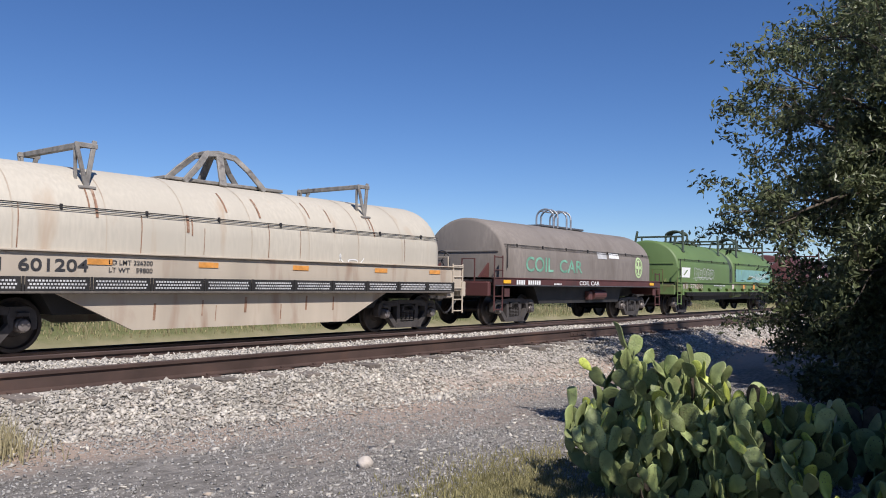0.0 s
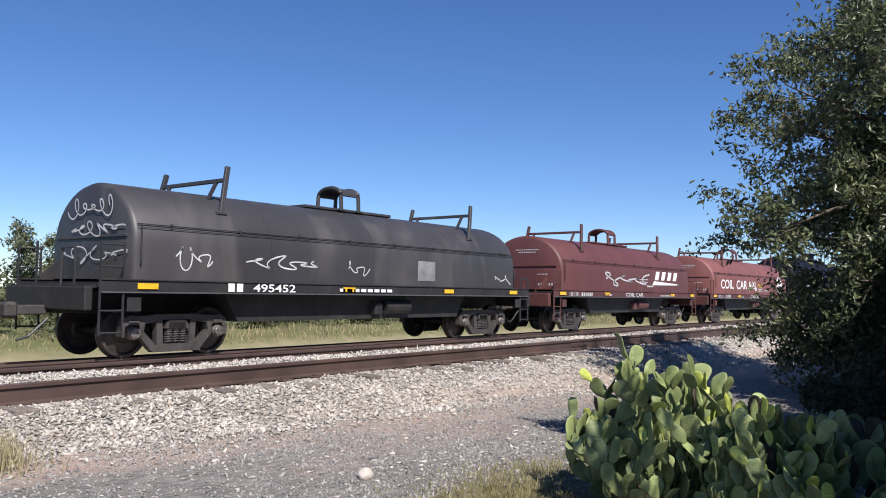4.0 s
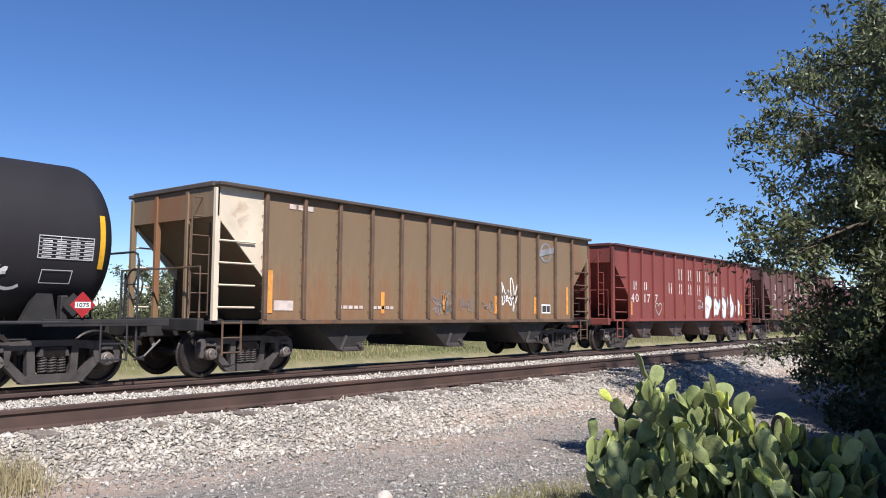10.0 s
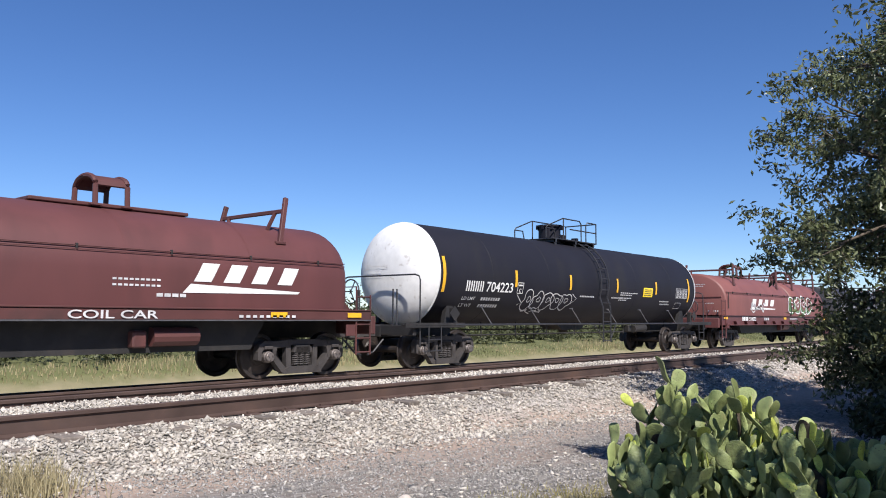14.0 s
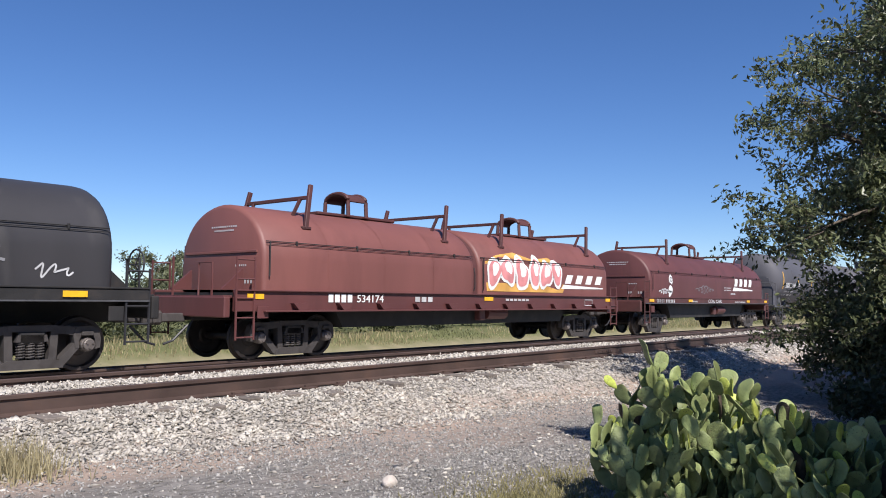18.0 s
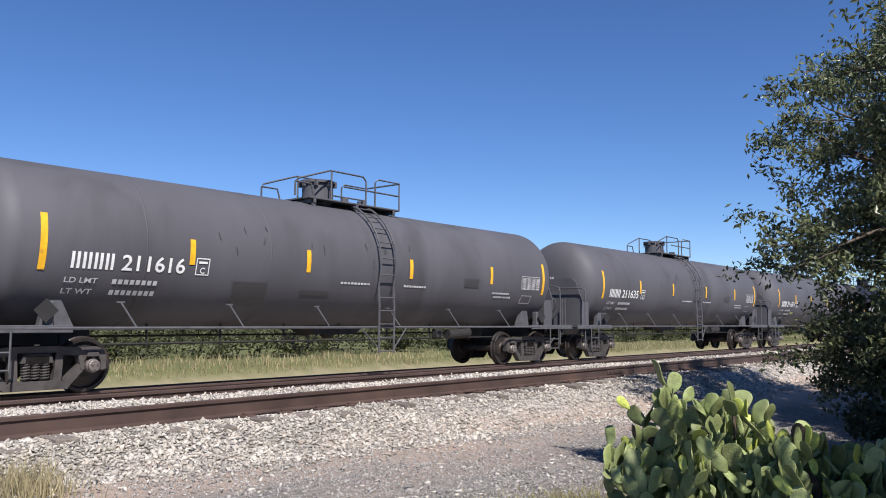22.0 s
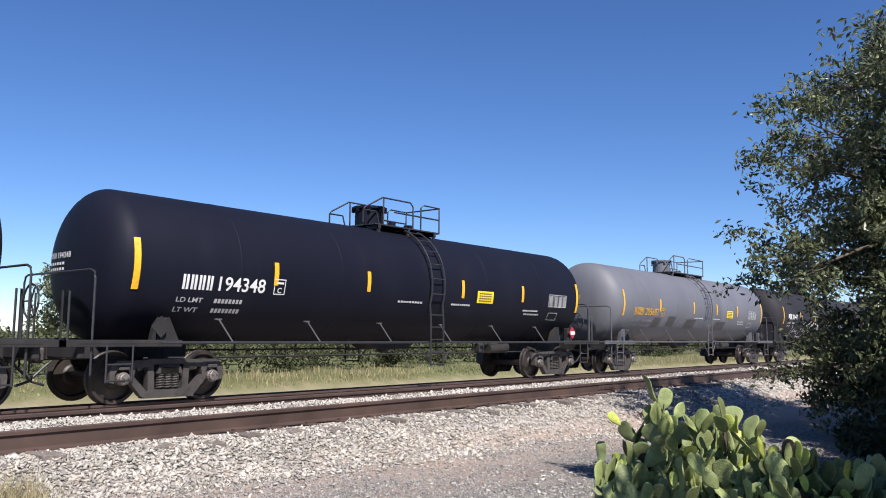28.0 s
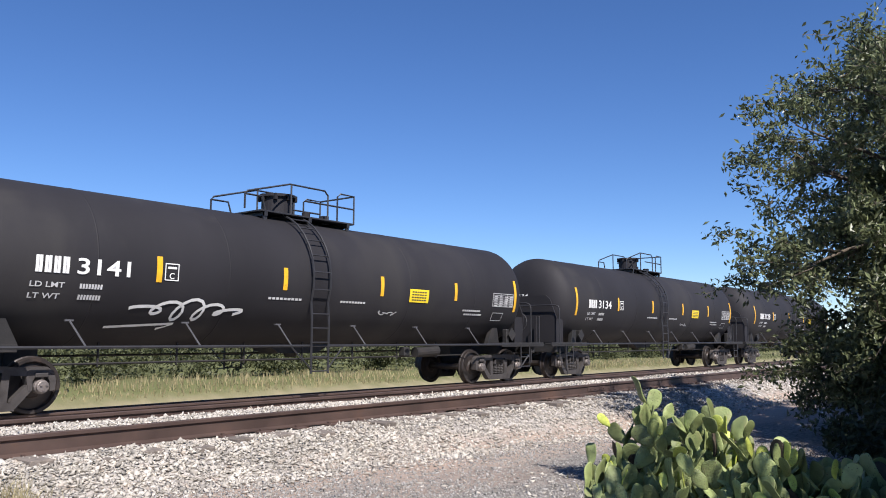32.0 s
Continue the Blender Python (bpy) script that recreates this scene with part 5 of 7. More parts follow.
red_coil(55.6, 6.6, 4.1, True, None, "oxide red coil car with a white slanted wordmark", lug=-0.05, stops=(-3.95, 3.7))

car, surf, sill = coil_car(70.1, 7.6, 5.0, M_COILBLACK, M_FRAME, "black coil car with chalky graffiti on the hood", lug=0.2)
Decal(sill).text("495452", -3.6, -2.5, 1.22, 0.16).blocks(2, -4.2, -3.8, 1.22, 0.16).blocks(8, -1.2, 0.6, 1.25, 0.07).make("lettering", M_WHITE, car)
d = Decal(surf)
d.scrawl(-5.3, -4.5, 1.6, 2.1, R, 0.025, 4).scrawl(-3.6, -1.8, 1.65, 1.98, R, 0.03, 6).scrawl(-0.9, -0.2, 1.6, 1.95, R, 0.025, 3).scrawl(5.0, 5.8, 1.5, 1.8, R, 0.03, 3)
d.make("graffiti", M_SPRAY, car)
Decal(surf).bar(1.6, 2.3, 1.55, 2.05).make("stencil_block", M_GREYSPRAY, car)
d = Decal(lambda y, z: (-7.6 + 1.45 - 0.035, y, z))
d.scrawl(-0.8, 0.7, 2.55, 2.95, R, 0.03, 5).scrawl(-1.1, 0.6, 2.2, 2.5, R, 0.03, 6).scrawl(-1.2, 0.9, 1.7, 2.05, R, 0.025, 6)
d.make("graffiti", M_SPRAY, car)
amber_marks(car, sill, (-5.9, 5.9, -0.9, 2.8))


def tagged_red(car, surf, sill):
    Decal(surf).scrawl(-2.6, 1.2, 1.6, 2.1, R, 0.05, 6).make("graffiti", M_SPRAY, car, "scratchy white graffiti")


red_coil(84.65, 7.05, 4.4, True, tagged_red, "oxide red coil car with scratchy graffiti and wordmark", lug=0.1, stops=(-3.7, 2.9))


def xl_text(car, surf, sill):
    Decal(surf).text("COIL", -5.3, -3.45, 1.66, 0.44).text("CAR", -3.0, -1.3, 1.66, 0.44).text("&-XL", -1.0, 0.3, 1.78, 0.3).bar(-1.05, 0.35, 1.7, 1.745).bar(-1.0, -0.8, 1.6, 1.7).bar(0.1, 0.3, 1.6, 1.7).make("lettering", M_WHITE, car, "large white painted lettering")
    Decal(surf).text("INSULATED", 0.62, 1.4, 1.86, 0.1).bar(0.62, 1.4, 1.8, 1.82).make("yellow_lettering", M_SIGN, car)
    Decal(surf).blocks(8, 0.6, 1.5, 1.68, 0.05).blocks(7, 0.7, 1.4, 1.58, 0.05).make("stencil_line", M_SPRAY, car)
    Decal(surf).ring(4.7, 1.98, 0.56, 0.46, 0.15).ring(4.7, 1.98, 0.41, 0.31, 0.15).ring(4.7, 1.98, 0.26, 0.16, 0.155).make("emblem", M_WHITE, car, "round white cross emblem")
    d = Decal(lambda u, v: surf(u, v, 0.02)).ring(4.7, 1.98, 0.38, 0.31, 0.03)
    for sx in (-1, 1):
        for sy in (-1, 1):
            d.bar(4.7 + sx * 0.15 - 0.08, 4.7 + sx * 0.15 + 0.08, 1.98 + sy * 0.13 - 0.065, 1.98 + sy * 0.13 + 0.065)
    d.make("emblem_cross", M_OXIDEDK, car)
    Decal(sill).text("534709", -4.95, -4.15, 1.2, 0.17).make("number", M_SPRAY, car)


red_coil(99.65, 7.7, 5.0, False, xl_text, "oxide red coil car with large white lettering", paint=M_OXIDELT, lug=0.0, busy=True)


def tank_tags_a(car, surf):
    Decal(surf).scrawl(-1.6, -0.6, 1.75, 2.15, R, 0.045, 4).scrawl(0.0, 1.1, 1.75, 2.15, R, 0.04, 5).scrawl(4.9, 5.9, 1.65, 1.95, R, 0.04, 5).make("graffiti", M_SPRAY, car)
    Decal(surf).bar(6.75, 7.1, 2.11, 2.24).make("stencil_block", M_WHITE, car)
    Decal(surf).text("ODORIZED", 7.14, 7.98, 2.11, 0.1).text("LIQUEFIED PETROLEUM GAS", 6.75, 8.1, 1.98, 0.09).make("lettering", M_WHITE, car)
    bm = bmesh.new()
    box(bm, (8.67, -1.49, 1.46), (0.24, 0.02, 0.24), 0.0, Matrix.Rotation(radians(45), 3, "Y"))
    part("red_placard", bm, M_RED, car, "red diamond placard")


tank_car(117.8, 10.35, 8.2, M_BLUEBLACK, "glossy blue-black tank car with a long top deck", "305660", num=(-7.5, -5.6), stripes=(-8.6, -5.45, -2.6, 0.6, 3.35, 5.95, 8.95), ladder_x=-4.5,
         deck=(-5.4, 1.85), manway=-0.4, placard=4.6, table=(8.15, 8.9), extra=tank_tags_a, shields=False, r=1.4, zc=2.46)


def tank_tags_b(car, surf):
    d = Decal(surf)
    for k in range(5):
        d.bubble(-4.4 + k * 0.72, 1.98 - 0.03 * (k % 2), 0.4, 0.34, R, 0.03)
    for k in range(7):
        d.bubble(-4.6 + k * 0.62, 1.6, 0.3, 0.18, R, 0.022)
    d.make("graffiti", M_SPRAY, car, "white outlined bubble graffiti")
    Decal(surf).scrawl(-0.4, 1.5, 1.95, 2.2, R, 0.06, 7).scrawl(6.2, 7.6, 1.6, 1.95, R, 0.05, 5).make("graffiti", M_WHITE, car)
    Decal(surf).scrawl(1.9, 2.6, 1.5, 1.85, R, 0.035, 4).scrawl(-0.2, 1.8, 1.45, 1.8, R, 0.05, 4).make("graffiti", M_GREYSPRAY, car)
    Decal(surf).bar(2.45, 3.35, 1.6, 1.9, 0.15, 3).make("warning_sign", M_SIGN, car)
    bm = bmesh.new()
    box(bm, (8.6, -1.47, 1.36), (0.3, 0.03, 0.3), 0.0, Matrix.Rotation(radians(45), 3, "Y"))
    part("red_placard", bm, M_RED, car, "red diamond placard")
    Decal(lambda u, v: (u, -1.488, v)).bar(8.47, 8.73, 1.31, 1.41).make("placard_panel", M_WHITE, car)
    Decal(lambda u, v: (u, -1.492, v)).text("1075", 8.5, 8.7, 1.325, 0.07).make("lettering", M_PATCH, car)


tank_car(138.7, 10.4, 8.35, M_DULL, "dull charcoal tank car with outlined bubble graffiti", "308200", num=(-7.6, -5.75), stripes=(-8.8, -5.5, -2.65, 0.2, 3.0, 5.85, 8.95), ladder_x=4.6,
         deck=(-1.45, 5.75), manway=-0.1, table=(7.9, 8.8), extra=tank_tags_b, shields=False, r=1.39, zc=2.44)

# hoppers
car, surf = hopper(156.9, 8.05, 6.0, M_TANHOP, M_RIBRUST, "rust-stained tan open hopper with a cream end panel", (-3.5, 0.2, 3.9), cream=True)
for x in (-5.85, -2.6, -0.35, 1.9, 3.9, 5.75):
    Decal(surf).bar(x - 0.06, x + 0.06, 1.25, 1.75 if abs(x) < 5 else 2.1).make("reflector", M_ORANGE, car)
Decal(surf).ring(4.5, 3.1, 0.32, 0.3, 0.07).make("emblem_ring", M_GREYSPRAY, car, "faded round railway emblem")
Decal(lambda u, v: (u, -1.545, v)).put([(4.08, 2.95), (4.95, 3.12), (4.95, 3.3), (4.08, 3.13)], [(0, 1, 2, 3)]).make("emblem_band", M_GREYSPRAY, car)
Decal(surf).bar(4.25, 4.75, 1.28, 1.55).make("data_panel", M_WHITE, car)
Decal(lambda u, v: (u, -1.546, v)).bar(4.29, 4.5, 1.33, 1.51).bar(4.53, 4.71, 1.33, 1.51).make("data_panel_box", M_PATCH, car)
Decal(surf).scrawl(2.2, 2.9, 1.3, 2.3, R, 0.045, 5).scrawl(2.15, 2.95, 1.5, 1.9, R, 0.04, 4).make("graffiti", M_WHITE, car)
Decal(surf).scrawl(-0.75, 0.0, 1.25, 1.85, R, 0.03, 7).scrawl(-0.75, 0.0, 1.2, 1.5, R, 0.025, 6).scrawl(0.3, 0.85, 1.3, 1.7, R, 0.02, 5).scrawl(1.3, 1.8, 1.3, 1.6, R, 0.02, 5).make("graffiti", M_GREYSPRAY, car)
Decal(surf).blocks(5, -4.0, -3.2, 1.35, 0.07).blocks(5, -2.9, -2.2, 1.35, 0.07).blocks(3, -5.4, -4.7, 3.38, 0.1).bar(-5.75, -5.25, 1.3, 1.5).make("stencil_line", M_FADED, car)


car, surf = hopper(172.95, 8.0, 6.0, M_REDHOP, M_REDHOP, "red open hopper with faded marks and cyan graffiti", (-4.4, -1.5, 1.5, 4.4))
letter_row(surf, car, "40177", (-5.7, -5.35, -4.7, -4.37, -3.7), 1.71, 0.31, 0.26, M_FADED, "number")
for spots, v0, h, w in (((-1.4, -0.45, 0.5, 1.46, 2.42), 2.64, 0.45, 0.34), ((-2.4, -1.4, -0.45, 0.5, 1.46, 2.4, 3.35), 2.08, 0.42, 0.3), ((-5.5, -4.63), 2.16, 0.3, 0.24)):
    for x in spots:
        Decal(surf).marks((x,), v0, h, w, 0.075).make("owner_mark", M_FADED, car, "faded white mark")
for k, (x, z, ru, rv) in enumerate(((1.4, 1.62, 0.5, 0.5), (2.4, 1.58, 0.36, 0.42), (3.3, 1.62, 0.42, 0.48), (4.25, 1.66, 0.44, 0.5), (5.2, 1.6, 0.34, 0.32))):
    Decal(surf).blob(x, z, ru, rv, 1.3 * k).make("graffiti", M_CYAN, car, "pale cyan sprayed outline")
    Decal(lambda u, v: (u, -1.545, v)).blob(x, z, ru * 0.8, rv * 0.82, 1.3 * k).make("graffiti_fill", M_WHITE, car, "white bubble graffiti")
    Decal(lambda u, v: (u, -1.552, v)).scrawl(x - ru * 0.3, x + ru * 0.35, z - rv * 0.45, z + rv * 0.35, R, 0.03, 2).make("graffiti_line", M_GREYSPRAY, car)
Decal(surf).scrawl(0.35, 0.75, 1.78, 1.92, R, 0.018, 3).scrawl(0.38, 0.95, 1.52, 1.68, R, 0.018, 5).make("graffiti", M_SPRAY, car, "thin white sprayed tag")
d = Decal(surf)
for sx in (-1, 1):
    d.stroke([(-3.5, 1.24), (-3.5 + sx * 0.24, 1.46), (-3.5 + sx * 0.3, 1.6), (-3.5 + sx * 0.2, 1.7), (-3.5 + sx * 0.08, 1.68), (-3.5, 1.58)], 0.03)
d.make("graffiti", M_SPRAY, car, "white sprayed heart")
for x in (-5.8, -3.0, -1.0, 1.1, 5.7):
    Decal(surf).bar(x - 0.06, x + 0.06, 1.25, 1.75).make("reflector", M_ORANGE, car)

car, surf = hopper(189.15, 8.2, 6.05, M_BROWNHOP, M_BROWNHOP, "brown open hopper with faded white marks and chalk graffiti", (-4.4, -1.5, 1.5, 4.3))
letter_row(surf, car, "37628", (-5.3, -4.85, -3.9, -3.45, -2.6), 2.05, 0.34, 0.3, M_FADED, "number")
for spots, v0, h, w in (((-1.5, -0.55, 0.4, 1.38, 2.32), 2.62, 0.5, 0.38), ((-1.45, -0.5, 0.42, 1.37, 2.35, 3.28), 2.0, 0.48, 0.34), ((-5.1, -3.75), 2.55, 0.33, 0.3)):
    for x in spots:
        Decal(surf).marks((x,), v0, h, w, 0.09).make("owner_mark", M_FADED, car, "faded white mark")
Decal(surf).scrawl(-2.75, -1.65, 1.45, 1.7, R, 0.028, 7).scrawl(-2.6, -2.0, 1.22, 1.36, R, 0.025, 4).make("graffiti", M_SPRAY, car, "white sprayed tag")
Decal(surf).stroke([(-2.2, 1.45), (-2.15, 1.75), (-1.95, 2.0), (-1.65, 2.1), (-1.3, 2.05)], 0.035).make("graffiti", M_SPRAY, car)
for x in (-5.8, -3.05, -0.5, 1.45, 3.1, 5.72):
    Decal(surf).bar(x - 0.06, x + 0.06, 1.3, 1.8).make("reflector", M_YELLOW if x < 4 else M_ORANGE, car)
Decal(surf).scrawl(0.05, 1.0, 1.25, 1.5, R, 0.03, 7).scrawl(0.1, 0.75, 1.15, 1.35, R, 0.03, 4).make("graffiti", M_SPRAY, car)
Decal(surf).frame_box(4.05, 4.5, 1.65, 1.95, 0.015).frame_box(5.1, 5.55, 1.65, 1.95, 0.015).blocks(4, 4.0, 4.6, 1.25, 0.08).blocks(5, 2.2, 2.8, 1.5, 0.05).blocks(5, -5.6, -4.9, 1.55, 0.06).blocks(5, -4.5, -3.9, 1.55, 0.06).make("stencil_line", M_SPRAY, car)

red_coil(204.05, 6.5, 4.1, True, None, "dark red coil car with a white slanted wordmark", lug=0.2)


def tank_tags_c(car, surf):
    d = Decal(surf)
    for k in range(5):
        d.bubble(-3.7 + k * 0.5, 1.76, 0.28, 0.26, R, 0.028)
    d.stroke([(-4.3, 1.9), (-4.0, 1.7), (-4.15, 1.62)], 0.025).scrawl(-3.7, -2.7, 1.38, 1.52, R, 0.022, 4).stroke([(-1.4, 2.0), (-1.1, 1.86), (-1.35, 1.7)], 0.025)
    d.make("graffiti", M_SPRAY, car, "thin white bubble graffiti")
    Decal(surf).blocks(9, 1.65, 2.9, 2.1, 0.035, 0, 0.3).blocks(7, 1.65, 2.5, 2.03, 0.035, 0, 0.3).blocks(8, 1.6, 2.5, 1.93, 0.035, 0, 0.3).blocks(5, 1.6, 2.2, 1.86, 0.035, 0, 0.3).make("stencil_line", M_SPRAY, car)


tank_car(219.98, 9.25, 7.2, M_BLACK, "black tank car with white painted ends", "704223", num=(-6.65, -4.58), stripes=(-7.55, -4.45, -1.57, 1.4, 4.3, 7.15), ladder_x=0.36, deck=(-1.8, 1.3), manway=-0.68,
         placard=3.3, table=(6.0, 7.0), white_ends=True, extra=tank_tags_c, shields=False, r=1.34, zc=2.38)


def double_red(centre, half, base, split, label, logo_at, extra):
    car, surf, sill = coil_car(centre, half, base, M_OXIDELT, M_OXIDE, label, hoods=[(-half + 1.5, split - 0.08), (split + 0.08, half - 1.3)], deep=True)
    wordmark(surf, car, *logo_at)
    Decal(sill).blocks(4, -half + 3.2, -half + 3.95, 1.18, 0.18).make("owner_mark", M_WHITE, car)
    amber_marks(car, sill, (-half + 1.3, half - 1.4, 0.4), 1.24)
    Decal(sill).blocks(3, -2.6, -1.9, 1.2, 0.12).frame_box(half - 3.0, half - 2.5, 1.1, 1.3, 0.02).blocks(6, 1.2, 2.4, 1.24, 0.06).make("stencil_line", M_SPRAY, car)
    end_lines(car, half - 0.05)
    extra(car, surf, sill)


def double_a(car, surf, sill):
    Decal(sill).text("534203", -4.55, -3.7, 1.18, 0.17).make("number", M_WHITE, car)
    Decal(surf).scrawl(-4.2, -2.4, 1.55, 2.0, R, 0.06, 5).make("graffiti", M_SPRAY, car)
    d, d2 = Decal(surf), Decal(lambda u, v: surf(u, v, 0.02))
    for k in range(4):
        d.put([(1.6 + k * 0.95 + 0.52 * math.cos(2 * math.pi * i / 14), 1.95 + 0.46 * math.sin(2 * math.pi * i / 14)) for i in range(14)], [tuple(range(14))])
        d2.bubble(1.6 + k * 0.95, 1.95, 0.5, 0.45, R, 0.05)
    d.make("graffiti_fill", M_GREENSPRAY, car)
    d2.make("graffiti", M_WHITE, car, "white and green bubble graffiti")


def double_b(car, surf, sill):
    Decal(sill).text("534174", -4.55, -3.7, 1.18, 0.17).make("number", M_WHITE, car)
    Decal(surf).put([(0.35, 1.5), (4.3, 1.5), (4.4, 1.65), (4.1, 2.35), (3.6, 2.55), (2.7, 2.45), (1.8, 2.62), (0.9, 2.5), (0.3, 2.3)], [tuple(range(9))]).make("graffiti_ground", M_GOLD, car, "amber sprayed ground")
    for k, (u, ru) in enumerate(((0.7, 0.34), (1.35, 0.36), (2.05, 0.4), (2.75, 0.34), (3.35, 0.36), (3.95, 0.3))):
        for lift, mtl, q in ((0.014, M_WHITE, 1.0), (0.018, M_PINK, 0.78), (0.022, M_WHITE, 0.42)):
            Decal(lambda a, b, e=lift: surf(a, b, e)).blob(u + (0.05 if q < 0.5 else 0), 2.02 + 0.06 * (k % 2) + (0.1 if q < 0.5 else 0), ru * q, 0.46 * q, 1.7 * k + 0.4).make("graffiti", mtl, car, "pink and white bubble graffiti")


double_red(237.8, 8.6, 6.0, 1.6, "faded red coil car with two hoods and green bubble graffiti", (-4.3, -0.6, 1.68, 0.48), double_a)

car, surf, sill = coil_car(254.25, 7.75, 5.15, M_COILBLACK, M_FRAME, "black coil car covered in chalky tags", lug=0.0)
d = Decal(surf)
for k in range(6):
    d.scrawl(-5.6 + k * 0.75, -4.7 + k * 0.75, 1.5, 2.15, R, 0.045, 3)
d.scrawl(-0.2, 1.4, 1.52, 1.72, R, 0.08, 7).scrawl(-2.6, -1.0, 2.5, 2.75, R, 0.035, 3).scrawl(2.0, 3.9, 1.55, 1.85, R, 0.03, 6).scrawl(0.2, 1.2, 2.35, 2.6, R, 0.03, 4).scrawl(5.0, 5.6, 1.55, 1.8, R, 0.03, 3)
d.make("graffiti", M_SPRAY, car, "chalky white tags")
d = Decal(surf)
for x in (0.3, 1.3, 1.9, 2.5, 3.9, 4.4):
    d.stroke([(x, 2.25), (x + 0.05, 2.0), (x - 0.05, 1.85), (x + 0.15, 1.8)], 0.05)
d.make("graffiti", M_GREYSPRAY, car)
Decal(sill).text("53800", -4.9, -4.4, 1.22, 0.1).text("286K", -3.4, -3.1, 1.25, 0.1).make("lettering", M_WHITE, car)
amber_marks(car, sill, (-2.6, 2.2, 5.6))

double_red(270.72, 8.6, 6.0, -0.05, "faded red coil car with two hoods and pink bubble graffiti", (4.2, 7.2, 1.62, 0.44), double_b)


def tagged_red_b(car, surf, sill):
    wordmark(surf, car, 2.15, 5.15, 1.76, 0.58)
    Decal(surf).scrawl(-5.6, -4.6, 1.55, 1.75, R, 0.05, 5).make("graffiti", M_SPRAY, car)
    Decal(surf).blob(-4.65, 1.68, 0.17, 0.24, 0.6).blob(-4.6, 2.12, 0.15, 0.2, 2.0).make("graffiti_fill", M_WHITE, car, "tall white sprayed shape")
    Decal(lambda u, v: surf(u, v, 0.02)).ring(-4.6, 2.12, 0.1, 0.1, 0.03).bar(-4.75, -4.55, 1.62, 1.68).make("graffiti", M_PATCH, car)
    Decal(surf).scrawl(-2.0, -0.2, 1.6, 1.95, R, 0.03, 6).make("graffiti", M_GREYSPRAY, car)


red_coil(287.7, 7.85, 5.3, False, tagged_red_b, "oxide red coil car with a tall white sprayed figure shape", lug=0.1)

# four grey tank cars alike
GREY_NUM = ("211654", "211616", "211635", "211611")
for k in range(4):
    def patches(car, surf, k=k):
        for a, b, v0, v1 in (((-3.3, -2.7, 1.55, 1.95), (-1.9, -1.0, 1.73, 1.83), (3.5, 4.1, 2.12, 2.32)), ((-3.4, -2.6, 1.5, 1.95), (-1.8, -1.0, 1.75, 1.83), (3.5, 4.1, 2.1, 2.32)),
                             ((-1.95, -1.0, 1.76, 1.84), (3.5, 4.1, 2.12, 2.32)), ((-2.2, -1.3, 1.5, 1.85), (3.5, 4.1, 2.12, 2.32), (3.4, 4.2, 1.55, 1.9)))[k]:
            Decal(surf).bar(a, b, v0, v1, -0.15 if v0 < 1.6 else 0, 5).make("repaint_patch", M_PATCH, car)
        d = Decal(surf)
        rr = random.Random(k)
        for _ in range(14):
            u, v = rr.uniform(-4.0, 1.5), rr.uniform(2.6, 3.1)
            d.stroke([(u, v), (u + rr.uniform(-0.04, 0.04), v - rr.uniform(0.08, 0.25))], 0.018)
        d.make("scuff", M_PATCH, car)
    tank_car((304.7, 322.6, 340.4, 358.18)[k], 8.93, 6.92, M_GREYTANK, "satin grey tank car with white numerals", GREY_NUM[k], num=(-6.6, -4.55), stripes=(-7.05, -4.42, -1.7, 1.45, 4.63, 7.15), ladder_x=0.55,
             deck=(-1.45, 1.85), manway=-0.3, bar_paint=M_GREYBAR, table=(6.05, 6.95), extra=patches)

tank_car(375.75, 8.55, 6.25, M_BLACK, "black tank car with white numerals", "262304", num=(-6.1, -3.9), stripes=(-7.0, -3.75, -0.9, 1.6, 4.45, 7.05), ladder_x=1.0, deck=(-2.3, 1.0), manway=-0.9,
         table=(6.0, 6.6), shields=False)
tank_car(392.6, 8.35, 6.3, M_DULL, "charcoal grey tank car with narrow white numerals", "710047", num=(-6.2, -4.5), stripes=(-6.7, -4.3, -1.0, 2.1, 4.6, 6.9), ladder_x=0.9, deck=(-1.85, 1.85), manway=-0.4,
         table=(5.9, 6.8), shields=False)


def tilx_b(car, surf):
    bm = bmesh.new()
    box(bm, (7.0, -1.47, 1.36), (0.26, 0.03, 0.26), 0.0, Matrix.Rotation(radians(45), 3, "Y"))
    part("red_placard", bm, M_RED, car, "red diamond placard")
    Decal(lambda u, v: (u, -1.488, v)).bar(6.88, 7.12, 1.31, 1.41).make("placard_panel", M_WHITE, car)


tank_car(409.4, 8.98, 6.6, M_BLUEBLACK, "glossy blue-black tank car with yellow reflectors", "194348", num=(-6.6, -4.75), stripes=(-7.5, -4.5, -1.87, 1.58, 4.35, 7.4), ladder_x=0.45, deck=(-1.3, 1.55), manway=-0.5,
         placard=2.2, table=(5.75, 6.75), shields=False, extra=tilx_b)


def pale_patches(car, surf):
    for x, w, v in ((-4.75, 0.6, 1.62), (-3.5, 0.66, 1.7), (-1.75, 0.95, 1.62), (1.45, 1.1, 1.58)):
        Decal(surf).bar(x, x + w, v, v + 0.36, 0.25, 4).make("repaint_patch", M_PATCH, car)


tank_car(427.3, 8.9, 6.9, M_LIGHTTANK, "light grey tank car with faded orange numerals", "205697", num=(-6.4, -4.4), stripes=(-7.25, -4.3, -1.1, 1.4, 3.9, 7.2), ladder_x=0.35, deck=(-1.8, 2.0), manway=-1.0,
         bar_paint=M_GREYBAR, placard=2.6, table=(5.35, 6.4), orange=True, extra=pale_patches, shields=False)

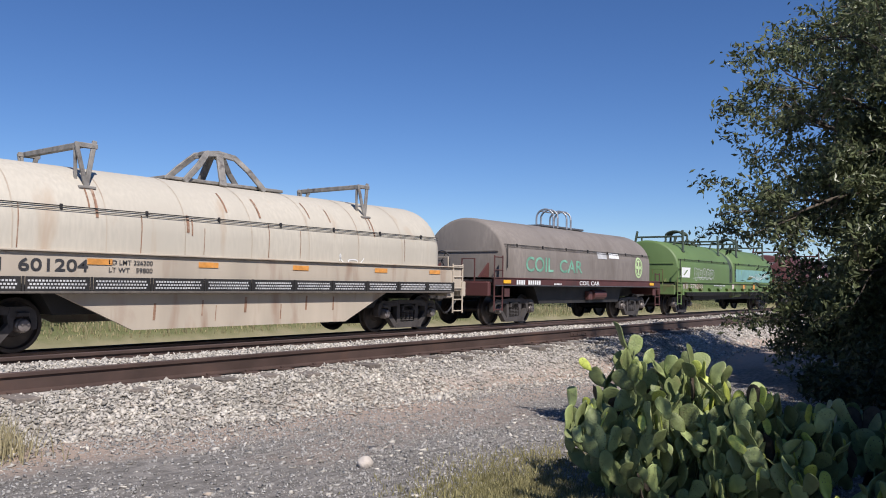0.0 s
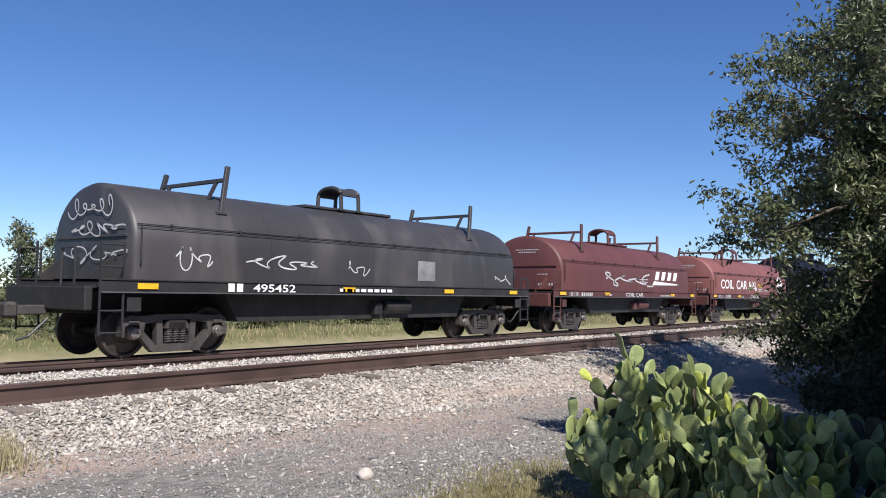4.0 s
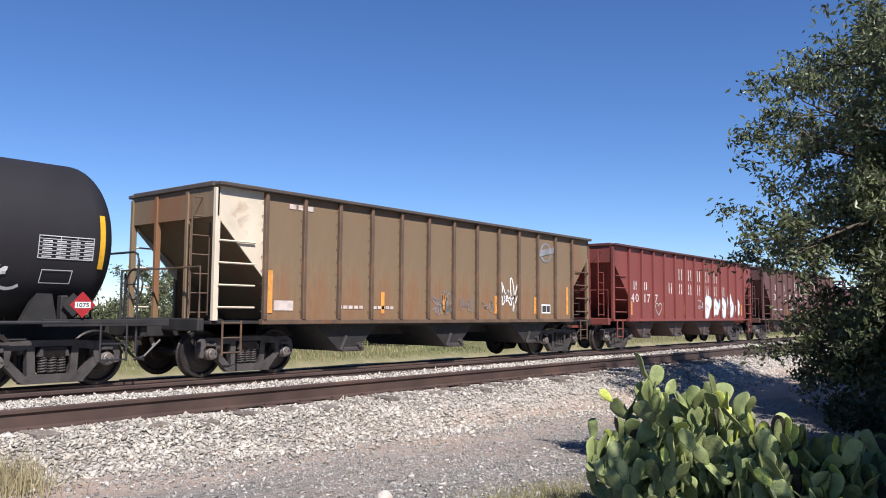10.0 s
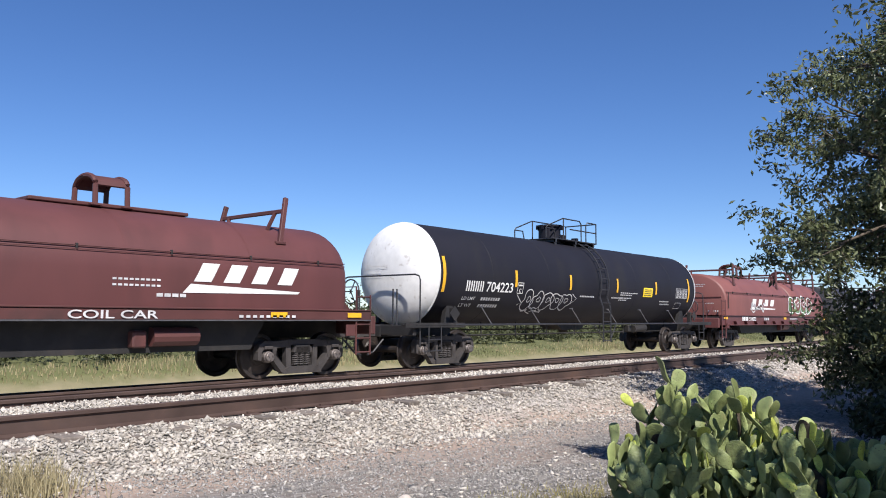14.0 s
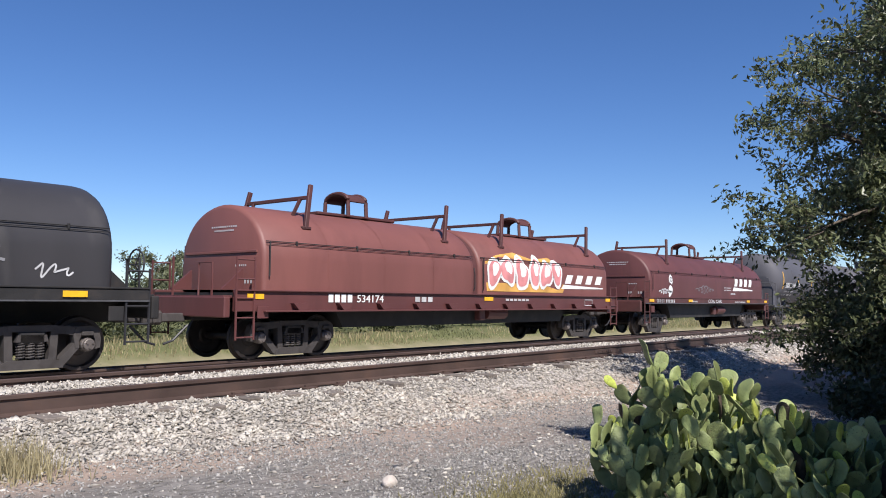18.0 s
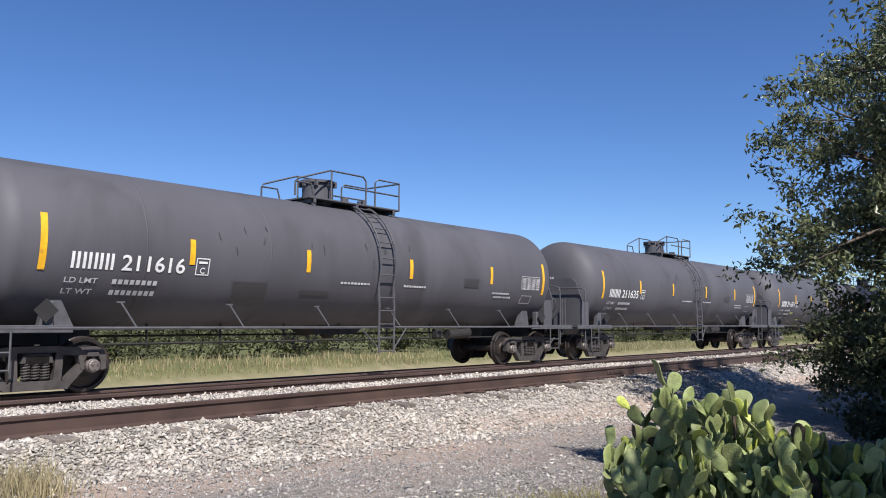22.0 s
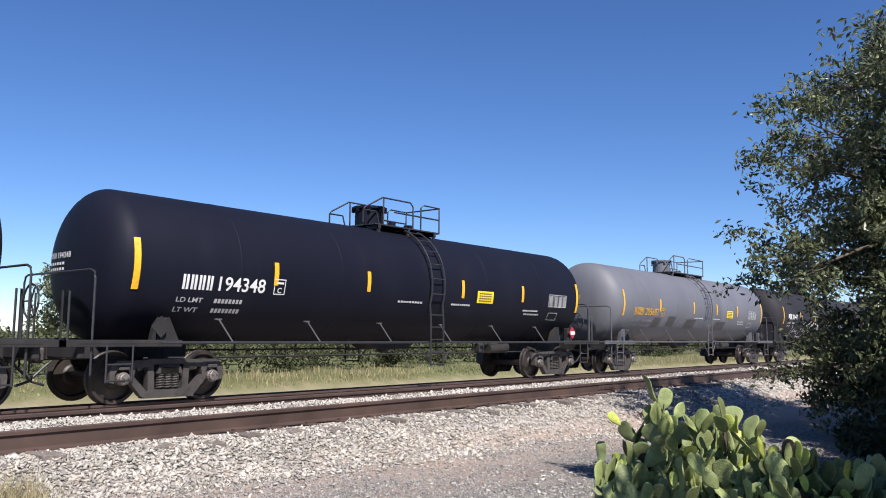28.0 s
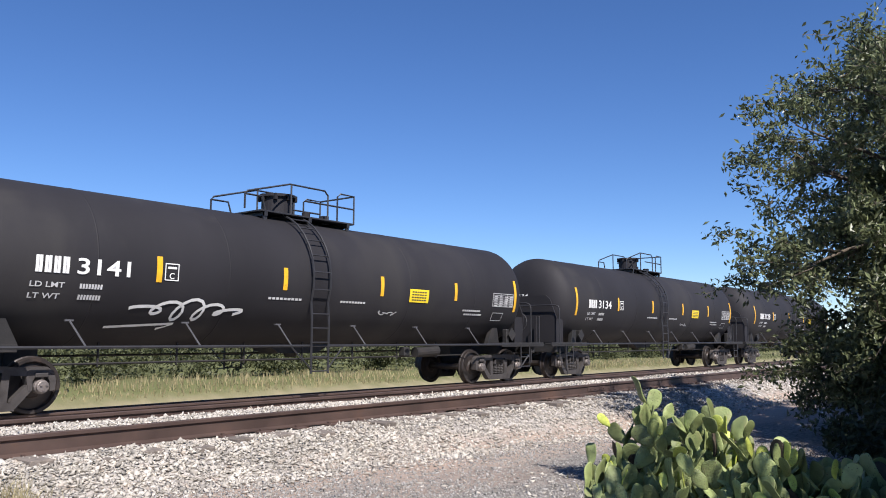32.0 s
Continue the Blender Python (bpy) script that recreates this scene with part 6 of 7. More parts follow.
BLACK_NUM = ("3147", "3141", "3134", "3128")
for k in range(4):
    def tags(car, surf, k=k):
        if k == 0:
            d, d2 = Decal(surf), Decal(surf)
            for j in range(3):
                d.bubble(-3.1 + j * 0.85, 1.72, 0.46, 0.48, R, 0.05)
            d.scrawl(-0.6, -0.2, 1.5, 2.1, R, 0.05, 2)
            d.make("graffiti", M_WHITE, car, "white outlined bubble graffiti")
            for j in range(4):
                d2.bubble(3.0 + j * 0.62, 1.62, 0.36, 0.4, R, 0.045)
            d2.scrawl(-5.4, -3.9, 1.5, 1.85, R, 0.05, 4).scrawl(0.9, 2.3, 1.4, 1.7, R, 0.04, 4)
            d2.make("graffiti", M_SPRAY, car)
        elif k == 1:
            Decal(surf).scrawl(-4.4, -2.2, 1.55, 1.95, R, 0.055, 5).stroke([(-4.9, 1.42), (-3.6, 1.5), (-3.9, 1.4)], 0.04).make("graffiti", M_WHITE, car, "white sprayed tag")
        if k:
            Decal(surf).scrawl(1.6, 2.2, 1.78, 1.88, R, 0.02, 4).make("graffiti", M_SPRAY, car)
    tank_car(445.2 + 17.9 * k, 8.9, 6.85, M_DULL, "matte black tank car with white numerals" + (" and bubble graffiti" if k == 0 else " and a sprayed tag" if k == 1 else ""), BLACK_NUM[k], num=(-6.3, -4.7),
             stripes=(-7.1, -4.15, -1.28, 1.62, 4.42, 7.2), ladder_x=-0.37 if k else 0.5, deck=(-1.75, 1.45) if k else (-1.2, 1.6), manway=-0.4 if k else -0.1, placard=2.6, table=(6.1, 7.1), extra=tags, up=0.22)


# ---- what moves ----
def motions():
    for car, centre in TRAIN:
        walk(car, [(t, pose(centre - SPEED * t, CAR_Y, 0)) for t in (0.0, 8.0, 16.0, 24.0, 32.0)])
    step = 1.0 / FPS
    for w, q, start in AXLES:
        # turns while in sight, from far down the line until past the camera
        a = max(0.0, math.floor((start - 62.0) / SPEED * FPS) / FPS)
        b = min(32.0, max(0.1, math.ceil((start + 3.0) / SPEED * FPS) / FPS))
        turn = math.degrees(SPEED * step / WHEEL_R)
        rows = [] if a == 0.0 else [(0.0, pose(q, 0, WHEEL_R))]
        n = round((b - a) * FPS)
        for k in range(n + 1):
            rows.append((a + k * step, pose(q, 0, WHEEL_R, 0, -turn * k, 0)))
        if b < 32.0:
            rows.append((32.0, pose(q, 0, WHEEL_R, 0, -turn * n, 0)))
        walk(w, rows)

# ---- ground sheet and tracks ----
def spread(a, b, fine, coarse):
    out, v = [], a
    while v < b:
        out.append(v)
        v += fine if -4 < v < 30 else coarse * (0.2 if -20 < v < 80 else 1)
    return out + [b]


gx = [-2500, -1200, -700, -450] + spread(-300, 300, 0.2, 12) + [450, 700, 1200, 2500]
gy = [-1500, -600, -200, -60, -25] + [-14 + i * 0.4 for i in range(36)] + [0.4 + i * 0.16 for i in range(115)] + [19 + i * 0.8 for i in range(24)] + [38 + i * 4 for i in range(20)] + [130, 200, 400, 900, 2500]
ground = grid_sheet("ground", gx, gy, ground_z, M_DIRT)
tagged(ground, "grey gravel and pinkish dirt ground beside the tracks", "ground", kind="structure")


def straight_rail(name, y, top, parent):
    bm = bmesh.new()
    k = 1.1 if top > 0.1 else 1.0
    poly = [(-0.075, 0), (0.075, 0), (0.075, 0.012), (0.012, 0.03), (0.012, 0.135), (0.036, 0.15), (0.036, 0.18), (0.03, 0.186), (-0.03, 0.186), (-0.036, 0.18), (-0.036, 0.15), (-0.012, 0.135), (-0.012, 0.03), (-0.075, 0.012)]
    n = len(poly)
    a = [bm.verts.new((-480, y + u, top + (v - 0.186) * k)) for u, v in poly]
    b = [bm.verts.new((560, y + u, top + (v - 0.186) * k)) for u, v in poly]
    for i in range(n):
        bm.faces.new((a[i], b[i], b[(i + 1) % n], a[(i + 1) % n]))
    bmesh.ops.recalc_face_normals(bm, faces=bm.faces)
    return part(name, bm, M_RAIL, parent)


RG = random.Random(5)
for name, ya, yb, top, label in (("railway_track", RAIL_A, RAIL_B, TOP_A, "empty rusty railway track on buried ties"), ("railway_track", RAIL_C, RAIL_D, TOP_C, "railway track under the moving train")):
    track = thing(name, label, "railway track", group="parallel tracks")
    track["kind"] = "structure"
    straight_rail("rail", ya, top, track)
    straight_rail("rail", yb, top if top else TOP_D, track)
    bm = bmesh.new()
    box(bm, (0, 0, 0), (0.22, 2.6, 0.17), 0.012)
    first = part("tie", bm, M_TIE, track)
    x = -6.0
    first.matrix_basis = pose(x, (ya + yb) / 2, top - 0.2 - 0.115)
    while x < 60:
        x += 0.56
        same_part(first, track, pose(x, (ya + yb) / 2 + RG.uniform(-0.09, 0.09), top - 0.2 - 0.115 + RG.uniform(-0.012, 0.008) + (0.016 if top else 0.0), RG.uniform(-1, 1), RG.uniform(-1, 1), RG.uniform(-2.5, 2.5)))
    if top == TOP_A:
        for x in (15.0,):      # rail joints with bolted bars
            bm = bmesh.new()
            box(bm, (x, ya - 0.02, top - 0.105), (0.75, 0.016, 0.085), 0.006)
            for k in range(4):
                cyl(bm, (x - 0.27 + k * 0.18, ya - 0.03, top - 0.105), (x - 0.27 + k * 0.18, ya - 0.045, top - 0.105), 0.014, 6)
            box(bm, (x + 0.005, ya - 0.003, top - 0.018), (0.012, 0.078, 0.04))
            part("joint_bar", bm, M_RAIL, track)
        bm = bmesh.new()
        box(bm, (0, 0, 0), (0.2, 0.36, 0.02), 0.004)
        for s in (-1, 1):
            box(bm, (0.05 * s, s * 0.1, 0.02), (0.03, 0.04, 0.03))
        plate = part("tie_plate", bm, M_RAIL, track)
        plate.matrix_basis = pose(0.16, ya, top - 0.212)
        for k in range(1, 60):
            same_part(plate, track, pose(0.16 + k * 0.56, ya, top - 0.212))


# ---- scattered stones, joined ----
def stone_kinds(seed, n):
    """Angular chips: hulls of a few points."""
    out, r = [], random.Random(seed)
    for _ in range(n):
        bm = bmesh.new()
        sx, sy, sz = r.uniform(0.9, 1.5), r.uniform(0.6, 1.0), r.uniform(0.28, 0.6)
        for k in range(8):
            p = Vector((r.gauss(0, 1), r.gauss(0, 1), r.gauss(0, 1))).normalized() * r.uniform(0.85, 1.1)
            bm.verts.new((p.x * sx, p.y * sy, p.z * sz))
        h = bmesh.ops.convex_hull(bm, input=bm.verts)
        bmesh.ops.delete(bm, geom=list({g for g in h["geom_interior"] + h["geom_unused"] if isinstance(g, bmesh.types.BMVert)}), context="VERTS")
        bmesh.ops.triangulate(bm, faces=bm.faces)
        bmesh.ops.recalc_face_normals(bm, faces=bm.faces)
        bm.verts.index_update()
        bm.verts.ensure_lookup_table()
        out.append((np.array([v.co for v in bm.verts]), np.array([[v.index for v in f.verts] for f in bm.faces])))
        bm.free()
    return out


def strew(name, kinds, places, sizes, material, seed, flat=0.0, smooth=False):
    """One mesh of many small solids, each turned at random."""
    rs = np.random.RandomState(seed)
    n = len(places)
    q = rs.normal(size=(n, 4))
    if flat:
        q[:, 1:3] *= 1 - flat
    q /= np.linalg.norm(q, axis=1)[:, None]
    w, x, y, z = q.T
    rot = np.stack([np.stack([1 - 2 * (y * y + z * z), 2 * (x * y - z * w), 2 * (x * z + y * w)], 1), np.stack([2 * (x * y + z * w), 1 - 2 * (x * x + z * z), 2 * (y * z - x * w)], 1),
                    np.stack([2 * (x * z - y * w), 2 * (y * z + x * w), 1 - 2 * (x * x + y * y)], 1)], 1)
    pick = rs.randint(0, len(kinds), n)
    vs, fs, base = [], [], 0
    for k, (v, f) in enumerate(kinds):
        idx = np.nonzero(pick == k)[0]
        if not len(idx):
            continue
        p = np.einsum("nij,vj->nvi", rot[idx], v) * sizes[idx][:, None, None] + places[idx][:, None, :]
        vs.append(p.reshape(-1, 3))
        fs.append((f[None] + (base + np.arange(len(idx)) * len(v))[:, None, None]).reshape(-1, f.shape[1]))
        base += len(idx) * len(v)
    vs, fs = np.concatenate(vs), np.concatenate(fs)
    me = bpy.data.meshes.new(name)
    me.vertices.add(len(vs))
    me.vertices.foreach_set("co", vs.astype(np.float32).ravel())
    k = fs.shape[1]
    me.loops.add(fs.size)
    me.loops.foreach_set("vertex_index", fs.astype(np.int32).ravel())
    me.polygons.add(len(fs))
    me.polygons.foreach_set("loop_start", np.arange(0, fs.size, k, dtype=np.int32))
    me.update(calc_edges=True)
    me.materials.append(material)
    if smooth:
        me.shade_smooth()
    return new(name, me)


M_BALLAST = mat("crushed_limestone", (0.40, 0.37, 0.325), 0.9, vary=0.22, scale=1.2, bump=0.3, bscale=60, stain=(0.33, 0.26, 0.20), stain_amt=0.4, stain_scale=7, island=0.4, spec=0.2)
M_PEBBLE = mat("grey_pebbles", (0.28, 0.268, 0.25), 0.92, vary=0.2, scale=8, island=0.4, spec=0.2)
rs = np.random.RandomState(11)


def toe_y(x):
    return 7.05 - 0.055 * np.clip(x, 0, 14)


def on_ground(xy, lift):
    return np.array([(x, y, ground_z(x, y) + l) for (x, y), l in zip(xy, lift)])


pts = []
for x0, x1, per in ((0.5, 9, 1250), (9, 18, 560), (18, 36, 170), (36, 70, 50)):
    for kind in range(2):
        area = (x1 - x0) * 1.7
        n = int(area * per)
        x = rs.uniform(x0, x1, n)
        if kind == 0:      # shoulder in front of the near rail, thinning out past its toe
            t = toe_y(x)
            y = t - 0.25 + (RAIL_A - 0.15 - t + 0.25) * rs.uniform(0, 1, n) ** 0.8
            y = np.where(rs.uniform(0, 1, n) < 0.06, t - np.abs(rs.normal(0, 0.35, n)), y)
            keep = np.ones(n, bool)
        else:              # between the rails of the empty track and past it
            y = rs.uniform(RAIL_A + 0.06, 9.75, n)
            keep = np.abs(y - RAIL_B) > 0.05
        pts.append(np.stack([x, y], 1)[keep])
pts = np.concatenate(pts)
far = np.clip((pts[:, 0] - 12) / 30, 0, 1)
size = (0.017 + 0.034 * rs.uniform(0, 1, len(pts)) ** 2.0) * (1 + far * 1.0)
lift = rs.uniform(-0.008, 0.022, len(pts))
ballast = strew("ballast", stone_kinds(3, 8), on_ground(pts, lift), size, M_BALLAST, 3, 0.72)
tagged(ballast, "pale crushed limestone track ballast", "ballast", kind="stuff")

n = 150000
x = rs.uniform(0.8, 13, n)
y = rs.uniform(1.2, 7.0, n)
clump = np.array([noise.noise((a * 0.5, b * 0.5, 9.0)) for a, b in zip(x, y)])
keep = (y < toe_y(x) + 0.1) & (rs.uniform(-0.5, 0.5, n) < clump + 0.22)
pts = np.stack([x, y], 1)[keep]
size = 0.006 + 0.02 * rs.uniform(0, 1, len(pts)) ** 3
pebbles = strew("pebbles", stone_kinds(5, 6), on_ground(pts, size * 0.1), size, M_PEBBLE, 5, 0.5)
tagged(pebbles, "loose grey gravel on the dirt path", "gravel", kind="stuff")

n = 520
x, y = rs.uniform(1.8, 8.5, n), rs.uniform(2.6, 6.6, n)
pts = np.stack([x, y], 1)[y < toe_y(x) + 0.1]
size = 0.02 + 0.032 * rs.uniform(0, 1, len(pts)) ** 2.5
chips = strew("stone_chips", stone_kinds(8, 6), on_ground(pts, size * 0.12), size, M_BALLAST, 9, 0.93)
tagged(chips, "scattered flat pale stone chips on the gravel", "gravel", kind="stuff")

M_STONE = mat("pale_round_stone", (0.52, 0.46, 0.4), 0.85, vary=0.12, scale=14, bump=0.3, bscale=60)
bm = bmesh.new()
bmesh.ops.create_icosphere(bm, subdivisions=3, radius=1)
for v in bm.verts:
    k = 1 + 0.12 * noise.noise(v.co * 1.3)
    v.co = Vector((v.co.x * 0.085 * k, v.co.y * 0.06 * k, v.co.z * 0.055 * k))
stone = part("stone", bm, M_STONE, None, smooth=True)
stone.matrix_basis = pose(4.62, 4.33, ground_z(4.62, 4.33) + 0.03, 0, 0, 30)
tagged(stone, "pale rounded fist-sized stone lying on gravel", "stone")


# ---- grass ----
def blades(name, xy, heights, material, seed, lean=0.35, width=0.006, segs=1):
    rs = np.random.RandomState(seed)
    v, f = [], []
    for (x, y), h in zip(xy, heights):
        z = ground_z(x, y) - 0.01
        a, l = rs.uniform(0, 6.283), rs.uniform(0.05, lean) * h
        b = rs.uniform(0, 6.283)
        dx, dy = math.cos(b) * width, math.sin(b) * width
        n = len(v)
        v += [(x - dx, y - dy, z), (x + dx, y + dy, z), (x + math.cos(a) * l * 0.4 + dx * 0.7, y + math.sin(a) * l * 0.4 + dy * 0.7, z + h * 0.6),
              (x + math.cos(a) * l * 0.4 - dx * 0.7, y + math.sin(a) * l * 0.4 - dy * 0.7, z + h * 0.6), (x + math.cos(a) * l, y + math.sin(a) * l, z + h)]
        f += [(n, n + 1, n + 2, n + 3), (n + 3, n + 2, n + 4)]
    me = bpy.data.meshes.new(name)
    me.from_pydata(v, [], f)
    me.materials.append(material)
    return new(name, me)


def leafy(name, col, rough=0.5, island=0.35, trans=0.35, vary=0.2):
    m = mat(name, col, rough, vary=vary, scale=1.5, island=island, spec=0.35)
    n, k = m.node_tree.nodes, m.node_tree.links
    b = n["Principled BSDF"]
    src = b.inputs["Base Color"].links[0].from_socket
    tr = n.new("ShaderNodeBsdfTranslucent")
    mx = n.new("ShaderNodeMixShader")
    mx.inputs["Fac"].default_value = trans
    k.new(src, tr.inputs["Color"])
    k.new(b.outputs["BSDF"], mx.inputs[1])
    k.new(tr.outputs["BSDF"], mx.inputs[2])
    k.new(mx.outputs["Shader"], n["Material Output"].inputs["Surface"])
    return m


M_GRASS = leafy("short_dry_grass", (0.25, 0.225, 0.105), 0.7, 0.4, 0.25)
M_STRAW = leafy("straw_grass", (0.34, 0.295, 0.17), 0.7, 0.3, 0.3)
M_WEED = leafy("green_weeds", (0.16, 0.165, 0.08), 0.6, 0.4, 0.3)
M_BUSH = leafy("bush_leaves", (0.082, 0.092, 0.042), 0.55, 0.45, 0.3)
M_LEAF = leafy("tree_leaves", (0.125, 0.145, 0.07), 0.36, 0.5, 0.28)
M_SCRUB = leafy("pale_scrub_leaves", (0.15, 0.165, 0.09), 0.5, 0.4, 0.3)
M_BARK = mat("tree_bark", (0.10, 0.08, 0.06), 0.9, vary=0.3, scale=6, bump=0.6, bscale=30, stretch=(1, 1, 0.3))

n = 15000
xy = np.stack([rs.normal(0, 1, n), rs.normal(0, 1, n)], 1)
patch = np.concatenate([xy[:7500] * (0.36, 0.3) + (4.62, 2.95), xy[7500:10500] * (0.5, 0.3) + (5.5, 3.35), xy[10500:13000] * (0.8, 0.35) + (8.6, 3.3), xy[13000:] * (0.7, 0.4) + (10.5, 3.9)])
keep = patch[:, 1] < 4.6
patch = patch[keep]
tagged(blades("short_grass", patch, rs.uniform(0.02, 0.075, len(patch)), M_GRASS, 2, 0.8, 0.004), "short half-dry grass beside the cactus", "grass", kind="stuff")
xy = np.stack([rs.normal(0, 0.16, 700), rs.normal(0, 0.2, 700)], 1) + (2.72, 6.55)
tagged(blades("dry_tuft", xy, rs.uniform(0.08, 0.34, len(xy)), M_STRAW, 4, 0.6, 0.004), "dry straw-coloured weed tuft at the ballast edge", "weed", kind="stuff")

# beyond the train: straw grass, weeds, bushes and small trees
n = 12000
x = rs.uniform(0, 95, n) ** 1.0
y = 19.5 + np.abs(rs.normal(0, 0.9, n))
straw = np.array([noise.noise((a * 0.16 + 2.2, b * 0.05, 4.4)) for a, b in zip(x, y)])
m1 = straw > -0.04
xy = np.stack([x, y], 1)
h = rs.uniform(0.03, 0.13, n) * (1 + 1.2 * np.clip(straw * 3, 0, 1))
tagged(blades("straw_grass", xy[m1], h[m1], M_STRAW, 6, 0.5, 0.014), "tall straw-coloured dry grass beyond the tracks", "grass", kind="stuff")
tagged(blades("green_weeds", xy[~m1], h[~m1] * 0.9, M_WEED, 7, 0.6, 0.018), "green weeds beyond the tracks", "weeds", kind="stuff")


def leaf_cloud(seed, centres, radii, per, size):
    """Small folded leaves strewn through ragged balls; arrays of points and faces."""
    rs = np.random.RandomState(seed)
    v, f = [], []
    for c, r in zip(centres, radii):
        for _ in range(per):
            d = rs.normal(size=3)
            d /= np.linalg.norm(d)
            p = np.array(c) + d * r * rs.uniform(0.35, 1.0) ** 0.6 * np.array((1, 1, 0.9))
            a, b = rs.normal(size=3), rs.normal(size=3)
            a /= np.linalg.norm(a)
            b -= a * (a @ b)
            b /= np.linalg.norm(b)
            s = size * rs.uniform(0.6, 1.3)
            n = len(v)
            v += [p - a * s, p + b * s * 0.42, p + a * s, p - b * s * 0.42]
            f.append((n, n + 1, n + 2, n + 3))
    return v, f


def mesh_of(name, v, f, material):
    me = bpy.data.meshes.new(name)
    me.from_pydata([tuple(p) for p in v], [], f)
    me.materials.append(material)
    return me


RB = random.Random(21)
v, f = [], []
for k in range(150):
    x = 2 + 110 * (k + RB.random()) / 150
    y = RB.uniform(20.6, 24.5) + x * 0.03
    big = RB.uniform(0.55, 1.25)
    cs = [(x + RB.gauss(0, big * 0.6), y + RB.gauss(0, 0.5), ground_z(x, y) + RB.uniform(0.2, big * 0.9)) for _ in range(5)]
    a, b = leaf_cloud(100 + k, cs, [big * RB.uniform(0.4, 0.7) for _ in cs], 110, 0.085)
    f += [tuple(i + len(v) for i in q) for q in b]
    v += a
tagged(new("thicket", mesh_of("thicket", v, f, M_BUSH)), "low dark green brush beyond the tracks", "brush", kind="stuff")
v, f = [], []
for k in range(60):
    x = RB.uniform(-10, 260)
    y = RB.uniform(60, 110)
    big = RB.uniform(1.5, 2.6)
    cs = [(x + RB.gauss(0, big), y + RB.gauss(0, 1.0), ground_z(x, y) + RB.uniform(0.5, big * 1.3)) for _ in range(6)]
    a, b = leaf_cloud(300 + k, cs, [big * RB.uniform(0.5, 0.8) for _ in cs], 60, 0.32)
    f += [tuple(i + len(v) for i in q) for q in b]
    v += a
tagged(new("far_woods", mesh_of("far_woods", v, f, M_BUSH)), "distant scrub woods on the horizon", "woods", kind="stuff")


# ---- trees ----
def branch_path(rnd, p, d, length, n, droop):
    pts = [Vector(p)]
    d = Vector(d).normalized()
    for k in range(n):
        d = (d + Vector((rnd.gauss(0, 0.16), rnd.gauss(0, 0.16), rnd.gauss(0, 0.12) - droop))).normalized()
        pts.append(pts[-1] + d * length / n)
    return pts, d


def limb_mesh(bm, pts, r0, r1, n=6):
    rings = []
    for i, p in enumerate(pts):
        d = (pts[min(i + 1, len(pts) - 1)] - pts[max(i - 1, 0)]).normalized()
        a = d.cross(Vector((0.3, 0.2, 1)) if abs(d.z) < 0.9 else Vector((1, 0, 0))).normalized()
        b = d.cross(a)
        r = r0 + (r1 - r0) * i / (len(pts) - 1)
        rings.append([bm.verts.new(p + (a * math.cos(2 * math.pi * k / n) + b * math.sin(2 * math.pi * k / n)) * r) for k in range(n)])
    for u, w in zip(rings, rings[1:]):
        for k in range(n):
            bm.faces.new((u[k], u[(k + 1) % n], w[(k + 1) % n], w[k]))


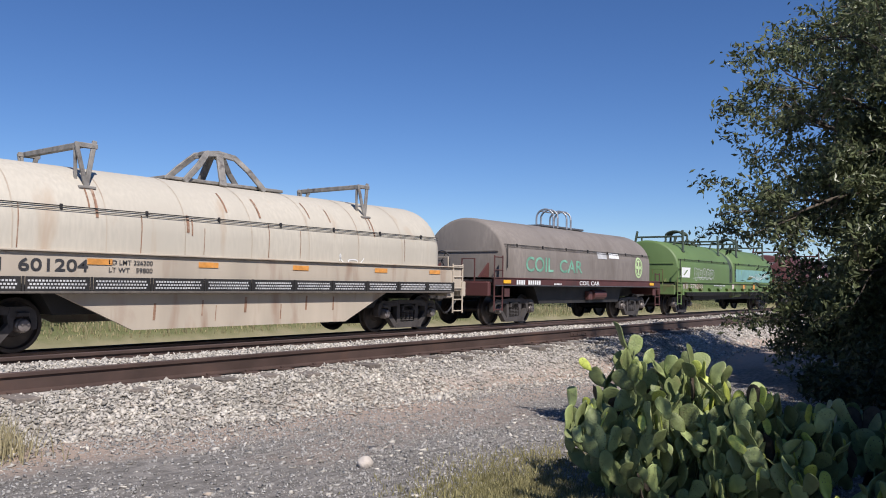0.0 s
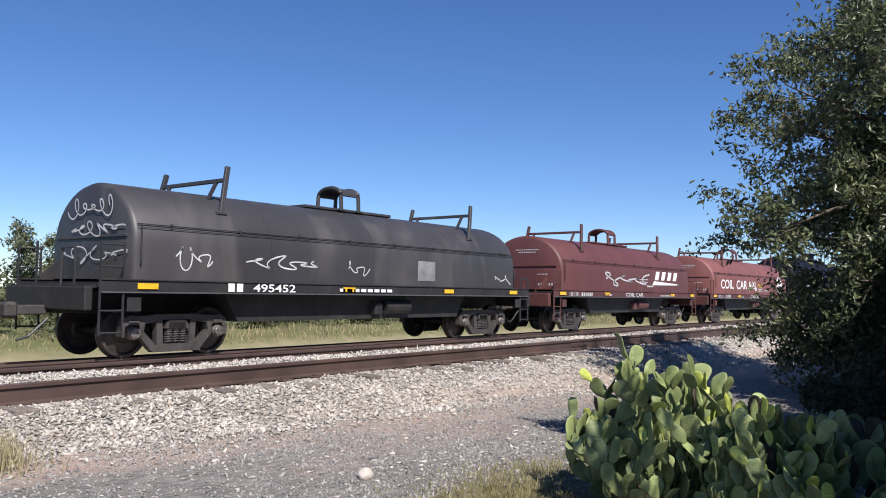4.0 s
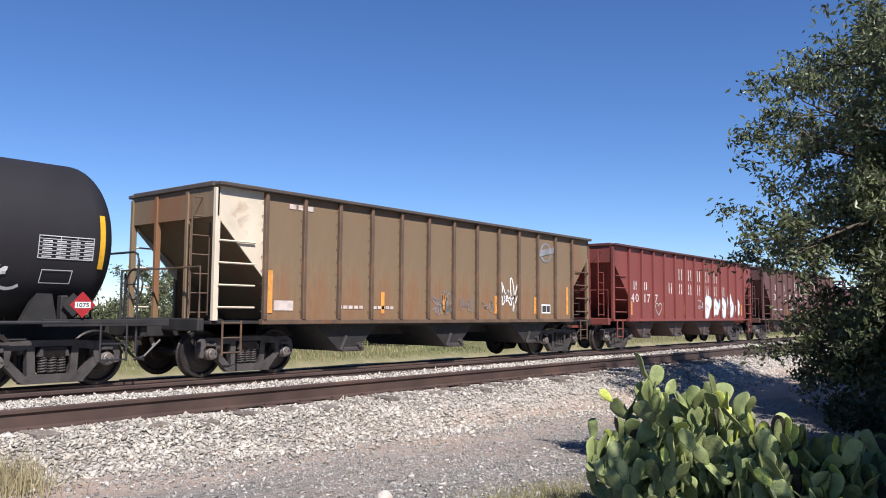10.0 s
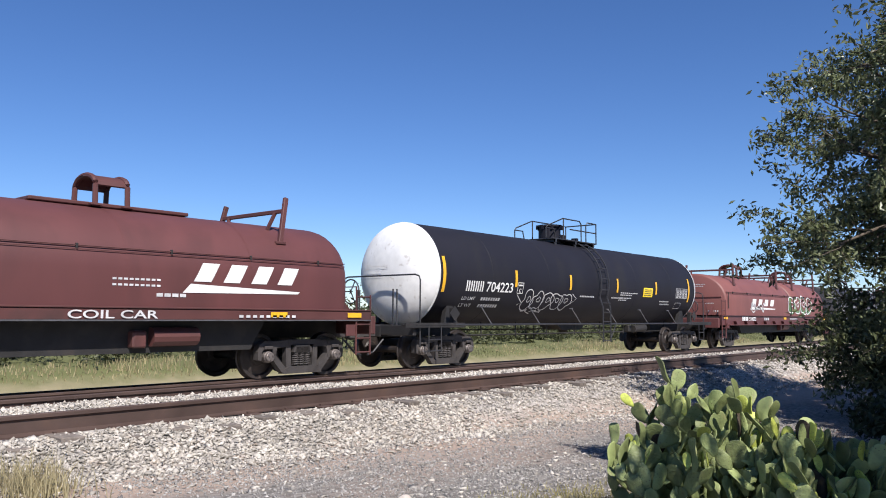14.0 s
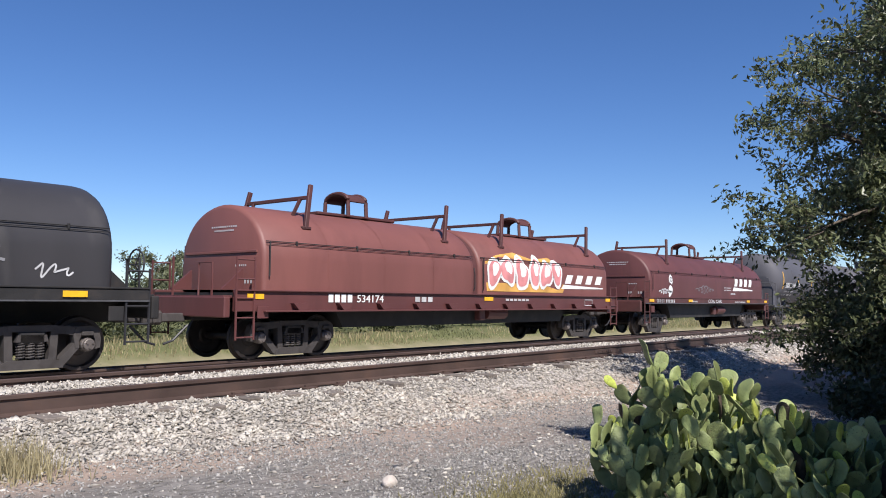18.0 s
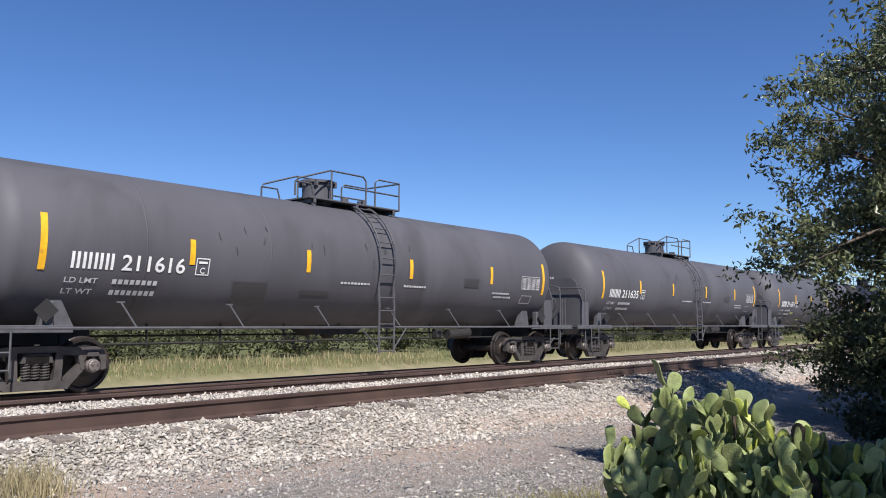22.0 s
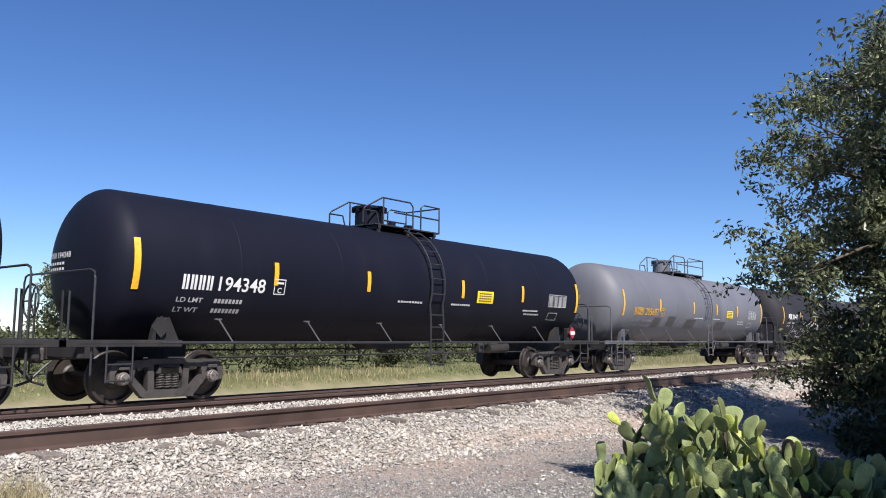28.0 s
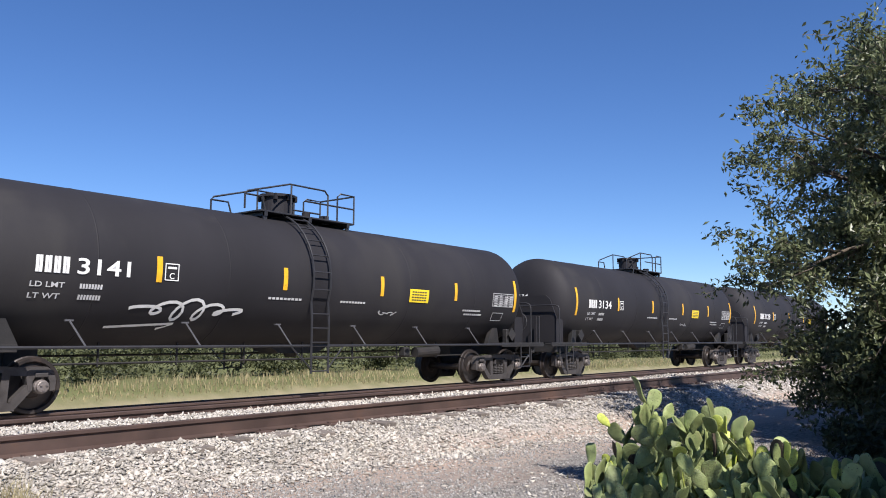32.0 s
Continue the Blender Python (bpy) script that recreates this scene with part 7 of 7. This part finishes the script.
def tree(name, label, place, height, spread_r, seed, limbs=9, twigs=10, per=34, leaf=0.05, low=0.18, prof=((0, 1.05), (1, 0.55)), rise=0.9, droop=0.1, fine=1.0, thin=1.0, loose=1.5, leaves=None, boughs=()):
    """Trunk, limbs, twigs and small folded leaves along the twigs; thin is the share of leaves kept at the top."""
    rnd = random.Random(seed)
    rs = np.random.RandomState(seed)
    ob = thing(name, label, "tree", pose(*place))
    bm = bmesh.new()
    trunk, d = branch_path(rnd, (0, 0, -0.1), Vector((0, 0, 1)), height * 0.75, 7, 0.0)
    limb_mesh(bm, trunk, height * 0.022, height * 0.007, 8)
    part("trunk", bm, M_BARK, ob, smooth=True)
    ends, share = [], []
    bm2 = bmesh.new()
    for k in range(limbs + len(boughs)):
        t = low + (1 - low) * ((k + 0.5) / limbs) ** 1.4
        i = min(int(t * 7), 6)
        start = trunk[i].lerp(trunk[i + 1], min(t, 1.0) * 7 - i)
        ang = k * 2.399 + rnd.uniform(-0.4, 0.4)
        up = droop + rise * t + rnd.uniform(-0.15, 0.15)
        out = Vector((math.cos(ang), math.sin(ang), up))
        length = spread_r * lerp_rows(prof, min(t, 1.0)) * rnd.uniform(0.72, 1.1)
        if k >= limbs:      # a leading bough with its own height, bearing, slope and reach
            t, ang, up, length = boughs[k - limbs]
            out = Vector((math.cos(radians(ang)), math.sin(radians(ang)), up))
            i = min(int(t * 7), 6)
            start = trunk[i].lerp(trunk[i + 1], t * 7 - i)
        pts, _ = branch_path(rnd, start, out, length, 7, 0.02)
        bm = bmesh.new()
        limb_mesh(bm, pts, height * 0.007, 0.01, 6)
        part("limb", bm, M_BARK, ob, smooth=True)
        for j in range(twigs):
            u = 0.22 + 0.78 * (j + rnd.random()) / twigs
            q = min(int(u * 7), 6)
            s2 = pts[q].lerp(pts[q + 1], u * 7 - q)
            main = (pts[q + 1] - pts[q]).normalized()
            o2 = main * 0.7 + Vector((rnd.gauss(0, 0.7), rnd.gauss(0, 0.7), rnd.gauss(0.05, 0.5)))
            p2, _ = branch_path(rnd, s2, o2, length * rnd.uniform(0.18, 0.4), 5, 0.03)
            limb_mesh(bm2, p2, 0.012, 0.004, 4)
            for _ in range(3):
                w = rnd.uniform(0.25, 1.0)
                q2 = min(int(w * 5), 4)
                s3 = p2[q2].lerp(p2[q2 + 1], w * 5 - q2)
                p3, _ = branch_path(rnd, s3, (p2[q2 + 1] - p2[q2]).normalized() + Vector((rnd.gauss(0, 0.7), rnd.gauss(0, 0.7), rnd.gauss(0, 0.5))), length * rnd.uniform(0.1, 0.2) * fine, 3, 0.06)
                limb_mesh(bm2, p3, 0.006, 0.003, 3)
                ends.append([tuple(p) for p in p3])
                share.append(max(3, round(per * (1 + (thin - 1) * t))))
    part("twig_tangle", bm2, M_BARK, ob)["kind"] = "stuff"
    path = np.repeat(np.array(ends), share, axis=0)
    n = len(path)
    g = rs.uniform(0, 2.999, n)
    q, w = g.astype(int), (g % 1)[:, None]
    row = np.arange(n)
    c = path[row, q] * (1 - w) + path[row, q + 1] * w + rs.normal(size=(n, 3)) * leaf * loose
    a, b = rs.normal(size=(n, 3)) + (0, 0, -0.4), rs.normal(size=(n, 3))
    a /= np.linalg.norm(a, axis=1)[:, None]
    b -= a * (a * b).sum(1)[:, None]
    b /= np.linalg.norm(b, axis=1)[:, None]
    size = leaf * rs.uniform(0.55, 1.2, n)[:, None]
    fold = np.cross(a, b) * size * 0.18
    v = np.stack([c - a * size, c + b * size * 0.42 + fold, c + a * size, c - b * size * 0.42 + fold], 1).reshape(-1, 3)
    f = np.concatenate([row[:, None] * 4 + np.array((0, 1, 2)), row[:, None] * 4 + np.array((0, 2, 3))])
    crown = mesh_part("crown", mesh_of("crown", v.tolist(), f.tolist(), leaves or M_LEAF), leaves or M_LEAF, ob, "ragged crown of small green leaves")
    crown["kind"] = "stuff"
    return ob


tree("tree", "spreading small-leaved green tree shading the ground", (14.8, 0.8, ground_z(14.8, 0.8)), 9.6, 3.45, 4, limbs=54, twigs=14, per=72, leaf=0.06, low=0.2, fine=1.25, thin=0.55, loose=1.5,
     prof=((0.0, 0.4), (0.25, 0.6), (0.36, 0.85), (0.52, 1.0), (0.72, 0.8), (1.0, 0.5)), rise=0.66, droop=0.04,
     boughs=((0.38, 120, 0.3, 3.3), (0.42, 136, 0.34, 3.5), (0.47, 112, 0.36, 3.2), (0.5, 128, 0.3, 3.4), (0.3, 128, 0.05, 2.7), (0.24, 140, 0.1, 2.5), (0.56, 140, 0.36, 3.3), (0.2, 118, -0.02, 2.6), (0.62, 124, 0.3, 3.0), (0.15, 130, 0.0, 2.7)))
# trees added past the right edge, nearly all unseen, to shade cactus and ground
for x, y, h, r, seed, leaf, low, limbs in ((6.4, -2.7, 7.2, 2.7, 9, 0.15, 0.16, 36), (11.4, -1.15, 6.6, 2.2, 14, 0.085, 0.16, 36), (7.1, -1.2, 4.4, 1.5, 23, 0.11, 0.05, 32), (4.95, -1.75, 4.5, 1.05, 52, 0.09, 0.12, 30), (9.4, -2.0, 6.0, 2.0, 27, 0.13, 0.1, 30), (17.6, -1.2, 7.6, 2.6, 31, 0.15, 0.16, 30)):
    tree("tree", "dense green tree added mostly out of view to cast deep shade", (x, y, ground_z(x, y)), h, r, seed, limbs=limbs, twigs=13, per=70, leaf=leaf, low=low, droop=0.0)

# an unseen sparse tree, added only to dapple the sunlit cactus
tree("tree", "thin-crowned tree added out of view to cast dappled shade", (3.9, -2.5, ground_z(3.9, -2.5)), 6.4, 1.6, 40, limbs=6, twigs=6, per=13, leaf=0.075, low=0.45)

# a dark shrub at the foot of the tree
RS = random.Random(77)
cs = [(11.5 + RS.gauss(0, 0.8), 2.0 + RS.gauss(0, 0.4), ground_z(11.5, 2.0) + RS.uniform(0.1, 0.8)) for _ in range(18)]
v, f = leaf_cloud(55, cs, [RS.uniform(0.25, 0.45) for _ in cs], 420, 0.05)
shrub = new("shrub", mesh_of("shrub", v, f, M_BUSH))
tagged(shrub, "dense dark leafy shrub in the shade", "shrub")
SCRUB = ((64, 35, 4.2), (60, 42, 4.6), (57, 38, 4.0), (54.5, 44, 4.8), (52, 40, 4.3), (49, 47, 4.6), (44, 55, 4.6), (37, 62, 5.2), (31, 66, 5.4), (26.5, 70, 6.0))
for k, (bearing, away, h) in enumerate(SCRUB):
    x, y = away * math.cos(radians(bearing)), away * math.sin(radians(bearing))
    tree("tree", "small pale green scrub tree beyond the tracks", (x, y, ground_z(x, y)), h, h * 0.48, 30 + k, limbs=14, twigs=7, per=22, leaf=0.1, low=0.1, leaves=M_SCRUB)

# ---- prickly pear ----
M_PAD = mat("prickly_pear_skin", (0.20, 0.24, 0.095), 0.5, vary=0.25, scale=2.5, bump=0.3, bscale=16, stain=(0.27, 0.235, 0.12), stain_amt=0.45, stain_scale=2.4, rand=0.4, spec=0.35)
M_PADNEW = mat("young_prickly_pear_skin", (0.40, 0.45, 0.09), 0.45, vary=0.2, scale=4, bump=0.2, bscale=16, rand=0.25, spec=0.4)
M_PADDRY = mat("withered_prickly_pear_skin", (0.07, 0.055, 0.04), 0.8, vary=0.3, scale=4, bump=0.4, bscale=16, rand=0.2, spec=0.2)


def spine_spots(m):
    """Rows of pale spine cushions over a pad's skin."""
    n, k = m.node_tree.nodes, m.node_tree.links
    b = n["Principled BSDF"]
    src = b.inputs["Base Color"].links[0].from_socket
    tc, vo, r, x = n.new("ShaderNodeTexCoord"), n.new("ShaderNodeTexVoronoi"), n.new("ShaderNodeMapRange"), n.new("ShaderNodeMix")
    vo.inputs["Scale"].default_value, vo.inputs["Randomness"].default_value = 8.5, 0.45
    r.inputs["From Min"].default_value, r.inputs["From Max"].default_value = 0.19, 0.11
    x.data_type = "RGBA"
    x.inputs["B"].default_value = (0.10, 0.085, 0.05, 1)
    k.new(tc.outputs["Object"], vo.inputs["Vector"])
    k.new(vo.outputs["Distance"], r.inputs["Value"])
    k.new(r.outputs["Result"], x.inputs["Factor"])
    k.new(src, x.inputs["A"])
    k.new(x.outputs["Result"], b.inputs["Base Color"])


spine_spots(M_PAD)
spine_spots(M_PADNEW)


def pad_mesh(seed, material, wide=0.36):
    r = random.Random(seed)
    bm = bmesh.new()
    bmesh.ops.create_uvsphere(bm, u_segments=16, v_segments=10, radius=1.0)
    skew, wave, bend, cup = r.uniform(-0.2, 0.2), r.uniform(0.015, 0.05), r.uniform(-0.12, 0.16), r.uniform(-0.25, 0.25)
    for v in bm.verts:
        x, y, z = v.co
        w = wide * (1 + 0.30 * z) * (1 + 0.04 * math.sin(6 * z + seed))
        px, rim = x * w + skew * z * z * 0.3, x * x + z * z
        ang = math.atan2(z, x)
        v.co = Vector((px, y * 0.04 * (1.2 - 0.3 * z) + wave * rim * math.sin(3 * ang + seed) + bend * (0.5 + 0.5 * z) ** 2 + cup * px * px, (z + 1) * 0.5))
    me = bpy.data.meshes.new("pad")
    bm.to_mesh(me)
    bm.free()
    me.materials.append(material)
    me.shade_smooth()
    return me


PADS = [pad_mesh(k, M_PAD, 0.26 + 0.02 * k) for k in range(5)] + [pad_mesh(9, M_PADNEW, 0.25), pad_mesh(12, M_PADDRY, 0.26)]


def cactus(label, place, seed, stems, reach, tall, pad=0.21, limit=300):
    """Chains of pads that fork upwards until they reach a domed height."""
    rnd = random.Random(seed)
    ob = thing("prickly_pear", label, "cactus", pose(*place))
    count = 0

    def grow(p, d, face, level, size):
        nonlocal count
        d = d.normalized()
        side = Vector((math.cos(face), math.sin(face), 0))
        side = (side - d * side.dot(d)).normalized()
        m = Matrix((d.cross(side), side, d)).transposed().to_4x4()
        dome = tall * (1.05 - 0.45 * min(1.0, (math.hypot(p.x, p.y) / (reach + 0.15)) ** 2))
        tip = (p + d * size).z > dome - 0.12
        young = tip and rnd.random() < 0.38
        o = new("pad", PADS[5] if young else PADS[6] if rnd.random() < 0.05 else PADS[rnd.randrange(5)])
        o.parent = ob
        s = size * (0.72 if young else 1)
        o.matrix_basis = Matrix.Translation(p) @ m @ Matrix.Diagonal((s, s, s, 1))
        count += 1
        if level < 9 and not tip and count < share * (stem + 1):
            across = d.cross(side).normalized()
            for off in rnd.choice(((-0.2,), (0.25,), (-0.6, 0.5), (-0.5, 0.7), (-0.75, 0.05, 0.7)) if level < 6 else ((0.0,), (-0.3,), (0.4,))):
                off += rnd.uniform(-0.15, 0.15)
                q = p + d * s * (0.95 - 0.22 * abs(off)) + across * s * 0.36 * off
                nd = d * 0.55 + across * off * 0.75 + Vector((rnd.gauss(0, 0.3), rnd.gauss(0, 0.3), 0.55))
                if math.hypot(q.x, q.y) > reach + 0.2:
                    nd = nd - Vector((q.x, q.y, 0)) * 0.9
                if nd.z < 0.1:
                    nd.z = 0.3
                grow(q, nd, face + rnd.gauss(0, 1.3), level + 1, pad * rnd.uniform(0.8, 1.25))

    share = limit / stems
    for stem in range(stems):
        a = rnd.uniform(0, 6.283)
        r = reach * math.sqrt(rnd.random())
        grow(Vector((math.cos(a) * r, math.sin(a) * r, -0.04)), Vector((math.cos(a) * 0.35 + rnd.gauss(0, 0.25), math.sin(a) * 0.35 + rnd.gauss(0, 0.25), 1)), rnd.uniform(0, 6.283), 0, pad * rnd.uniform(0.85, 1.2))
    return ob


cactus("dense sunlit prickly pear clump with yellow-green pads", (5.38, 2.3, foreground(5) - 0.02), 3, 27, 0.27, 1.24, 0.18, 300)
cactus("dense sunlit prickly pear clump with yellow-green pads", (5.45, 1.95, foreground(5) - 0.02), 21, 27, 0.32, 1.06, 0.18, 295)
cactus("dense sunlit prickly pear clump with yellow-green pads", (5.68, 1.62, foreground(5) - 0.02), 17, 28, 0.34, 0.8, 0.18, 270)
cactus("prickly pear clump standing in deep shade", (7.0, 1.45, foreground(6) - 0.02), 5, 28, 0.5, 0.5, 0.23, 170)
cactus("prickly pear clump standing in deep shade", (7.5, 0.8, foreground(7) - 0.02), 8, 26, 0.5, 0.5, 0.23, 170)
cactus("low prickly pear clump in shade", (5.3, 1.15, foreground(4) - 0.02), 12, 16, 0.36, 0.3, 0.22, 90)
motions()
